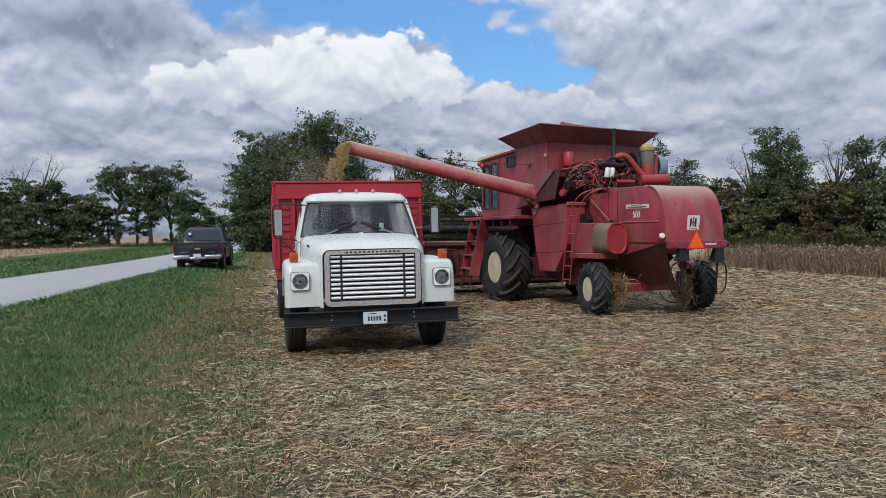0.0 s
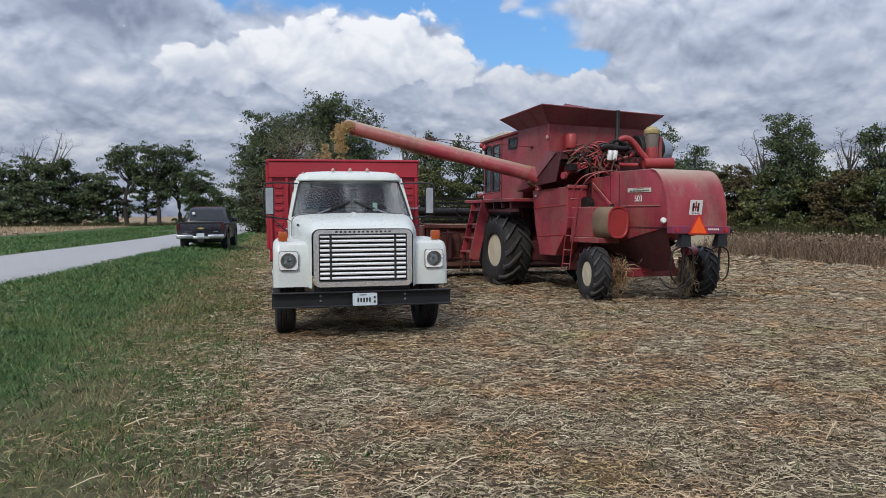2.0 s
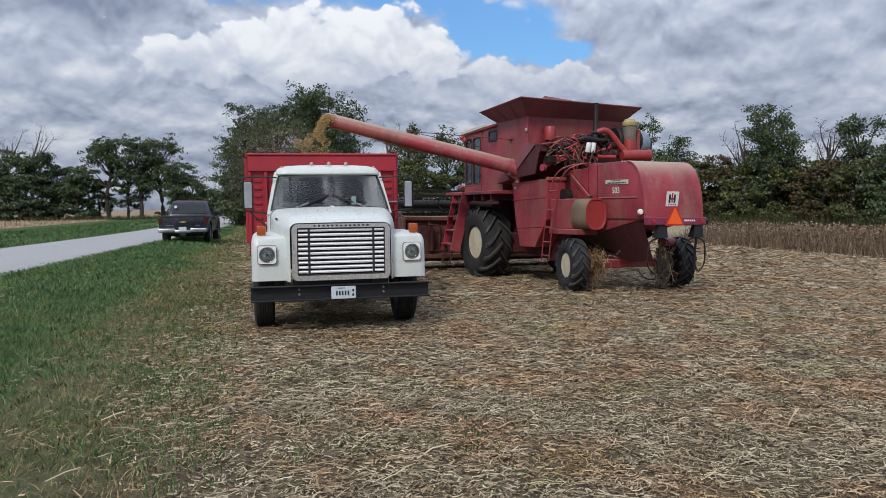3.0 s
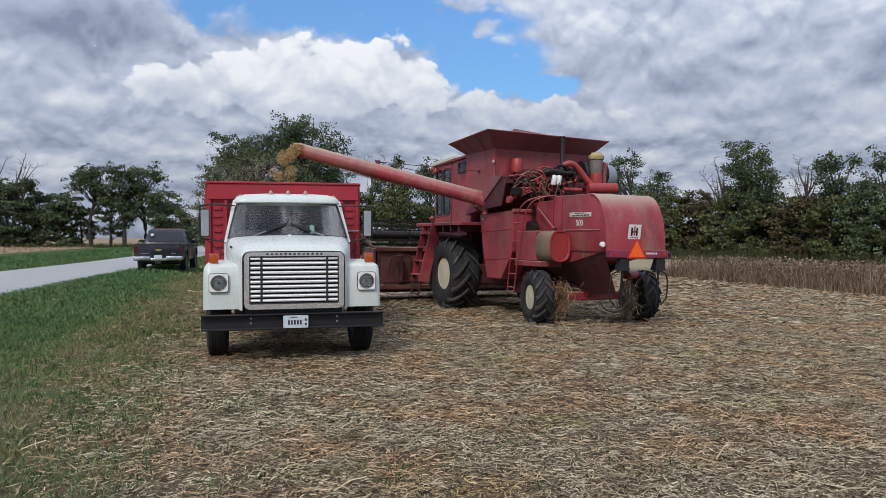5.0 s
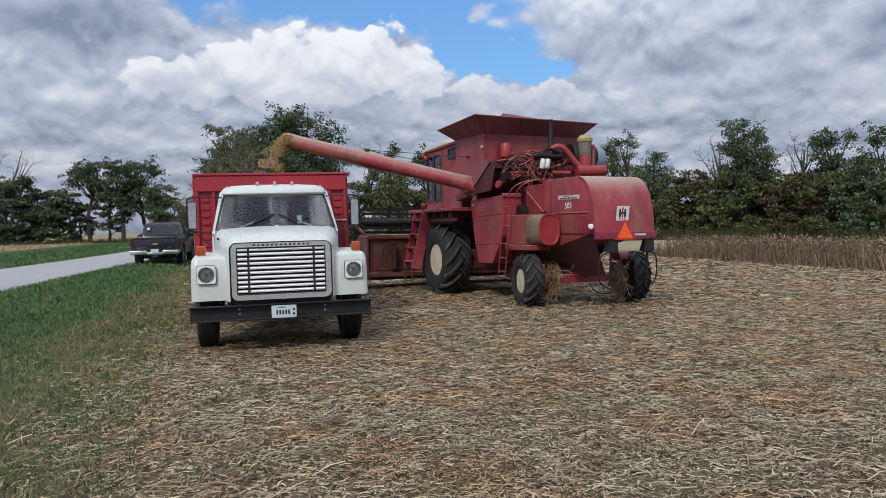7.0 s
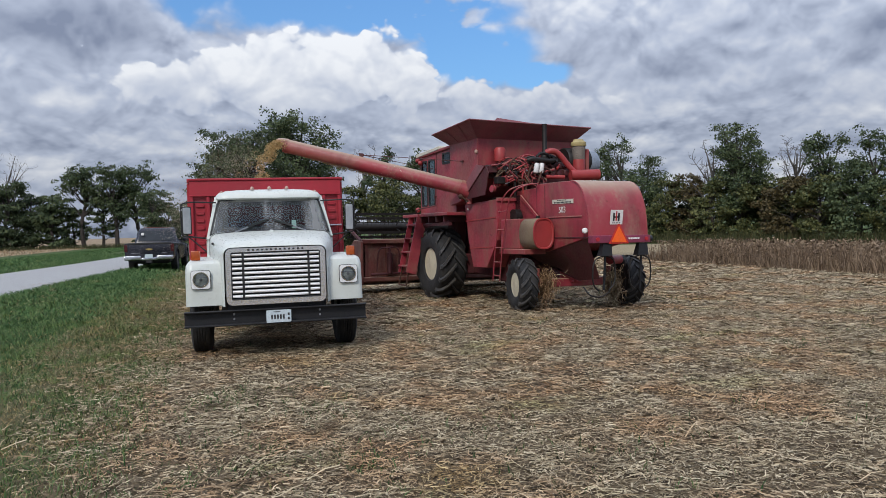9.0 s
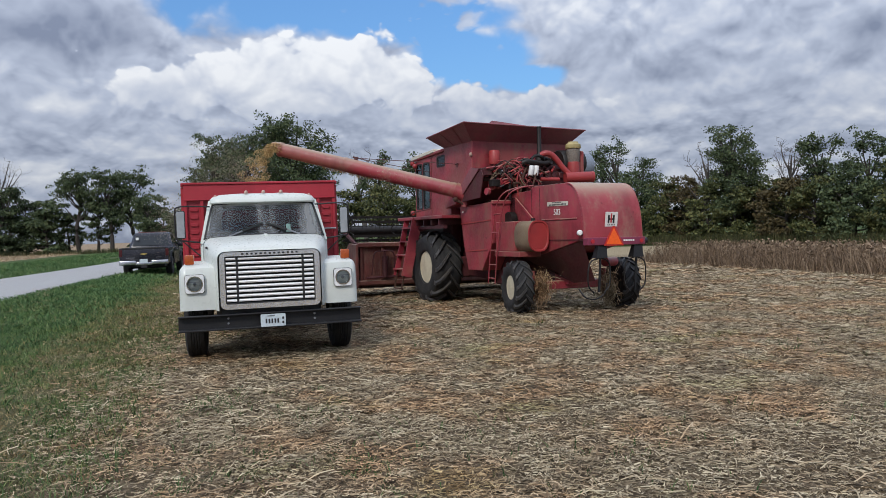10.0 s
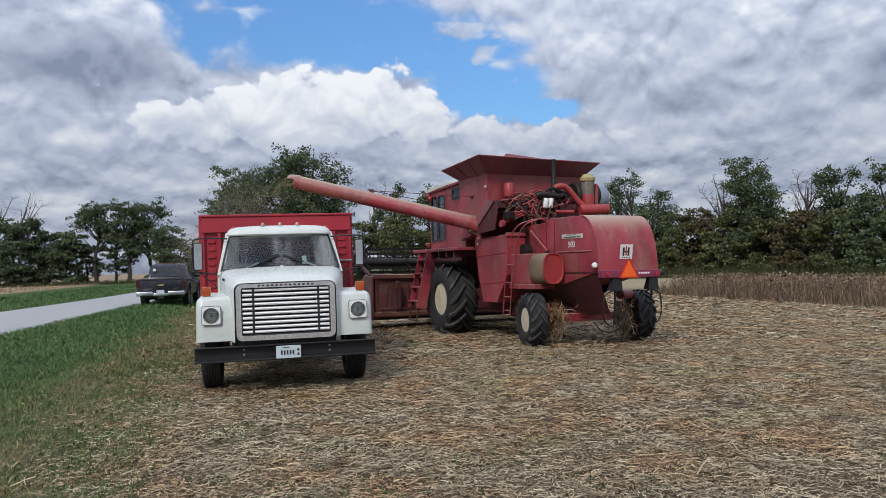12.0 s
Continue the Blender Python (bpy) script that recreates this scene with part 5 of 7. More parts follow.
    loft(bm, rows, close=False, caps=False)
    sp = part("spout", bm, RED_DUSTY, aug, "worn spout lip", smooth=True)
    bm = BM()
    rod(bm, (-1.05, 2.12, 2.30), (-1.26, 2.235, 2.40), 0.168, 24)
    rod(bm, (-1.12, 2.1, 2.05), (-1.12, 2.12, 2.45), 0.06, 12)
    part("auger_elbow", bm, RED, aug, smooth=True)
    bm = BM()
    bmesh.ops.create_icosphere(bm, subdivisions=2, radius=0.05, matrix=pose(-1.32, 2.1, 2.2))
    rod(bm, (-1.32, 2.1, 2.2), (-1.15, 2.08, 2.1), 0.025, 8)
    part("hinge", bm, RUST, aug)
    bm = BM()
    rod(bm, (-1.19, 2.3, 2.95), p + up * 0.19, 0.007, 6)
    rod(bm, (-1.02, 4.0, 2.92), p + up * 0.19, 0.007, 6)
    part("stay_rod", bm, RED_DARK_SHADE, aug)


def combine_engine(c):
    e = empty("engine", COMBINE, "greasy red engine with exhaust and air cleaner on the combine", "engine")
    bm = BM()
    box(bm, -0.35, 0.95, 0.55, 1.45, 2.30, 2.40, 0.01, 1)
    part("deck", bm, RED_DARK_SHADE, e)
    bm = BM()
    box(bm, -0.50, 0.55, 0.85, 1.30, 2.4, 2.70, 0.03, 2)
    box(bm, -0.46, 0.50, 0.90, 1.25, 2.70, 2.84, 0.03, 2)
    for i in range(6):
        box(bm, -0.44 + 0.16 * i, -0.34 + 0.16 * i, 0.80, 0.90, 2.56, 2.68, 0.015, 1)
        rod(bm, (-0.40 + 0.16 * i, 0.80, 2.74), (-0.40 + 0.16 * i, 0.92, 2.74), 0.03, 8)
    part("block", bm, RED_DARK_SHADE, e, smooth=True)
    bm = BM()
    box(bm, -0.44, 0.30, 0.92, 1.18, 2.84, 2.93, 0.03, 2)
    for i in range(5):
        rod(bm, (-0.38 + 0.13 * i, 0.92, 2.80), (-0.38 + 0.13 * i, 0.74, 2.86), 0.032, 10)
    tube(bm, curve_pts([(-0.52, 0.76, 2.84), (-0.40, 0.72, 2.87), (-0.05, 0.74, 2.84), (0.16, 0.84, 2.90), (0.10, 1.0, 2.98)], 5), 0.046, 10)
    tube(bm, curve_pts([(-0.30, 0.78, 2.92), (-0.20, 0.78, 2.99), (-0.02, 0.82, 2.97), (0.05, 0.86, 2.88)], 5), 0.030, 8)
    part("manifold", bm, GREASY, e, smooth=True)
    bm = BM()
    lathe(bm, [(0.085, 2.84), (0.085, 3.0), (0.066, 3.05), (0.046, 3.10), (0.044, 3.60), (0.050, 3.60), (0.050, 3.62), (0.037, 3.62), (0.037, 3.5)], 18, "z")
    part("exhaust_pipe", bm, GREASY, e, "black upright exhaust pipe", m=pose(0.10, 1.12, 0), smooth=True)
    for x in (-0.395, -0.285):
        bm = BM()
        lathe(bm, [(0.001, 2.59), (0.042, 2.595), (0.050, 2.61), (0.050, 2.76), (0.042, 2.785), (0.001, 2.79)], 16, "z")
        part("oil_filter", bm, FILTER_WHITE, e, "white oil filter", m=pose(x, 0.66, 0) @ pose(0, 0, 2.6, 0, 10, 0) @ pose(0, 0, -2.6), smooth=True)
    # intake pipe down to the drum
    bm = BM()
    tube(bm, curve_pts([(-0.02, 0.88, 3.02), (0.06, 0.82, 3.05), (0.16, 0.80, 3.03), (0.26, 0.78, 2.95), (0.42, 0.74, 2.75), (0.56, 0.70, 2.60)], 6), 0.058, 12)
    part("intake_pipe", bm, RED_BRIGHT, e, smooth=True)
    bm = BM()
    rod(bm, (0.44, 0.72, 2.57), (1.02, 0.60, 2.585), 0.105, 22)
    rod(bm, (0.98, 0.61, 2.584), (1.03, 0.598, 2.585), 0.112, 22)
    part("muffler_drum", bm, RED_BRIGHT, e, smooth=True)
    bm = BM()
    rod(bm, (-0.12, 0.74, 2.53), (0.28, 0.70, 2.53), 0.038, 12)
    part("starter", bm, RED_BRIGHT, e, smooth=True)
    bm = BM()
    lathe(bm, [(0.125, 2.6), (0.13, 2.88), (0.125, 2.91)], 20, "z")
    cl = part("air_cleaner", bm, RED_BRIGHT, e, "red air cleaner with a mesh sleeve and yellow cap", m=pose(0.82, 0.98, 0), smooth=True)
    bm = BM()
    lathe(bm, [(0.118, 2.91), (0.125, 2.93), (0.14, 3.16), (0.12, 3.18)], 20, "z")
    part("mesh_sleeve", bm, plain("wire_mesh", (0.30, 0.26, 0.22), 0.7, 0.3, 0.6, 90, 0.6), cl, smooth=True)
    bm = BM()
    lathe(bm, [(0.001, 3.18), (0.15, 3.18), (0.16, 3.20), (0.155, 3.26), (0.11, 3.29), (0.10, 3.32), (0.001, 3.325)], 20, "z")
    part("cap", bm, plain("dusty_yellow_paint", (0.42, 0.34, 0.15), 0.6), cl, smooth=True)
    bm = BM()
    box(bm, 0.98, 1.07, 0.95, 1.1, 2.6, 3.14, 0.02, 1)
    part("radiator_post", bm, RED, e)
    # rotary radiator screen on its dark housing
    bm = BM()
    lathe(bm, [(0.27, -0.14), (0.285, -0.10), (0.285, 0.08), (0.26, 0.13), (0.15, 0.17), (0.001, 0.18)], 28, "x")
    sc = part("rotary_screen", bm, BLUE_GREY, e, "round blue-grey radiator screen", m=pose(1.26, 1.25, 2.87) @ Matrix.Scale(0.9, 4), smooth=True)
    bm = BM()
    lathe(bm, [(0.001, 0.0), (0.26, 0.0), (0.28, 0.03), (0.28, 0.54), (0.001, 0.56)], 24, "x")
    part("radiator", bm, GREASY, e, m=pose(0.62, 1.27, 2.90), smooth=True)
    # belts, pulleys and hoses in front of the engine
    rng = random.Random(5)
    for k, (x, y, z, r) in enumerate(((-0.98, 1.15, 2.42, 0.09), (-1.08, 1.15, 2.31, 0.07), (-0.86, 1.10, 2.46, 0.10), (-0.62, 1.0, 2.40, 0.10), (-0.45, 0.95, 2.55, 0.08))):
        bm = BM()
        lathe(bm, [(0.03, -0.03), (r, -0.03), (r * 0.9, 0), (r, 0.03), (0.03, 0.03)], 20, "y")
        part("pulley", bm, RED if k < 3 else RUST, e, m=pose(x, y, z, rng.uniform(-8, 8), 0, 90 + rng.uniform(-12, 12)), smooth=True)
    hoses = [[(-0.9, 1.3, 2.75), (-0.6, 1.2, 2.86), (-0.3, 1.0, 2.80), (-0.2, 0.8, 2.6)], [(-0.75, 1.15, 2.5), (-0.55, 0.9, 2.85), (-0.35, 0.8, 2.92), (-0.25, 0.75, 2.7), (-0.3, 0.7, 2.45)],
             [(-0.8, 1.4, 2.72), (-0.5, 1.0, 2.95), (-0.25, 0.85, 2.9), (-0.15, 0.8, 2.65)], [(-0.55, 0.8, 2.25), (-0.5, 0.75, 2.6), (-0.35, 0.8, 2.78), (-0.1, 0.85, 2.75)],
             [(-0.6, 1.0, 2.3), (-0.62, 0.9, 2.65), (-0.45, 0.95, 2.72), (-0.3, 1.1, 2.6)], [(-1.05, 1.5, 2.78), (-0.7, 1.4, 2.82), (-0.3, 1.3, 2.74), (0.0, 1.1, 2.6)],
             [(-0.7, 0.95, 2.2), (-0.72, 0.9, 2.45), (-0.6, 0.95, 2.62)], [(-0.82, 0.95, 2.62), (-0.79, 0.95, 2.80), (-0.66, 0.92, 2.91), (-0.48, 0.92, 2.87), (-0.42, 0.92, 2.74)], [(-1.02, 1.3, 2.78), (-0.8, 1.2, 2.80), (-0.62, 1.0, 2.72), (-0.5, 0.9, 2.66)], [(-0.75, 0.85, 2.15), (-0.78, 0.8, 2.45), (-0.70, 0.85, 2.60), (-0.5, 0.9, 2.62), (-0.38, 0.85, 2.5)], [(-0.60, 0.8, 2.2), (-0.63, 0.78, 2.5), (-0.55, 0.8, 2.68), (-0.4, 0.82, 2.6)], [(-0.4, 0.6, 2.36), (-0.3, 0.62, 2.6), (-0.2, 0.65, 2.7), (0.0, 0.66, 2.6)]]
    for k, h in enumerate(hoses):
        bm = BM()
        tube(bm, curve_pts(h, 7), 0.017 if k % 3 else 0.024, 7)
        part("hose", bm, (RED, GREASY, RED_BRIGHT, RUST)[k % 4], e, smooth=True)
    # thin lines and wires that loop over the drives
    for k in range(22):
        a = Vector((rng.uniform(-1.0, -0.45), rng.uniform(0.95, 1.4), rng.uniform(2.45, 2.78)))
        b = Vector((rng.uniform(-0.55, -0.1), rng.uniform(0.68, 0.95), rng.uniform(2.35, 2.7)))
        top = rng.uniform(0.06, 0.26)
        bm = BM()
        tube(bm, curve_pts([a, a.lerp(b, 0.3) + Vector((rng.uniform(-0.08, 0.08), -0.06, top)), a.lerp(b, 0.7) + Vector((rng.uniform(-0.08, 0.08), -0.08, top * 0.7)), b], 6), rng.uniform(0.007, 0.013), 6)
        part("hose", bm, (RED_DUSTY, RED_BRIGHT, GREASY, TAN_DUST)[k % 4], e, smooth=True)
    for cx, cy, cz, r in ((-0.45, 0.86, 2.86, 0.13), (-0.36, 0.70, 2.56, 0.10), (-0.30, 0.72, 2.44, 0.12)):
        bm = BM()
        tube(bm, [(cx + r * math.cos(a), cy + 0.04 * math.sin(a * 0.5), cz + r * 0.8 * math.sin(a)) for a in (radians(-60 + 17 * k) for k in range(20))], 0.010, 6)
        part("hose", bm, RED_DUSTY, e, smooth=True)
    for k in range(30):
        x, y, z = rng.uniform(-1.0, -0.1), rng.uniform(0.9, 1.6), rng.uniform(2.26, 2.72)
        q = rng.uniform(0.03, 0.09)
        bm = BM()
        box(bm, x - q, x + q, y - q, y + q, z - q * 0.8, z + q * 0.8, 0.008, 1)
        part("gearbox", bm, (GREASY, RED_DARK_SHADE, RUST)[k % 3], e)
    for k in range(64):
        x, y, z = rng.uniform(-0.88, -0.25) if k < 44 else rng.uniform(-0.3, 0.45), rng.uniform(0.74, 1.1), rng.uniform(2.40, 2.78)
        a = Vector((x, y, z))
        bm = BM()
        rod(bm, a, a + Vector((rng.uniform(-0.22, 0.22), rng.uniform(-0.1, 0.1), rng.uniform(-0.12, 0.15))), rng.uniform(0.010, 0.028), 7)
        part("linkage", bm, (RED, RED_BRIGHT, RUST, RED_BRIGHT, GREASY, STEEL)[k % 6], e)
    return e


def combine_cab(c):
    y0, y1, x0, x1, zb, zt = 2.97, 4.92, -1.0, 0.62, 1.92, 3.33
    # left wall with a door window and a small rear window
    cab = None
    for a0, a1, z0, z1 in ((y0, 3.26, zb, zt), (3.26, 3.66, zb, 3.02), (3.26, 3.66, 3.24, zt), (3.66, 4.08, zb, zt), (4.08, y1, zb, 2.10), (4.08, y1, 3.16, zt), (4.46, 4.52, 2.10, 3.16), (4.86, y1, 2.10, 3.16)):
        bm = BM()
        box(bm, x0, x0 + 0.03, a0, a1, z0, z1)
        ob = part("cab_wall" if cab is None else "wall_panel", bm, RED, c if cab is None else cab, "red steel cab wall" if cab is None else "")
        cab = cab or ob
    bm = BM()
    for a0, a1, z0, z1 in ((3.26, 3.66, 3.02, 3.24),):
        ring_frame(bm, rounded(a0 - 0.02, a1 + 0.02, z0 - 0.02, z1 + 0.02, 0.05), rounded(a0 + 0.02, a1 - 0.02, z0 + 0.02, z1 - 0.02, 0.04), "x", x0 - 0.008, x0 + 0.01)
    for a0, a1 in ((4.08, 4.46), (4.52, 4.86)):
        ring_frame(bm, rounded(a0 - 0.01, a1 + 0.01, 2.09, 3.17, 0.06), rounded(a0 + 0.025, a1 - 0.025, 2.125, 3.135, 0.05), "x", x0 - 0.01, x0 + 0.01)
    part("window_seal", bm, DARK_TRIM, cab)
    for a0, a1, z0, z1, g in ((3.26, 3.66, 3.02, 3.24, GLASS_DARK), (4.08, 4.46, 2.10, 3.16, GLASS), (4.52, 4.86, 2.10, 3.16, GLASS)):
        bm = BM()
        box(bm, x0 + 0.008, x0 + 0.014, a0, a1, z0, z1)
        w = part("window_pane", bm, g, cab)
        w.visible_shadow = False
    bm = BM()
    box(bm, x0 - 0.008, x0, 3.98, 3.995, zb, zt)
    box(bm, x0 - 0.03, x0, 4.02, 4.1, 2.28, 2.31)
    part("door_seam", bm, RED_DARK_SHADE, cab)
    bm = BM()
    box(bm, x0 + 0.03, x1, y0, y0 + 0.03, zb, zt)
    box(bm, x1 - 0.03, x1, y0 + 0.03, y1, zb, 2.2)
    box(bm, x0 + 0.03, x1, y1 - 0.03, y1, zb, 2.1)
    for x in (x0 + 0.03, x1 - 0.06):
        box(bm, x, x + 0.05, y1 - 0.05, y1, 2.1, zt)
    box(bm, x1 - 0.05, x1, y0 + 0.03, y0 + 0.1, 2.2, zt)
    part("cab_wall", bm, RED, c)
    bm = BM()
    box(bm, x0 + 0.04, x1 - 0.05, y1 - 0.02, y1 - 0.014, 2.1, zt)
    g = part("window_pane", bm, GLASS, c)
    g.visible_shadow = False
    bm = BM()
    prism(bm, [(y0 - 0.02, zt + 0.0), (y0 - 0.02, zt + 0.07), (y1 + 0.12, zt - 0.02), (y1 + 0.12, zt - 0.08)], "x", x0 - 0.05, x1 + 0.05, 0.02, 2)
    roof = part("cab_roof", bm, RED, c)
    bm = BM()
    prism(bm, [(y0 + 0.75, zt + 0.02), (y0 + 0.75, zt + 0.095), (y1 + 0.10, zt + 0.03), (y1 + 0.15, zt - 0.01), (y1 + 0.10, zt - 0.055)], "x", x0 - 0.065, x1 + 0.05, 0.01, 1)
    part("roof_cap", bm, DECAL, roof, "cream roof edge")
    bm = BM()
    box(bm, -0.4, 0.1, 3.4, 3.9, 2.2, 2.35, 0.04, 2)
    box(bm, -0.4, 0.1, 3.35, 3.48, 2.3, 2.8, 0.04, 2)
    part("driver_seat", bm, SEAT, c, smooth=True)
    for p in ((-1.07, 4.95, 2.02), (-1.08, 4.9, 3.2), (-1.08, 4.75, 3.13)):
        bm = BM()
        bmesh.ops.create_uvsphere(bm, u_segments=12, v_segments=8, radius=0.06, matrix=pose(*p))
        part("warning_lamp", bm, RED_BRIGHT, c, smooth=True)
    # platform and the front steps
    bm = BM()
    box(bm, -1.45, 0.7, 2.5, 5.0, 1.83, 1.90, 0.008, 1)
    part("platform", bm, RED, c)
    bm = BM()
    for k in range(5):
        box(bm, -1.40, -0.6, 2.75 + 0.4 * k, 2.80 + 0.4 * k, 1.70, 1.83)
    box(bm, -1.35, -1.28, 2.6, 4.6, 1.62, 1.68)
    rod(bm, (-1.3, 2.7, 1.7), (-1.3, 4.6, 1.55), 0.03, 8)
    part("platform_frame", bm, RED_DARK_SHADE, c)
    st = None
    for y, w in ((4.02, 0.24), (4.64, 0.12)):
        bm = BM()
        bar(bm, (-1.36, y, 1.87), (-1.68, y - 0.04, 0.56), w, 0.03, up=(0, 1, 0))
        ob = part("boarding_steps" if st is None else "stringer", bm, RED, c if st is None else st, "red steel boarding steps" if st is None else "")
        st = st or ob
    for k in range(4):
        f = 0.16 + 0.24 * k
        x, z = -1.36 - 0.32 * f, 1.87 - 1.31 * f
        bm = BM()
        box(bm, x - 0.10, x + 0.10, 4.0, 4.62, z - 0.015, z + 0.015)
        part("tread", bm, RED, st)
    bm = BM()
    for y in (4.08, 4.52):
        bar(bm, (-1.66, y, 0.70), (-1.76, y, 0.28), 0.03, 0.02, up=(0, 1, 0))
    box(bm, -1.78, -1.73, 4.08, 4.52, 0.27, 0.30)
    part("drop_step", bm, RUST, st)
    bm = BM()
    tube(bm, curve_pts([(-1.43, 4.2, 1.9), (-1.43, 4.12, 2.0), (-1.2, 4.05, 2.05), (-1.02, 4.0, 2.1)], 5), 0.014, 6)
    part("grab_rail", bm, RED_DARK_SHADE, c)


def build_header():
    h = empty("grain_header", COMBINE, "rusty red cutting header with a dark reel before the combine", "header")
    w = 2.30
    bm = BM()
    box(bm, -w, w, 5.62, 5.66, 0.30, 1.22)
    prism(bm, [(5.66, 0.28), (5.66, 0.36), (6.9, 0.20), (6.9, 0.14)], "x", -w, w)
    back = part("back_sheet", bm, HEADER_RED, h, "worn rusty red back sheet")
    bm = BM()
    box(bm, -w, w, 5.52, 5.68, 1.22, 1.34, 0.02, 1)
    part("top_beam", bm, HEADER_RED, back)
    bm = BM()
    box(bm, -w, w, 5.50, 5.62, 0.30, 0.42, 0.02, 1)
    for k in range(9):
        x = -w + 0.1 + (2 * w - 0.2) * k / 8
        box(bm, x - 0.03, x + 0.03, 5.56, 5.62, 0.42, 1.22)
    part("stiffener", bm, HEADER_RED, back)
    for s in (-1, 1):
        bm = BM()
        prism(bm, [(5.45, 0.25), (5.45, 1.3), (6.0, 1.32), (7.1, 0.7), (7.35, 0.25), (7.1, 0.15)], "x", min(s * w, s * (w + 0.06)), max(s * w, s * (w + 0.06)), 0.012, 1)
        part("end_divider", bm, HEADER_RED, h)
    # hydraulic jack and pipes on the back
    bm = BM()
    rod(bm, (-1.62, 5.48, 0.5), (-1.62, 5.48, 1.0), 0.07, 14)
    rod(bm, (-1.62, 5.48, 1.0), (-1.62, 5.48, 1.15), 0.03, 10)
    tube(bm, curve_pts([(-1.95, 5.5, 0.55), (-1.9, 5.46, 1.05), (-1.7, 5.46, 1.12), (-1.4, 5.46, 1.08), (-1.38, 5.48, 0.6)], 5), 0.018, 6)
    rod(bm, (-2.1, 5.48, 0.48), (-1.2, 5.48, 0.5), 0.03, 8)
    part("jack", bm, RED_DARK_SHADE, h, smooth=True)
    bm = BM()
    box(bm, -0.55, 0.55, 4.2, 5.6, 0.5, 1.15, 0.03, 1)
    part("feeder_house", bm, RED_DARK_SHADE, h)
    # reel: a dark tube with bats round it
    bm = BM()
    rod(bm, (-w + 0.05, 6.45, 1.62), (w - 0.05, 6.45, 1.62), 0.12, 18)
    reel = part("reel", bm, GREASY, h, "dark reel tube with bats", smooth=True)
    for k in range(6):
        a = 2 * math.pi * k / 6 + 0.35
        y, z = 6.45 + 0.48 * math.cos(a), 1.62 + 0.36 * math.sin(a)
        bm = BM()
        bar(bm, (-w + 0.05, y, z), (w - 0.05, y, z), 0.05, 0.06)
        for i in range(40):
            x = -w + 0.12 + (2 * w - 0.24) * i / 39
            rod(bm, (x, y, z), (x, y + 0.03, z - 0.18), 0.006, 4)
        part("bat", bm, GREASY, reel)
    for i in range(5):
        x = -w + 0.1 + (2 * w - 0.2) * i / 4
        bm = BM()
        for k in range(6):
            a = 2 * math.pi * k / 6 + 0.35
            bar(bm, (x, 6.45, 1.62), (x, 6.45 + 0.48 * math.cos(a), 1.62 + 0.36 * math.sin(a)), 0.03, 0.012, up=(1, 0, 0))
        part("spider", bm, GREASY, reel)
    for s in (-1, 1):
        bm = BM()
        bar(bm, (s * (w + 0.02), 5.6, 1.30), (s * (w + 0.02), 6.5, 1.62), 0.06, 0.06)
        part("reel_arm", bm, RED_DARK_SHADE, h)


def build_combine():
    c = empty("combine_harvester", COMBINE, "old faded red combine harvester unloading, standing on cut straw", "combine")
    combine_body(c)
    combine_sides(c)
    combine_hopper(c)
    combine_cab(c)
    wheel("wheel", c, pose(-1.09, 0.06, 0.49, 0, 0, -10), 0.49, 0.35, 0.215, CREAM, lugs=14, side=-1, dish=0.05, lug_h=0.034)
    wheel("wheel", c, pose(1.27, 0.05, 0.49, 0, 0, -10), 0.49, 0.37, 0.215, CREAM, lugs=14, side=1, dish=0.05, lug_h=0.034)
    wheel("wheel", c, pose(-1.11, 3.56, 0.775), 0.79, 0.66, 0.345, CREAM, lugs=14, side=-1, dish=0.10, bolts=8, lug_h=0.065)
    wheel("wheel", c, pose(1.11, 3.56, 0.775), 0.79, 0.66, 0.345, CREAM, lugs=14, side=1, dish=0.10, bolts=8, lug_h=0.065)
    combine_engine(c)
    build_header()
    return c


build_combine()

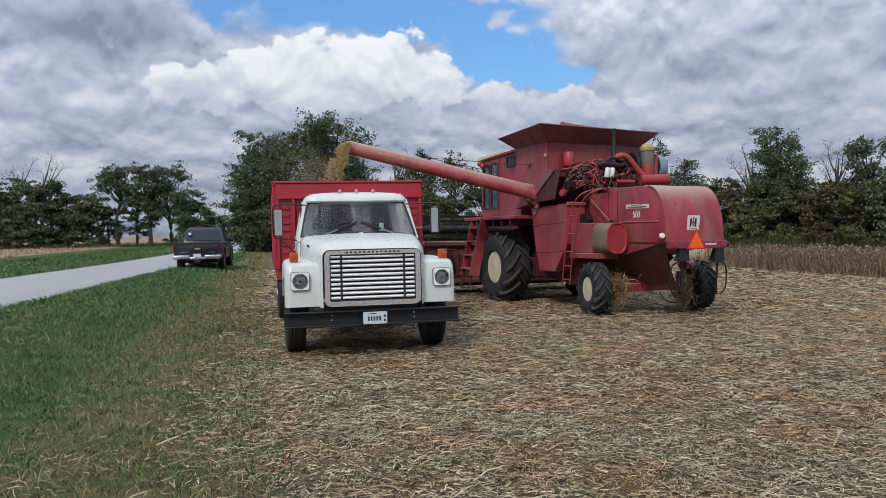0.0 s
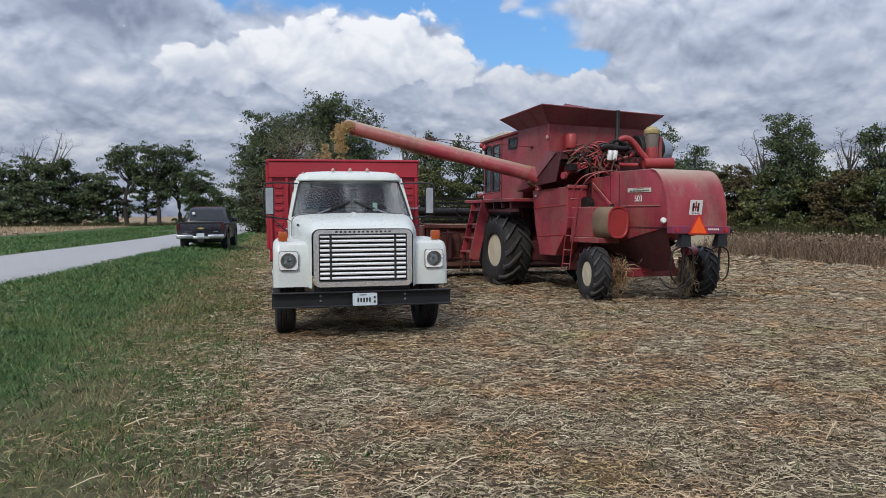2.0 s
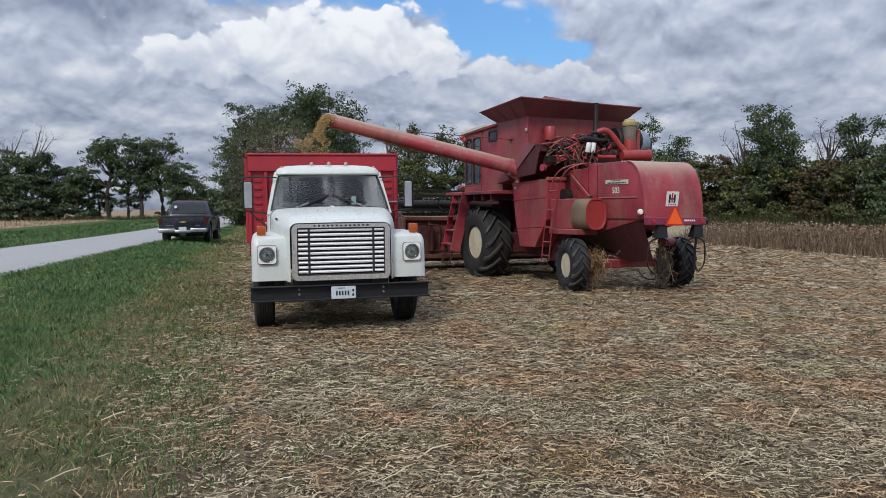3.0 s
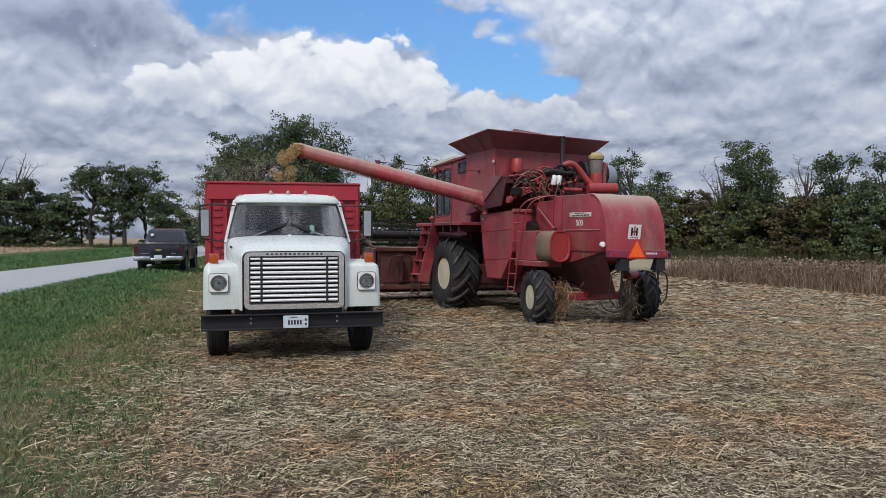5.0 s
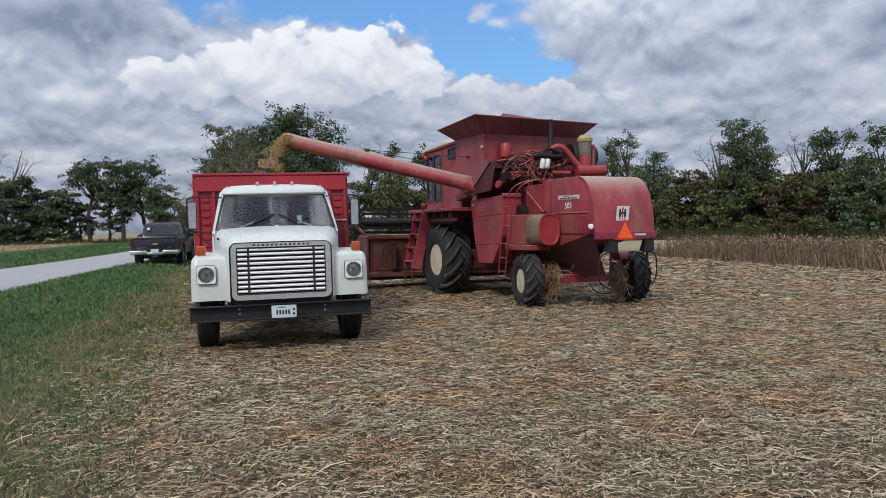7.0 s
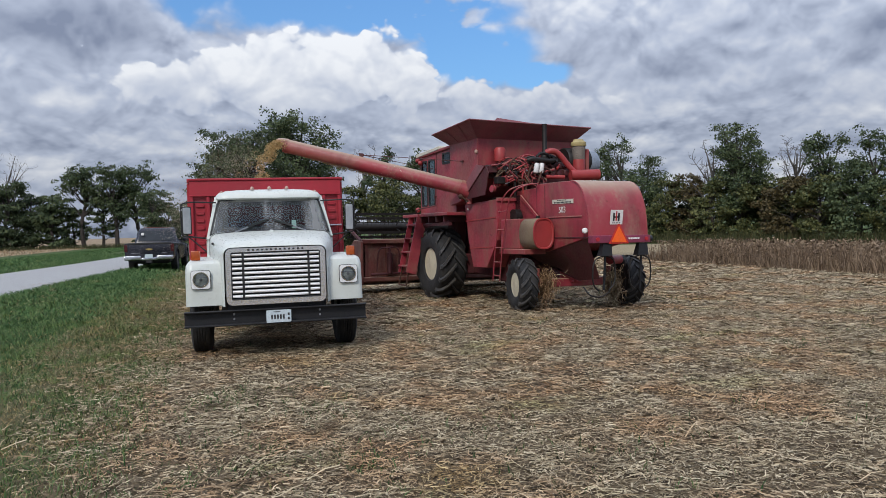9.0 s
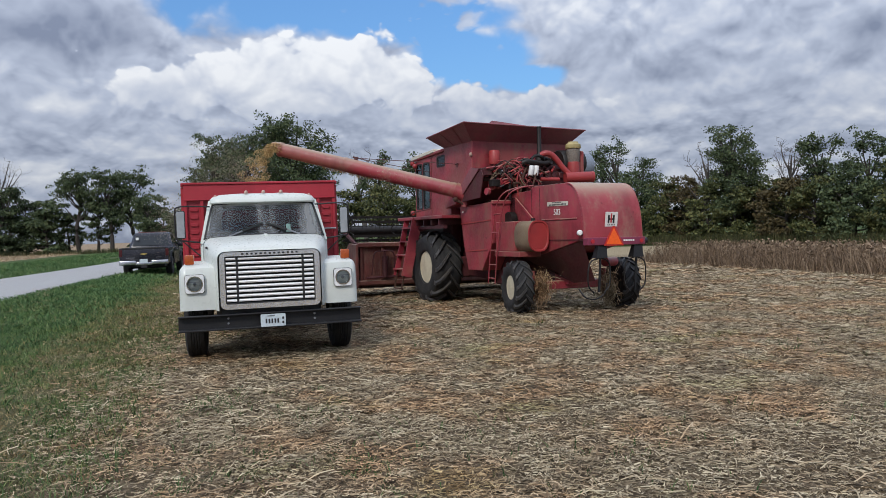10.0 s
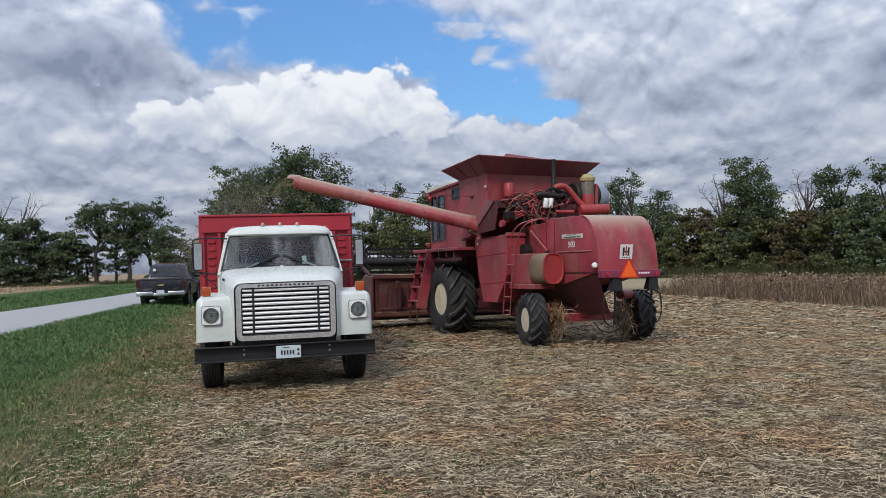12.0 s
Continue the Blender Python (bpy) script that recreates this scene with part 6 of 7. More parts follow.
# ---- the pickup parked on the verge, its tail towards the field's end ----
def build_pickup():
    PAINT = paint("charcoal_paint", (0.016, 0.016, 0.024), (0.022, 0.022, 0.030), 0.20, (0.07, 0.065, 0.062), 0.3, 2.0)
    PCHROME = plain("grey_bumper", (0.62, 0.62, 0.64), 0.25, 0.9, 0.3, 8, 0.05)
    t = empty("pickup_truck", pose(PICKUP[0], PICKUP[1], 0.10, 0, 0, PICKUP[2]), "dusty charcoal pickup truck parked on the grass verge", "pickup")
    # side outline from the tail (y = 0) forward; arches at y 1.25 and 4.95
    def arch(c):
        return [(c + 0.46 * math.cos(radians(a)), 0.56 + 0.46 * math.sin(radians(a))) for a in range(180, -1, -20)]
    low = [(0.0, 0.56)] + arch(1.25) + [(1.8, 0.5), (4.4, 0.5)] + arch(4.85) + [(5.75, 0.56)]
    top = [(5.8, 0.75), (5.76, 1.02), (5.4, 1.12), (4.2, 1.2), (0.0, 1.22)]
    bm = BM()
    prism(bm, low + top, "x", -0.97, 0.97)
    es = [e for e in bm.edges if abs(e.verts[0].co.x) > 0.9 and abs(e.verts[1].co.x) > 0.9 and abs(e.verts[0].co.x - e.verts[1].co.x) < 0.1]
    bmesh.ops.bevel(bm, geom=es, offset=0.04, segments=3, profile=0.5, affect="EDGES")
    part("body", bm, PAINT, t, smooth=True)
    for s in (-1, 1):
        for c in (1.25, 4.85):
            bm = BM()
            o = [(c + 0.53 * math.cos(radians(a)), 0.56 + 0.53 * math.sin(radians(a))) for a in range(-8, 189, 14)]
            i = [(c + 0.45 * math.cos(radians(a)), 0.56 + 0.45 * math.sin(radians(a))) for a in range(188, -9, -14)]
            prism(bm, o + i, "x", min(s * 0.95, s * 1.005), max(s * 0.95, s * 1.005), 0.01, 1)
            part("flare", bm, PAINT, t, smooth=True)
    # cab glasshouse
    bm = BM()
    def plan(x, y0, y1, z, r):
        return [(px, py, z) for px, py in rounded(-x, x, y0, y1, r, 4)]
    loft(bm, [plan(0.93, 1.98, 4.35, 1.2, 0.1), plan(0.90, 2.02, 4.2, 1.28, 0.1), plan(0.76, 2.22, 3.65, 1.78, 0.14), plan(0.70, 2.32, 3.5, 1.86, 0.16), plan(0.5, 2.5, 3.3, 1.885, 0.15)])
    part("cab", bm, PAINT, t, smooth=True)
    bm = BM()
    loft(bm, [[(-0.76, 2.000, 1.30), (0.76, 2.000, 1.30), (0.76, 2.02, 1.30), (-0.76, 2.02, 1.30)], [(-0.66, 2.185, 1.74), (0.66, 2.185, 1.74), (0.66, 2.22, 1.74), (-0.66, 2.22, 1.74)]])
    part("rear_window", bm, GLASS_PICKUP, t, "dark glossy rear window")
    for s in (-1, 1):
        bm = BM()
        x0, x1 = s * 0.905, s * 0.775
        loft(bm, [[(x0, 2.2, 1.30), (x0, 3.95, 1.30), (x0 - s * 0.02, 3.95, 1.30), (x0 - s * 0.02, 2.2, 1.30)], [(x1, 2.38, 1.74), (x1, 3.5, 1.74), (x1 - s * 0.02, 3.5, 1.74), (x1 - s * 0.02, 2.38, 1.74)]])
        part("side_window", bm, GLASS_PICKUP, t)
        bm = BM()
        box(bm, min(s * 0.93, s * 1.18), max(s * 0.93, s * 1.18), 3.62, 3.74, 1.22, 1.42, 0.04, 3)
        part("mirror", bm, PAINT, t, smooth=True)
        bm = BM()
        box(bm, min(s * 0.85, s * 0.985), max(s * 0.85, s * 0.985), -0.015, 0.06, 0.86, 1.17, 0.02, 2)
        part("tail_light", bm, plain("tail_lens", (0.06, 0.008, 0.009), 0.2), t, "dark red tail lamp")
    bm = BM()
    box(bm, -0.60, 0.60, 2.42, 2.5, 1.875, 1.90, 0.01, 1)
    part("third_brake_light", bm, plain("brake_lens", (0.16, 0.04, 0.03), 0.3), t)
    bm = BM()
    box(bm, -0.62, -0.50, 1.985, 1.998, 1.55, 1.66)
    part("sticker", bm, DECAL_WHITE, t)
    bm = BM()
    box(bm, -0.83, 0.83, -0.02, 0.02, 0.74, 1.20, 0.02, 2)
    gate = part("tailgate", bm, PAINT, t, smooth=True)
    bm = BM()
    box(bm, -0.83, 0.83, -0.045, 0.03, 1.17, 1.235, 0.012, 2)
    part("tailgate_cap", bm, DARK_TRIM, gate)
    bm = BM()
    prism(bm, [(-0.13, 0.985), (-0.05, 0.985), (-0.05, 1.0), (0.05, 1.0), (0.05, 0.985), (0.13, 0.985), (0.13, 0.94), (0.05, 0.94), (0.05, 0.92), (-0.05, 0.92), (-0.05, 0.94), (-0.13, 0.94)], "y", -0.032, -0.02)
    part("badge", bm, plain("gold_badge", (0.50, 0.36, 0.12), 0.35, 0.5), gate, "plain gold badge")
    bm = BM()
    for k in range(5):
        box(bm, -0.70 + 0.07 * k, -0.655 + 0.07 * k, -0.026, -0.02, 0.80, 0.825)
        box(bm, 0.50 + 0.04 * k, 0.528 + 0.04 * k, -0.026, -0.02, 0.80, 0.825)
    part("badge_marks", bm, STEEL, gate)
    bm = BM()
    box(bm, -0.97, -0.30, -0.20, 0.02, 0.52, 0.70, 0.035, 3)
    box(bm, 0.30, 0.97, -0.20, 0.02, 0.52, 0.70, 0.035, 3)
    box(bm, -0.32, 0.32, -0.16, 0.02, 0.50, 0.62, 0.02, 2)
    bump_ob = part("rear_bumper", bm, PCHROME, t, "dull chrome step bumper", smooth=True)
    bm = BM()
    prism(bm, rounded(-0.155, 0.155, 0.60, 0.755, 0.01, 2), "y", -0.18, -0.172)
    part("license_plate", bm, PLATE, bump_ob)
    bm = BM()
    box(bm, -0.8, 0.8, 0.1, 5.6, 0.42, 0.58)
    rod(bm, (-0.8, 1.25, 0.38), (0.8, 1.25, 0.38), 0.06, 8)
    box(bm, -0.12, 0.12, -0.18, 0.3, 0.40, 0.50)
    part("underbody", bm, DARK_TRIM, t)
    for x, y, s in ((-0.86, 1.25, -1), (0.86, 1.25, 1), (-0.86, 4.85, -1), (0.86, 4.85, 1)):
        wheel("wheel", t, pose(x, y, 0.4), 0.4, 0.28, 0.22, STEEL, side=s, ribbed=True, dish=0.03, bolts=6)
    return t


GLASS_PICKUP = plain("dark_window", (0.02, 0.024, 0.028), 0.06, 0.0, 0.2, 5, 0.0)
PICKUP = (-4.17, 24.3, -2.4)
build_pickup()

# ---- trees and undergrowth ----
LEAF_DARK = islands("dark_leaves", [(0.0, (0.024, 0.038, 0.019)), (0.45, (0.056, 0.080, 0.036)), (0.8, (0.100, 0.128, 0.055)), (1.0, (0.16, 0.17, 0.08))], 0.6, vary_scale=0.25)
LEAF_OLIVE = islands("olive_leaves", [(0.0, (0.022, 0.030, 0.012)), (0.4, (0.060, 0.074, 0.026)), (0.75, (0.125, 0.128, 0.044)), (1.0, (0.21, 0.185, 0.075))], 0.6, vary_scale=0.35)
LEAF_RUST = islands("dry_leaves", [(0.0, (0.030, 0.024, 0.012)), (0.5, (0.075, 0.060, 0.026)), (1.0, (0.14, 0.105, 0.045))], 0.7, vary_scale=0.3)
BARK = plain("bark", (0.055, 0.045, 0.038), 0.9, 0.0, 0.5, 3, 0.5)
BARK_PALE = plain("pale_bark", (0.14, 0.125, 0.11), 0.9, 0.0, 0.4, 3, 0.5)


def leaf_cloud(rng, centres, spread, count, size):
    """Loose leaves round each centre: corners and faces of small bent quads."""
    c = np.repeat(np.asarray(centres), count, 0)
    n = len(c)
    p = c + rng.normal(0, 1, (n, 3)) * np.asarray(spread)
    a = rng.normal(0, 1, (n, 3))
    a /= np.linalg.norm(a, axis=1, keepdims=True)
    b = rng.normal(0, 1, (n, 3))
    b -= (b * a).sum(1, keepdims=True) * a
    b /= np.linalg.norm(b, axis=1, keepdims=True)
    s = size * rng.uniform(0.6, 1.5, (n, 1))
    a, b = a * s, b * s * 0.6
    v = np.stack([p - a, p + b, p + a, p - b], 1).reshape(-1, 3)
    return v, np.arange(4 * n).reshape(-1, 4)


def tree(name, x, y, h, r, seed, leaf=None, bark=None, low=0.3, lobes=16, leaves=26, size=0.2, label="", group="", lean=0.0):
    """A tapered trunk with limbs and a broken crown; leaf None: bare twigs."""
    rng = np.random.default_rng(seed)
    t = empty(name, pose(x, y, -0.05, 0, 0, float(rng.uniform(0, 360))), label, "tree", group)
    bm = BM()
    top = Vector((lean * h, 0, h * 0.8))
    girth = 0.022 * h + 0.03
    stem = [Vector((0, 0, 0)), Vector((0.02 * h * rng.normal(), 0.02 * h * rng.normal(), h * 0.3)), Vector((lean * h * 0.6 + 0.03 * h * rng.normal(), 0.03 * h * rng.normal(), h * 0.58)), top]
    stem = curve_pts(stem, 4)
    tube(bm, stem, [girth * (1.15 - 1.0 * i / len(stem)) for i in range(len(stem))], 6)
    ends = []
    for k in range(lobes):
        f = low + (1 - low) * (k + rng.uniform(0, 1)) / lobes
        a = rng.uniform(0, 2 * math.pi)
        env = r * (1.0 - 0.75 * abs((f - (low + 0.4 * (1 - low))) / (1 - low * 0.6)) ** 1.5)
        d = env * rng.uniform(0.35, 1.0)
        e = Vector((math.cos(a) * d + lean * h * f, math.sin(a) * d, h * (f * 0.94 + 0.03 * rng.normal())))
        g = stem[min(len(stem) - 1, int(len(stem) * max(0.12, f * 0.72)))]
        m = g.lerp(e, 0.5) + Vector((rng.normal() * 0.1, rng.normal() * 0.1, -0.03 * h * rng.uniform(0, 1)))
        ln = curve_pts([g, m, e], 3)
        tube(bm, ln, [max(0.012, girth * 0.42 * (1.0 - 0.85 * i / (len(ln) - 1))) for i in range(len(ln))], 4)
        ends.append(e)
        if leaf is None:
            for _ in range(9):
                s = ln[int(rng.integers(2, len(ln)))]
                w = s + Vector((rng.normal(), rng.normal(), abs(rng.normal()) * 0.9 + 0.2)) * r * 0.26
                q = s.lerp(w, 0.5) + Vector((rng.normal(), rng.normal(), rng.normal())) * 0.08
                tube(bm, [s, q, w], [0.022, 0.014, 0.006], 3)
                for _ in range(3):
                    w2 = q.lerp(w, rng.uniform(0, 1))
                    tube(bm, [w2, w2 + Vector((rng.normal(), rng.normal(), abs(rng.normal()))) * r * 0.12], [0.012, 0.005], 3)
    part("trunk", bm, bark or BARK, t)
    if leaf is not None:
        cen = []
        for e in ends:
            k = int(rng.integers(7, 13))
            q = rng.normal(0, 1, (k, 3)) * np.array([r * 0.21, r * 0.21, h * 0.035]) + np.array(e)
            cen.append(q)
        cen = np.concatenate(cen)
        v, f = leaf_cloud(rng, cen, (r * 0.08 + 0.06, r * 0.08 + 0.06, h * 0.009 + 0.04), leaves, size)
        v[:, 2] = np.maximum(v[:, 2], 0.05)
        ob = new("crown", big_mesh("crown", v, f, leaf))
        ob.parent = t
    return t


def build_trees():
    # row past the road on the far left
    n = 0
    GL = "trees beyond the road"
    for x, y, h, r in ((-58, 124, 11.5, 5.0), (-53, 121, 12.2, 4.6), (-48.6, 122, 12.6, 4.6), (-42.8, 119, 10.4, 3.9), (-38.5, 120, 10.8, 4.2), (-33.5, 115, 11.0, 3.6), (-30.9, 118, 9.4, 3.4), (-27.3, 114, 7.7, 2.8), (-36, 112, 7.0, 4.0), (-44, 113, 7.5, 4.2), (-52, 114, 7.5, 4.5)):
        tree("tree", x, y, h, r, 10 + n, LEAF_DARK, low=0.08, lobes=26, leaves=26, size=0.18, label="dense dark green tree in a field hedgerow", group=GL)
        n += 1
    for x, y, h, r in ((-39.7, 125, 15.0, 2.8), (-35.0, 124, 15.4, 3.0), (-46, 127, 13.5, 2.4)):
        tree("tree", x, y, h, r, 30 + n, None, BARK_PALE, low=0.45, lobes=16, label="bare leafless tree standing above the hedgerow", group=GL)
        n += 1
    for x, y, h, r, lo, lb in ((-23.0, 113.6, 12.9, 2.7, 0.55, 20), (-18.3, 112.5, 12.2, 3.0, 0.4, 24), (-15.5, 114.9, 13.0, 3.1, 0.42, 26), (-12.6, 108.5, 8.6, 2.6, 0.35, 16), (-10.6, 108, 6.6, 2.2, 0.3, 12), (-20.6, 115, 8.5, 2.4, 0.25, 14), (-24.8, 116, 6.5, 2.0, 0.12, 14)):
        tree("tree", x, y, h, r, 50 + n, LEAF_DARK, low=lo, lobes=lb, leaves=32, size=0.14, label="open dark green tree with bare lower trunk", group=GL)
        n += 1
    for x, y, h, r in ((-13.6, 198, 5.6, 3.2), (-17.6, 182, 5.2, 3.0), (-22, 190, 6, 4), (-12.5, 225, 7.0, 4.0), (-3.0, 290, 8, 5), (4.0, 280, 8, 5)):
        tree("tree", x, y, h, r, 70 + n, LEAF_DARK, low=0.05, lobes=14, leaves=18, size=0.4, label="distant low tree by the road's bend", group="distant trees")
        n += 1
    # big trees by the roadside behind the truck
    GB = "trees behind the truck"
    for x, y, h, r, lo, lb in ((4.3, 57.5, 11.9, 3.3, 0.42, 44), (0.9, 60.5, 10.9, 3.0, 0.18, 44), (-1.9, 62.5, 10.3, 2.9, 0.12, 50), (-2.6, 61, 6.4, 2.1, 0.02, 34), (1.4, 64, 7.5, 3.0, 0.04, 30), (6.2, 61, 5.2, 2.0, 0.2, 14), (-0.6, 66, 5.2, 2.0, 0.02, 24)):
        tree("tree", x, y, h, r, 90 + n, LEAF_DARK, low=lo, lobes=lb, leaves=46, size=0.095, label="tall spreading dark green tree beside the road", group=GB)
        n += 1
    for x, y, h, r, lo, m in ((14.4, 71, 10.0, 2.2, 0.3, LEAF_DARK), (17.8, 68, 9.8, 2.8, 0.25, LEAF_DARK), (10.5, 67.7, 6.3, 2.4, 0.05, LEAF_OLIVE), (13.8, 63.5, 6.9, 2.7, 0.05, LEAF_OLIVE), (20.6, 67.5, 8.0, 2.7, 0.1, LEAF_DARK), (8.0, 70, 5.2, 2.4, 0.04, LEAF_DARK),
                           (16.8, 64, 4.8, 2.4, 0.03, LEAF_OLIVE), (22.5, 64, 7.0, 2.6, 0.1, LEAF_DARK), (24.6, 60.5, 7.2, 2.7, 0.1, LEAF_OLIVE), (27.9, 55.5, 7.0, 2.6, 0.1, LEAF_DARK)):
        tree("tree", x, y, h, r, 110 + n, m, low=lo, lobes=22, leaves=32, size=0.11, label="green hedgerow tree at the field's far end", group=GB)
        n += 1
    tree("tree", 14.3, 79, 11.8, 1.8, 140, None, BARK_PALE, low=0.4, lobes=14, label="thin bare tree at the field's far end", group=GB)
    # hedgerow on the right
    GR = "trees along the field's edge"
    for x, y, h, r, lo, m, lb in ((30.3, 48.9, 9.0, 1.8, 0.35, LEAF_DARK, 20), (31.2, 46.0, 7.0, 2.0, 0.15, LEAF_DARK, 22), (34.1, 37.7, 8.4, 1.75, 0.3, LEAF_DARK, 34), (34.9, 38.6, 7.6, 1.6, 0.3, LEAF_DARK, 26), (37.6, 33.2, 7.4, 1.4, 0.3, LEAF_DARK, 22), (38.8, 30.5, 6.8, 1.7, 0.2, LEAF_DARK, 22), (39.6, 27.8, 6.2, 1.8, 0.1, LEAF_DARK, 20), (40.5, 24.5, 6.6, 2.0, 0.1, LEAF_DARK, 20), (41, 20, 7, 2.2, 0.1, LEAF_DARK, 18)):
        tree("tree", x, y, h, r, 150 + n, m, low=lo, lobes=lb, leaves=34, size=0.075, label="tall leafy tree in the hedgerow along the field", group=GR)
        n += 1
    for x, y, h, r in ((38.1, 36.8, 7.7, 1.8), (33.0, 40.0, 7.6, 1.3), (30.0, 50.5, 9.0, 1.4)):
        tree("tree", x, y, h, r, 170 + n, None, BARK_PALE, low=0.4, lobes=16, label="sparse nearly bare tree in the hedgerow", group=GR)
        n += 1
    k = 0
    for x, y, h, r in ((30.4, 44.7, 5.2, 1.9), (31.2, 42.4, 4.9, 1.6), (32.3, 41.2, 5.1, 1.6), (32.2, 38.6, 4.2, 1.5), (33.2, 36.9, 4.0, 1.4), (34.3, 35.5, 4.1, 1.6), (34.6, 33.4, 4.4, 1.6), (35.1, 31.3, 4.0, 1.5), (36.0, 29.0, 4.7, 1.7), (37.0, 26.5, 4.6, 1.8), (38.0, 23.5, 4.6, 2.0), (28.6, 50, 4.6, 2.0), (26.0, 56, 4.4, 2.2), (36.3, 35.5, 4.6, 1.8), (37.2, 32, 4.5, 1.8), (35.8, 38.5, 4.4, 1.7), (33.4, 43.0, 4.3, 1.8), (38.8, 20.5, 4.6, 2.2)):
        k += 1
        tree("bush", x, y, h, r, 200 + k, (LEAF_OLIVE, LEAF_DARK, LEAF_OLIVE, LEAF_RUST)[k % 4] if k % 5 else LEAF_OLIVE, low=0.02, lobes=22, leaves=30, size=0.09, label="thick olive green bush at the foot of the hedgerow", group=GR)
    # rank grass at the foot of the hedgerow
    rng = np.random.default_rng(9)
    m = 14000
    t = rng.uniform(0, 1, m)
    foot = np.array([(38.5, 16.0), (33.0, 33.5), (29.5, 42.5), (22.0, 57.5), (8.0, 62.0), (5.0, 56.0)])
    i = np.minimum((t * 5).astype(int), 4)
    f = (t * 5 - i)[:, None]
    p = foot[i] * (1 - f) + foot[i + 1] * f + rng.normal(0, 0.8, (m, 2))
    v, fa = blades(rng, p, 0.35, 0.95, 0.02, 0.3)
    tagged(new("rank_grass", big_mesh("rank_grass", v, fa, GRASS_RANK)), "dark rank grass and weeds below the hedgerow", "grass", kind="stuff")
    m = 9000
    p = tufts(rng, np.stack([rng.uniform(-62, -9, m // 6), rng.uniform(107, 116, m // 6)], -1), 6, 0.35)
    v, fa = blades(rng, p, 0.15, 0.75, 0.05, 0.8)
    tagged(new("rank_grass", big_mesh("rank_grass", v, fa, GRASS_RANK)), "dark weeds below the trees beyond the road", "grass", kind="stuff")


# ---- grass, straw, standing beans ----
def blades(rng, p, lo, hi, w, bend):
    """Upright tapering blades on the ground points p, each of two faces."""
    n = len(p)
    h = rng.uniform(lo, hi, n)
    a = rng.uniform(0, 2 * np.pi, n)
    side = np.stack([np.cos(a), np.sin(a), np.zeros(n)], -1) * (w * rng.uniform(0.6, 1.4, n) / 2)[:, None]
    b = rng.uniform(0, 2 * np.pi, n)
    k = (rng.uniform(0.2, 1.0, n) * bend)[:, None] * h[:, None]
    out = np.stack([np.cos(b), np.sin(b), np.zeros(n)], -1) * k
    base = np.stack([p[:, 0], p[:, 1], lift(p[:, 0], p[:, 1]) - 0.01], -1)
    up = np.array([0, 0, 1.0])
    mid = base + out * 0.35 + up * (h * 0.6)[:, None]
    tip = base + out + up * h[:, None]
    v = np.stack([base - side, base + side, mid - side * 0.8, mid + side * 0.8, tip - side * 0.15, tip + side * 0.15], 1).reshape(-1, 3)
    i = np.arange(n)[:, None] * 6
    f = np.concatenate([i + np.array([0, 1, 3, 2]), i + np.array([2, 3, 5, 4])], 0)
    return v, f


def strands(rng, p, lo, hi, w, zmax, arch, flat=None, simple=False):
    """Straw lying about: thin ribbons of two bends on the ground points p."""
    n = len(p)
    ln = rng.uniform(lo, hi, n) * rng.uniform(0.5, 1.0, n)
    a = rng.uniform(0, 2 * np.pi, n) if flat is None else flat
    d = np.stack([np.cos(a), np.sin(a)], -1)
    ww = w * rng.uniform(0.5, 1.5, n)
    z0 = rng.uniform(0.0, 1.0, n) ** 1.6 * zmax
    tilt = rng.normal(0, 0.16, n)
    turn = rng.normal(0, 0.28, n)
    pts = []
    for s, bow in ((-0.5, 0.0), (0.05, 1.0), (0.5, 0.0)):
        aa = a + turn * s
        q = p + np.stack([np.cos(aa), np.sin(aa)], -1) * (ln * s)[:, None]
        z = lift(q[:, 0], q[:, 1]) + 0.004 + z0 + np.abs(tilt) * ln * (s + 0.5) * np.sign(tilt + 1e-6) * 0.6 + arch * ln * bow * rng.uniform(0.2, 1.0, n)
        pts.append(np.concatenate([q, np.maximum(z, lift(q[:, 0], q[:, 1]) + 0.002)[:, None]], 1))
    sd = np.stack([-d[:, 1], d[:, 0], rng.normal(0, 0.45, n)], -1)
    sd = sd / np.linalg.norm(sd, axis=1, keepdims=True) * (ww / 2)[:, None]
    v = np.stack([x for q in pts for x in (q - sd, q + sd)], 1).reshape(-1, 3)
    if simple:
        v = v.reshape(n, 6, 3)[:, (0, 1, 5, 4)].reshape(-1, 3)
        return v, np.arange(4 * n).reshape(-1, 4)
    i = np.arange(n)[:, None] * 6
    f = np.concatenate([i + np.array([2 * k, 2 * k + 1, 2 * k + 3, 2 * k + 2]) for k in range(2)], 0)
    return v, f


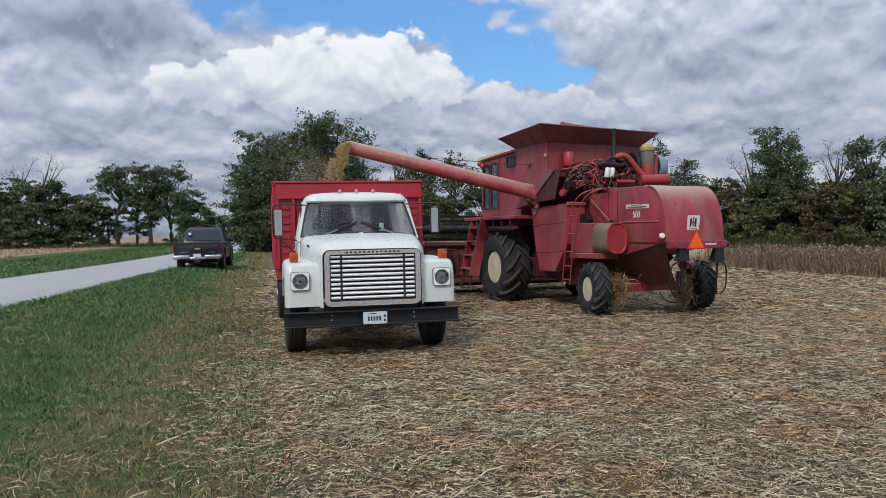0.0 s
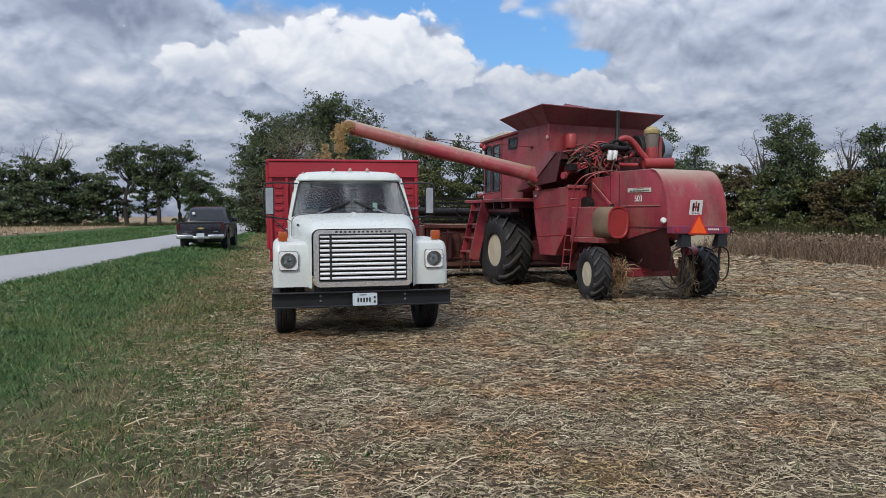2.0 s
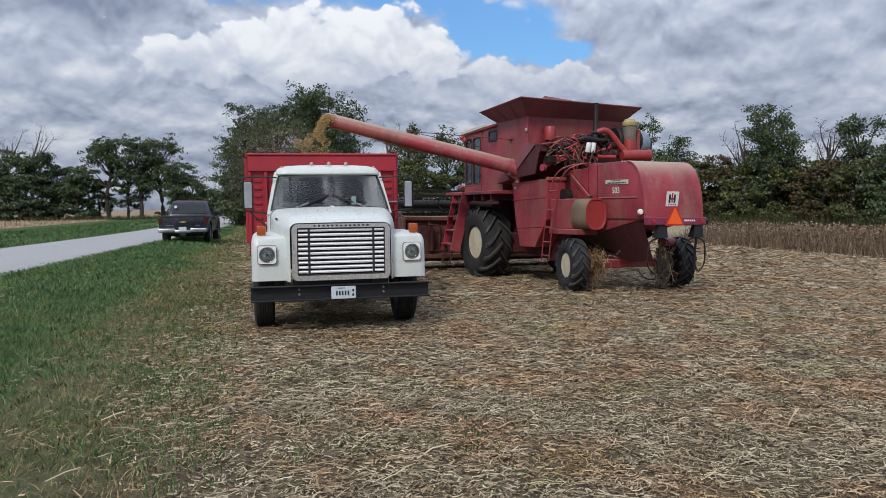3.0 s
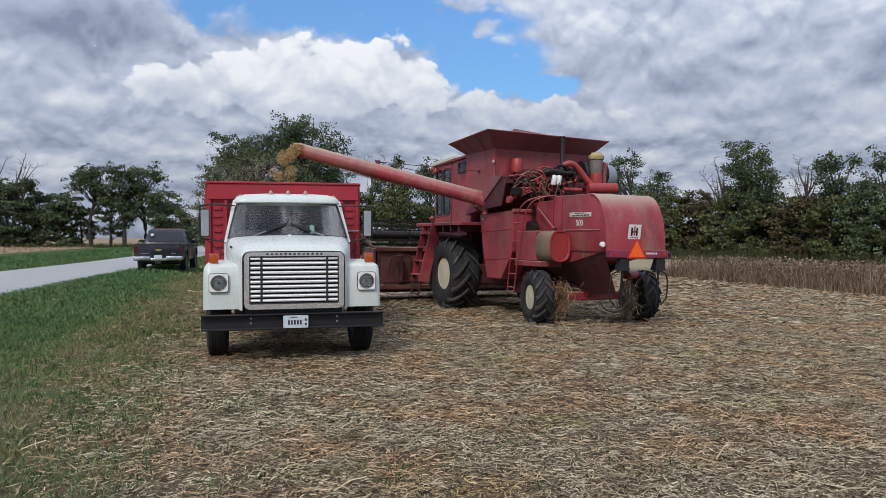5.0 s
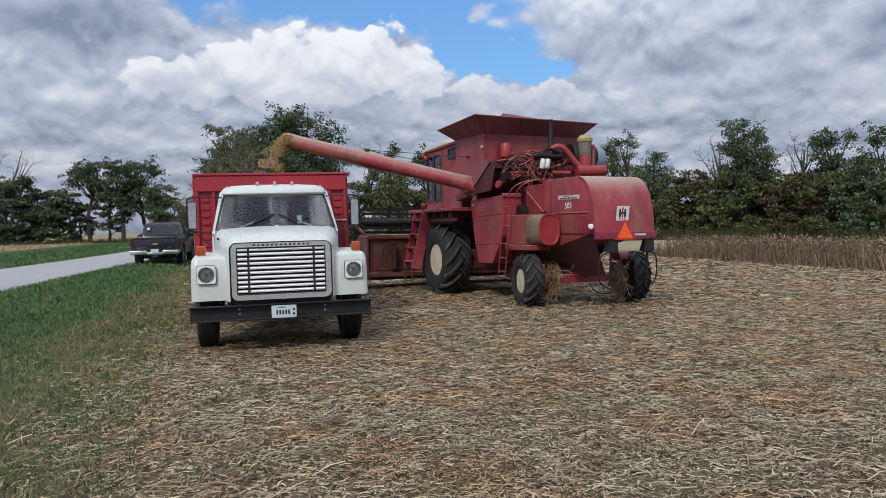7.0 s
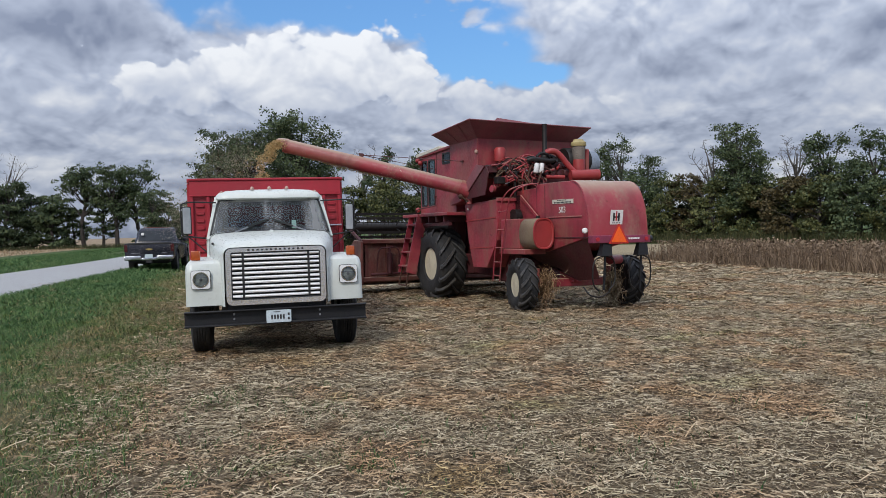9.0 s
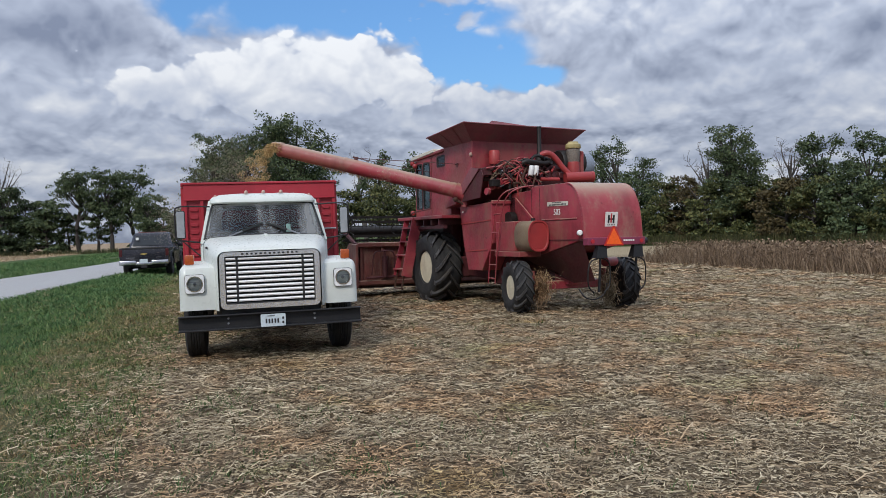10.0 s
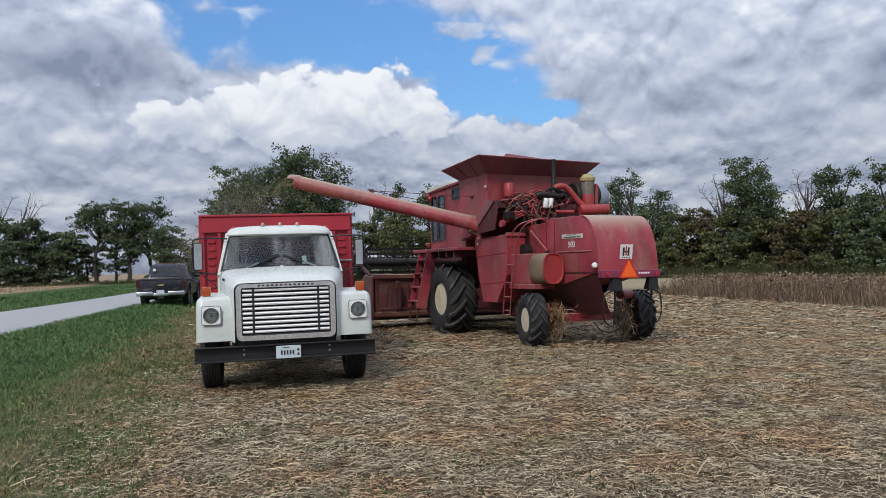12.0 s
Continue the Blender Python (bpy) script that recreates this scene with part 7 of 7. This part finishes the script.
def curls(rng, p, lo, hi, w, zmax, flat=None):
    """Long bent stalks: narrow ribbons of five bends that wind over the ground points p."""
    n, k = len(p), 5
    ln = rng.uniform(lo, hi, n) * rng.uniform(0.5, 1.0, n)
    a = rng.uniform(0, 2 * np.pi, n) if flat is None else flat
    bend = rng.normal(0, 1.1, n)
    kink = rng.normal(0, 0.5, (n, k))
    z0 = rng.uniform(0, 1, n) ** 1.4 * zmax
    ww = w * rng.uniform(0.5, 1.4, n) / 2
    q, pts = np.array(p, float), []
    for i in range(k):
        f = i / (k - 1)
        ang = a + bend * (f - 0.5) * 1.6 + kink[:, i]
        z = lift(q[:, 0], q[:, 1]) + 0.004 + z0 + 0.10 * ln * np.sin(np.pi * f) * np.abs(kink[:, 0]) + rng.uniform(0, 0.012, n)
        d = np.stack([np.cos(ang), np.sin(ang)], -1)
        c = np.concatenate([q, z[:, None]], 1)
        sd = np.stack([-d[:, 1], d[:, 0], np.full(n, 0.35)], -1) * (ww * (1.0 - 0.55 * f))[:, None]
        pts += [c - sd, c + sd]
        q = q + d * (ln / (k - 1))[:, None]
    v = np.stack(pts, 1).reshape(-1, 3)
    i = np.arange(n)[:, None] * 2 * k
    return v, np.concatenate([i + np.array([2 * j, 2 * j + 1, 2 * j + 3, 2 * j + 2]) for j in range(k - 1)], 0)


def tufts(rng, p, each, spread):
    """Points gathered in tufts round the points p."""
    q = np.repeat(p, each, 0)
    return q + rng.normal(0, spread, q.shape)


GRASS = litter("grass", [(0.0, (0.008, 0.022, 0.007)), (0.35, (0.040, 0.094, 0.028)), (0.65, (0.105, 0.184, 0.066)), (1.0, (0.27, 0.33, 0.15))],
               [((1.35, 1.0, 0.75), 0.5, 0.50, 0.68, 0.8), ((0.62, 0.72, 0.75), 0.9, 0.5, 0.66, 0.9)], 7.0)
GRASS_RANK = islands("rank_grass", [(0.0, (0.016, 0.022, 0.008)), (0.5, (0.045, 0.052, 0.018)), (1.0, (0.12, 0.10, 0.045))], 0.8, vary_scale=0.6)
GRASS_DRY = litter("dry_grass", [(0.0, (0.024, 0.026, 0.011)), (0.35, (0.105, 0.104, 0.044)), (0.65, (0.27, 0.225, 0.105)), (1.0, (0.50, 0.43, 0.25))],
                   [((0.50, 0.85, 0.5), 1.3, 0.46, 0.60, 0.95), ((1.15, 0.85, 0.8), 1.7, 0.50, 0.64, 0.9)], 7.0)
STRAW = litter("bean_straw", [(0.0, (0.030, 0.021, 0.013)), (0.25, (0.150, 0.110, 0.070)), (0.55, (0.35, 0.278, 0.175)), (1.0, (0.70, 0.60, 0.415))],
               [((0.86, 0.96, 0.66), 0.55, 0.55, 0.70, 0.7), ((1.10, 0.86, 0.72), 0.75, 0.44, 0.64, 0.9), ((0.62, 0.58, 0.56), 1.1, 0.52, 0.70, 0.75)], 3.2)
BEANS = islands("ripe_beans", [(0.0, (0.060, 0.040, 0.026)), (0.45, (0.155, 0.106, 0.068)), (0.8, (0.26, 0.185, 0.122)), (1.0, (0.38, 0.29, 0.205))], 0.85, vary_scale=0.5)


def clear_of_wheels(p):
    """Leaves out points inside the tyres' prints."""
    keep = np.ones(len(p), bool)
    for x, y, r in ((-0.95, 1.0, 0.3), (0.95, 1.0, 0.3)):
        keep &= (np.abs(p[:, 0] - x) > 0.17) | (np.abs(p[:, 1] - y) > r)
    return p[keep]


def patchy(rng, p, scale, cut, seed):
    """Thins points out by a slow noise, so that they gather in patches."""
    ph = np.random.default_rng(seed).uniform(0, 6.28, 8)
    q = np.zeros(len(p))
    for k in range(4):
        a, b = np.cos(ph[k]) * scale * (1 + 0.6 * k), np.sin(ph[k + 4]) * scale * (1 + 0.6 * k)
        q += np.sin(p[:, 0] * a * 2.2 + p[:, 1] * b * 2.7 + ph[k] * 5) / (1 + 0.5 * k)
    return p[q / 2.6 + rng.normal(0, 0.35, len(p)) > cut]


def field_points(rng, n, x0, x1, y0, y1):
    return np.stack([rng.uniform(x0, x1, n), rng.uniform(y0, y1, n)], -1)


def build_litter():
    rng = np.random.default_rng(21)
    # straw: thick near, thinner and coarser far off
    sets = []
    for n, x0, x1, y0, y1, lo, hi, w, one in ((36000, -2.6, 5.8, -8.4, -3.5, 0.03, 0.13, 0.0062, False), (56000, -2.6, 6.0, -8.4, -3.0, 0.02, 0.08, 0.0080, True), (46000, -2.4, 11.6, -3.5, 2.5, 0.04, 0.16, 0.0085, False), (52000, -2.4, 11.6, -3.5, 2.5, 0.03, 0.11, 0.0110, True),
                                         (66000, -2.3, 17.0, 2.5, 11.0, 0.06, 0.22, 0.0150, True), (34000, -2.3, 17.0, 11.0, 26.0, 0.14, 0.45, 0.022, True), (30000, -2.6, 9.0, -16.0, -8.4, 0.05, 0.2, 0.009, True)):
        p = field_points(rng, n, x0, x1, y0, y1)
        # ragged boundary against the verge
        edge = -1.55 + 0.45 * np.sin(p[:, 1] * 0.9) * np.cos(p[:, 1] * 0.37 + 1) + rng.normal(0, 0.4, n)
        p = p[p[:, 0] > edge]
        p = clear_of_wheels(p)
        sets.append(strands(rng, p, lo, hi, w, 0.035, 0.07, simple=one))
    # mown wisps on the verge and in the trampled band
    p = field_points(rng, 12000, -3.3, -1.6, -8.6, 6)
    sets.append(strands(rng, patchy(rng, p, 0.9, 0.15, 31), 0.03, 0.15, 0.0042, 0.06, 0.08))
    p = field_points(rng, 14000, -7.6, -5.0, 1, 18)
    sets.append(strands(rng, patchy(rng, p, 1.1, 0.6, 32), 0.05, 0.16, 0.007, 0.07, 0.05, simple=True))
    # bent stalks over the rest
    for n, x0, x1, y0, y1, lo, hi, w in ((16000, -2.4, 5.8, -8.4, -3.5, 0.06, 0.26, 0.0068), (14000, -2.2, 9.0, -3.5, 2.5, 0.08, 0.32, 0.0090), (8000, -2.0, 13.0, 2.5, 9.0, 0.12, 0.4, 0.014)):
        p = clear_of_wheels(patchy(rng, field_points(rng, n, x0, x1, y0, y1), 0.7, -0.35, 9))
        sets.append(curls(rng, p[p[:, 0] > -1.5 + rng.normal(0, 0.4, len(p))], lo, hi, w, 0.05))
    # swaths that lie across, thicker and paler
    p = field_points(rng, 20000, -2.2, 11.5, -8, 9)
    p = clear_of_wheels(patchy(rng, p, 0.55, 0.28, 4))
    sets.append(strands(rng, p, 0.10, 0.36, 0.0062, 0.06, 0.08, rng.normal(0.25, 0.8, len(p))))
    v, f, k = [], [], 0
    for a, b in sets:
        v.append(a)
        f.append(b + k)
        k += len(a)
    tagged(new("straw", big_mesh("straw", np.concatenate(v), np.concatenate(f), STRAW)), "loose pale bean straw spread over the cut field", "straw", kind="stuff")
    # verge of green grass
    sets = []
    for n, x0, x1, y0, y1, lo, hi, w in ((2400, -7.9, -2.6, -16.0, -6.0, 0.03, 0.09, 0.014), (9000, -7.9, -2.6, -6.0, 6.0, 0.03, 0.085, 0.009), (5000, -7.9, -2.4, 6.0, 22.0, 0.04, 0.11, 0.017), (14000, -7.8, -2.0, 22.0, 60.0, 0.07, 0.17, 0.04), (10000, -17.5, -12.9, -2, 60, 0.08, 0.18, 0.03), (10000, -21.6, -16.5, 10, 100, 0.10, 0.25, 0.05)):
        p = field_points(rng, n, x0, x1, y0, y1)
        p[:, 0] += (road_mid(p[:, 1]) + 10.35) * np.clip((-2.6 - p[:, 0]) / 5.1, 0, 1)
        if x0 < -10:
            p = p[p[:, 0] < road_mid(p[:, 1]) - 2.5]
            n = len(p)
        if x0 > -10:
            e = -3.05 + 0.4 * np.sin(p[:, 1] * 0.7 + 2) * np.cos(p[:, 1] * 0.23) + rng.normal(0, 0.2, n)
            p = p[p[:, 0] < e]
        if n < 9500 and x0 > -10:
            p = tufts(rng, p, 6, 0.045 if y1 < 10 else 0.08)
        sets.append(blades(rng, p, lo, hi, w, 1.9))
    # green sprigs that push through the straw
    p = tufts(rng, patchy(rng, field_points(rng, 2200, -2.6, 0.6, -7.6, -2.0), 1.0, 0.3, 17), 5, 0.05)
    sets.append(blades(rng, p, 0.03, 0.09, 0.006, 1.6))
    p = tufts(rng, patchy(rng, field_points(rng, 5200, -2.4, 9, -8, 9), 0.5, 0.6, 8), 4, 0.05)
    sets.append(blades(rng, p, 0.03, 0.10, 0.007, 0.9))
    p = tufts(rng, field_points(rng, 5200, -4.2, -1.2, -8.5, 6), 4, 0.05)
    sets.append(blades(rng, patchy(rng, p, 0.9, 0.1, 6), 0.04, 0.11, 0.006, 0.9))
    v, f, k = [], [], 0
    for a, b in sets:
        v.append(a)
        f.append(b + k)
        k += len(a)
    tagged(new("verge_grass", big_mesh("verge_grass", np.concatenate(v), np.concatenate(f), GRASS)), "short green grass on the road verges", "grass", kind="stuff")
    # yellowing grass between verge and straw
    sets = []
    for n, y0, y1, hi, w in ((42000, -8.6, 3.0, 0.075, 0.006), (24000, 3.0, 20.0, 0.10, 0.012), (7000, 20, 60, 0.15, 0.03)):
        p = field_points(rng, n, -4.0, -1.3, y0, y1)
        c = np.abs(p[:, 0] + 2.3 + 0.3 * np.sin(p[:, 1] * 0.8)) + rng.normal(0, 0.35, n)
        p = p[c < 0.95]
        sets.append(blades(rng, p, 0.02, hi, w, 2.4))
    p = patchy(rng, field_points(rng, 5000, -6.5, -2.8, -6, 12), 0.8, 0.35, 12)
    sets.append(blades(rng, p, 0.06, 0.2, 0.008, 0.9))
    v, f, k = [], [], 0
    for a, b in sets:
        v.append(a)
        f.append(b + k)
        k += len(a)
    tagged(new("dry_grass", big_mesh("dry_grass", np.concatenate(v), np.concatenate(f), GRASS_DRY)), "yellowing trampled grass along the field's edge", "grass", kind="stuff")
    # maize stubble past the road
    p = field_points(rng, 7000, -75, -21.2, 30, 109)
    v, f = strands(rng, p, 0.2, 0.7, 0.06, 0.10, 0.15)
    p2 = field_points(rng, 6500, -70, -21.2, 28, 109)
    p2[:, 0] = np.round(p2[:, 0] / 0.76) * 0.76 + rng.normal(0, 0.04, len(p2))
    v2, f2 = blades(rng, p2, 0.15, 0.4, 0.05, 0.4)
    tagged(new("maize_stubble", big_mesh("maize_stubble", np.concatenate([v, v2]), np.concatenate([f, f2 + len(v)]), STRAW)), "pale stubble and litter of cut maize", "stubble", kind="stuff")


def build_beans():
    rng = np.random.default_rng(33)
    n = 20000
    p = field_points(rng, n, 16.4, 19.8, -26, 19.6)
    p[:, 0] = np.round((p[:, 0] - 16.4) / 0.38) * 0.38 + 16.5 + rng.normal(0, 0.09, n)
    v, f = blades(rng, p, 0.45, 0.86, 0.022, 0.35)
    # pods and side stalks
    m = 24000
    q = p[rng.integers(0, n, m)] + rng.normal(0, 0.07, (m, 2))
    z = rng.uniform(0.12, 0.78, m)
    c = np.stack([q[:, 0], q[:, 1], z], -1)
    v2, f2 = leaf_cloud(rng, c, (0.02, 0.02, 0.02), 1, 0.045)
    # lodged stalks leaning out at the front
    p3 = field_points(rng, 3500, 16.0, 16.6, -20, 19.6)
    v3, f3 = blades(rng, p3, 0.25, 0.6, 0.02, 1.1)
    vv = np.concatenate([v, v2, v3])
    ff = np.concatenate([f, f2 + len(v), f3 + len(v) + len(v2)])
    tagged(new("standing_beans", big_mesh("standing_beans", vv, ff, BEANS)), "strip of ripe brown soybeans still standing in the field", "crop", kind="stuff")


def build_tangles():
    """Straw caught on the rear axle beside the wheels."""
    rng = np.random.default_rng(61)
    for x, zc, n in ((-0.70, 0.47, 760), (0.80, 0.40, 900)):
        o = COMBINE @ Vector((x, -0.12, zc))
        p = rng.normal(0, 1, (n, 3)) * np.array([0.085, 0.09, 0.135 if x < 0 else 0.155]) + np.array(o)
        p[:, 2] = np.maximum(p[:, 2], 0.06)
        a = rng.normal(0, 1, (n, 3)) * np.array([0.5, 0.5, 1.2])
        a = a / np.linalg.norm(a, axis=1, keepdims=True) * rng.uniform(0.03, 0.11, (n, 1))
        b = np.cross(a, rng.normal(0, 1, (n, 3)))
        b = b / np.linalg.norm(b, axis=1, keepdims=True) * 0.0042
        m = p + rng.normal(0, 0.02, (n, 3))
        v = np.stack([p - a - b, p - a + b, m - b, m + b, p + a - b, p + a + b], 1).reshape(-1, 3)
        v[:, 2] = np.maximum(v[:, 2], 0.0)
        i = np.arange(n)[:, None] * 6
        f = np.concatenate([i + np.array([0, 1, 3, 2]), i + np.array([2, 3, 5, 4])], 0)
        tagged(new("straw_tangle", big_mesh("straw_tangle", v, f, STRAW)), "tangle of straw caught on the combine's rear axle", "straw", kind="stuff")


def build_shed():
    s = empty("farm_shed", pose(-7.0, 188, 0, 0, 0, 20), "small distant farm shed with a dark roof", "shed")
    bm = BM()
    for a in ((-3, -2.9, -2, 2), (2.9, 3, -2, 2)):
        box(bm, a[0], a[1], a[2], a[3], 0, 2.2)
    box(bm, -2.9, 2.9, 1.9, 2, 0, 2.2)
    part("wall", bm, plain("pale_boards", (0.5, 0.48, 0.45), 0.8), s)
    bm = BM()
    prism(bm, [(-3.3, 2.1), (0, 3.2), (3.3, 2.1), (3.3, 2.25), (0, 3.36), (-3.3, 2.25)], "y", -2.4, 2.4)
    part("roof", bm, plain("dark_roofing", (0.05, 0.05, 0.055), 0.7), s)


build_litter()
build_beans()
build_trees()
build_tangles()
build_shed()

# ---- falling grain ----
M_GRAIN = islands("soybeans", [(0.0, (0.28, 0.17, 0.06)), (0.5, (0.48, 0.33, 0.14)), (1.0, (0.66, 0.50, 0.27))], 0.6, vary_scale=3.0)
M_DUST = islands("grain_dust", [(0.0, (0.36, 0.30, 0.23)), (1.0, (0.56, 0.49, 0.39))], 0.9, vary_scale=3.0)
M_CHAFF = islands("chaff", [(0.0, (0.34, 0.29, 0.21)), (1.0, (0.62, 0.56, 0.44))], 0.8, vary_scale=3.0)


def grain_meshes():
    """Loose handfuls of beans, from thick to thin, and wisps of chaff."""
    rng = np.random.default_rng(44)
    out = []
    for n, sp, size in ((120, (0.085, 0.085, 0.095), 0.0108), (110, (0.10, 0.085, 0.11), 0.0104), (105, (0.105, 0.09, 0.12), 0.0090), (60, (0.11, 0.095, 0.12), 0.0065)):
        v, f = leaf_cloud(rng, [(0, 0, 0)], sp, n, size)
        v2, f2 = leaf_cloud(rng, [(0, 0, 0)], sp, n, size)
        v = np.concatenate([v, v2])
        q = v.reshape(-1, 4, 3).mean(1)
        far = np.linalg.norm(q, axis=1)
        pull = np.minimum(1.0, 0.115 * rng.uniform(0.65, 1.0, len(far)) / np.maximum(far, 1e-6))
        v = (v.reshape(-1, 4, 3) + (q * (pull - 1)[:, None])[:, None, :]).reshape(-1, 3)
        out.append(big_mesh("grain_clump", v, np.concatenate([f, f2 + n * 4]), M_GRAIN))
    for n, sp, size in ((240, (0.13, 0.1, 0.14), 0.0045), (200, (0.2, 0.13, 0.2), 0.0045), (5200, (0.42, 0.26, 0.24), 0.0024), (4600, (0.36, 0.24, 0.30), 0.0024)):
        v, f = leaf_cloud(rng, [(0, 0, 0)], sp, n, size)
        out.append(big_mesh("chaff_wisp" if n < 1000 else "dust_puff", v, f, M_CHAFF if n < 1000 else M_DUST))
    return out


def auger_point(f):
    base, tip = Vector((-1.22, 2.20, 2.385)), Vector((-4.42, 4.31, 3.385))
    return COMBINE @ base.lerp(tip, f)


def build_grain():
    stream = empty("grain_stream", pose(0, 0, 0), "tan soybeans pouring from the auger spout into the truck box", "grain")
    meshes = grain_meshes()
    rng = random.Random(8)
    base, tip = auger_point(0.35), auger_point(1.03)
    way = (tip - base).normalized()
    flow = []
    t = -0.5
    while t < 12.2:
        flow.append(t)
        t += 0.0125 if t < 10.2 else (0.020 if t < 11.3 else 0.05)
    for t0 in flow:
        kind = rng.choice((0, 0, 1, 1)) if t0 < 5 else (rng.choice((0, 1, 2)) if t0 < 8.6 else (rng.choice((1, 2, 3)) if t0 < 10.9 else rng.choice((2, 3, 3, 4))))
        if t0 > 11.2:
            kind = rng.choice((4, 5, 3))
        ob = tagged(new("grain_clump", meshes[kind]), kind="stuff")
        ob.parent = stream
        sp = 1.30 + rng.uniform(-0.25, 0.2) + (0.5 if t0 > 8 else 0)
        vel = Vector((way.x, way.y, 0)).normalized() * (sp * 1.2 + rng.uniform(-1.1, 0.55)) + Vector((rng.uniform(-0.2, 0.2), rng.uniform(-0.25, 0.25), -0.65 + rng.uniform(-0.5, 0.4)))
        drag = 9.8 if kind < 3 else (7.5 if kind == 3 else 3.5)
        GRAIN_ROWS.append((ob, t0, vel, drag, tuple(rng.uniform(-25, 25) for _ in range(3)), base, tip))
    # dust that rises from the heap and settles again
    for k in range(90):
        t0 = -1.5 + k * 0.148 + rng.uniform(-0.1, 0.1)
        ob = tagged(new("chaff_wisp", meshes[4 + k % 2]), kind="stuff")
        ob.parent = stream
        x, y = rng.uniform(-0.25, 0.1), rng.uniform(6.4, 6.8)
        DUST_ROWS.append((ob, t0, Vector((x, y, 1.95)), rng.uniform(0.35, 0.75), rng.uniform(-0.65, -0.35), rng.uniform(1.6, 2.4)))
    # fine dust that hangs over the box and drifts off
    for k in range(28):
        t0 = -4.0 + k * 0.56 + rng.uniform(-0.15, 0.15)
        ob = tagged(new("dust_puff", meshes[6 + k % 2]), kind="stuff")
        ob.parent = stream
        DUST_ROWS.append((ob, t0, Vector((rng.uniform(-0.5, 0.1), rng.uniform(5.6, 6.4), 2.05)), rng.uniform(0.2, 0.75), rng.uniform(-1.1, -0.5), rng.uniform(3.4, 4.6)))


GRAIN_ROWS, DUST_ROWS = [], []
build_grain()


# ---- what moves ----
def motions():
    for ob, t0, vel, g, spin, base, tip in GRAIN_ROWS:
        end = 2.02                                     # top of the heap
        lead = 1.6                                     # seconds in the tube
        rows = []
        inside = tip - (tip - base).normalized() * 0.32
        if t0 - lead > 0:
            rows.append((0.0, base))
            if t0 - lead > 0.06:
                rows.append((t0 - lead, base))
        if t0 > 0.12:
            rows.append((t0 - 0.1, inside))
        fall, dt = [], 0.0
        while True:
            p = tip + vel * dt + Vector((0, 0, -0.5 * g * dt * dt))
            p.x, p.y = max(-0.85, p.x), min(6.85, max(2.85, p.y))
            if p.z < end or dt > 3:
                fall.append((t0 + dt, Vector((p.x, p.y, end))))
                break
            fall.append((t0 + dt, p))
            dt += 0.1
        rows += [r for r in fall]
        rows.append((max(fall[-1][0] + 0.15, 12.3), Vector((fall[-1][1].x, fall[-1][1].y, 1.85))))
        # keep what lies within the clip, with a row at either end
        keyed = []
        def at(t):
            if t <= rows[0][0]:
                return rows[0][1]
            for (a, p), (b, q) in zip(rows, rows[1:]):
                if a <= t <= b:
                    return p.lerp(q, (t - a) / max(1e-6, b - a))
            return rows[-1][1]
        times = sorted({0.0, 12.0, *(round(t * FPS) / FPS for t, _ in rows if 0 < t < 12)})
        for t in times:
            p = at(t)
            u = min(1.0, max(0.0, t - t0))
            keyed.append((t, pose(p.x, p.y, p.z, *(s * u for s in spin))))
        walk(ob, keyed)
    for ob, t0, p, rise, drift, long in DUST_ROWS:
        keyed = []
        steps = [t0 + long * f for f in (0.0, 0.25, 0.5, 0.75, 1.0)]
        for t in sorted({0.0, 12.0, *(round(t * FPS) / FPS for t in steps if 0 < t < 12)}):
            f = min(1.0, max(0.0, (t - t0) / long))
            keyed.append((t, pose(p.x + drift * f, p.y, p.z + (rise + 0.5) * 4 * f * (1 - f), 0, 0, 60 * f)))
        walk(ob, keyed)


motions()
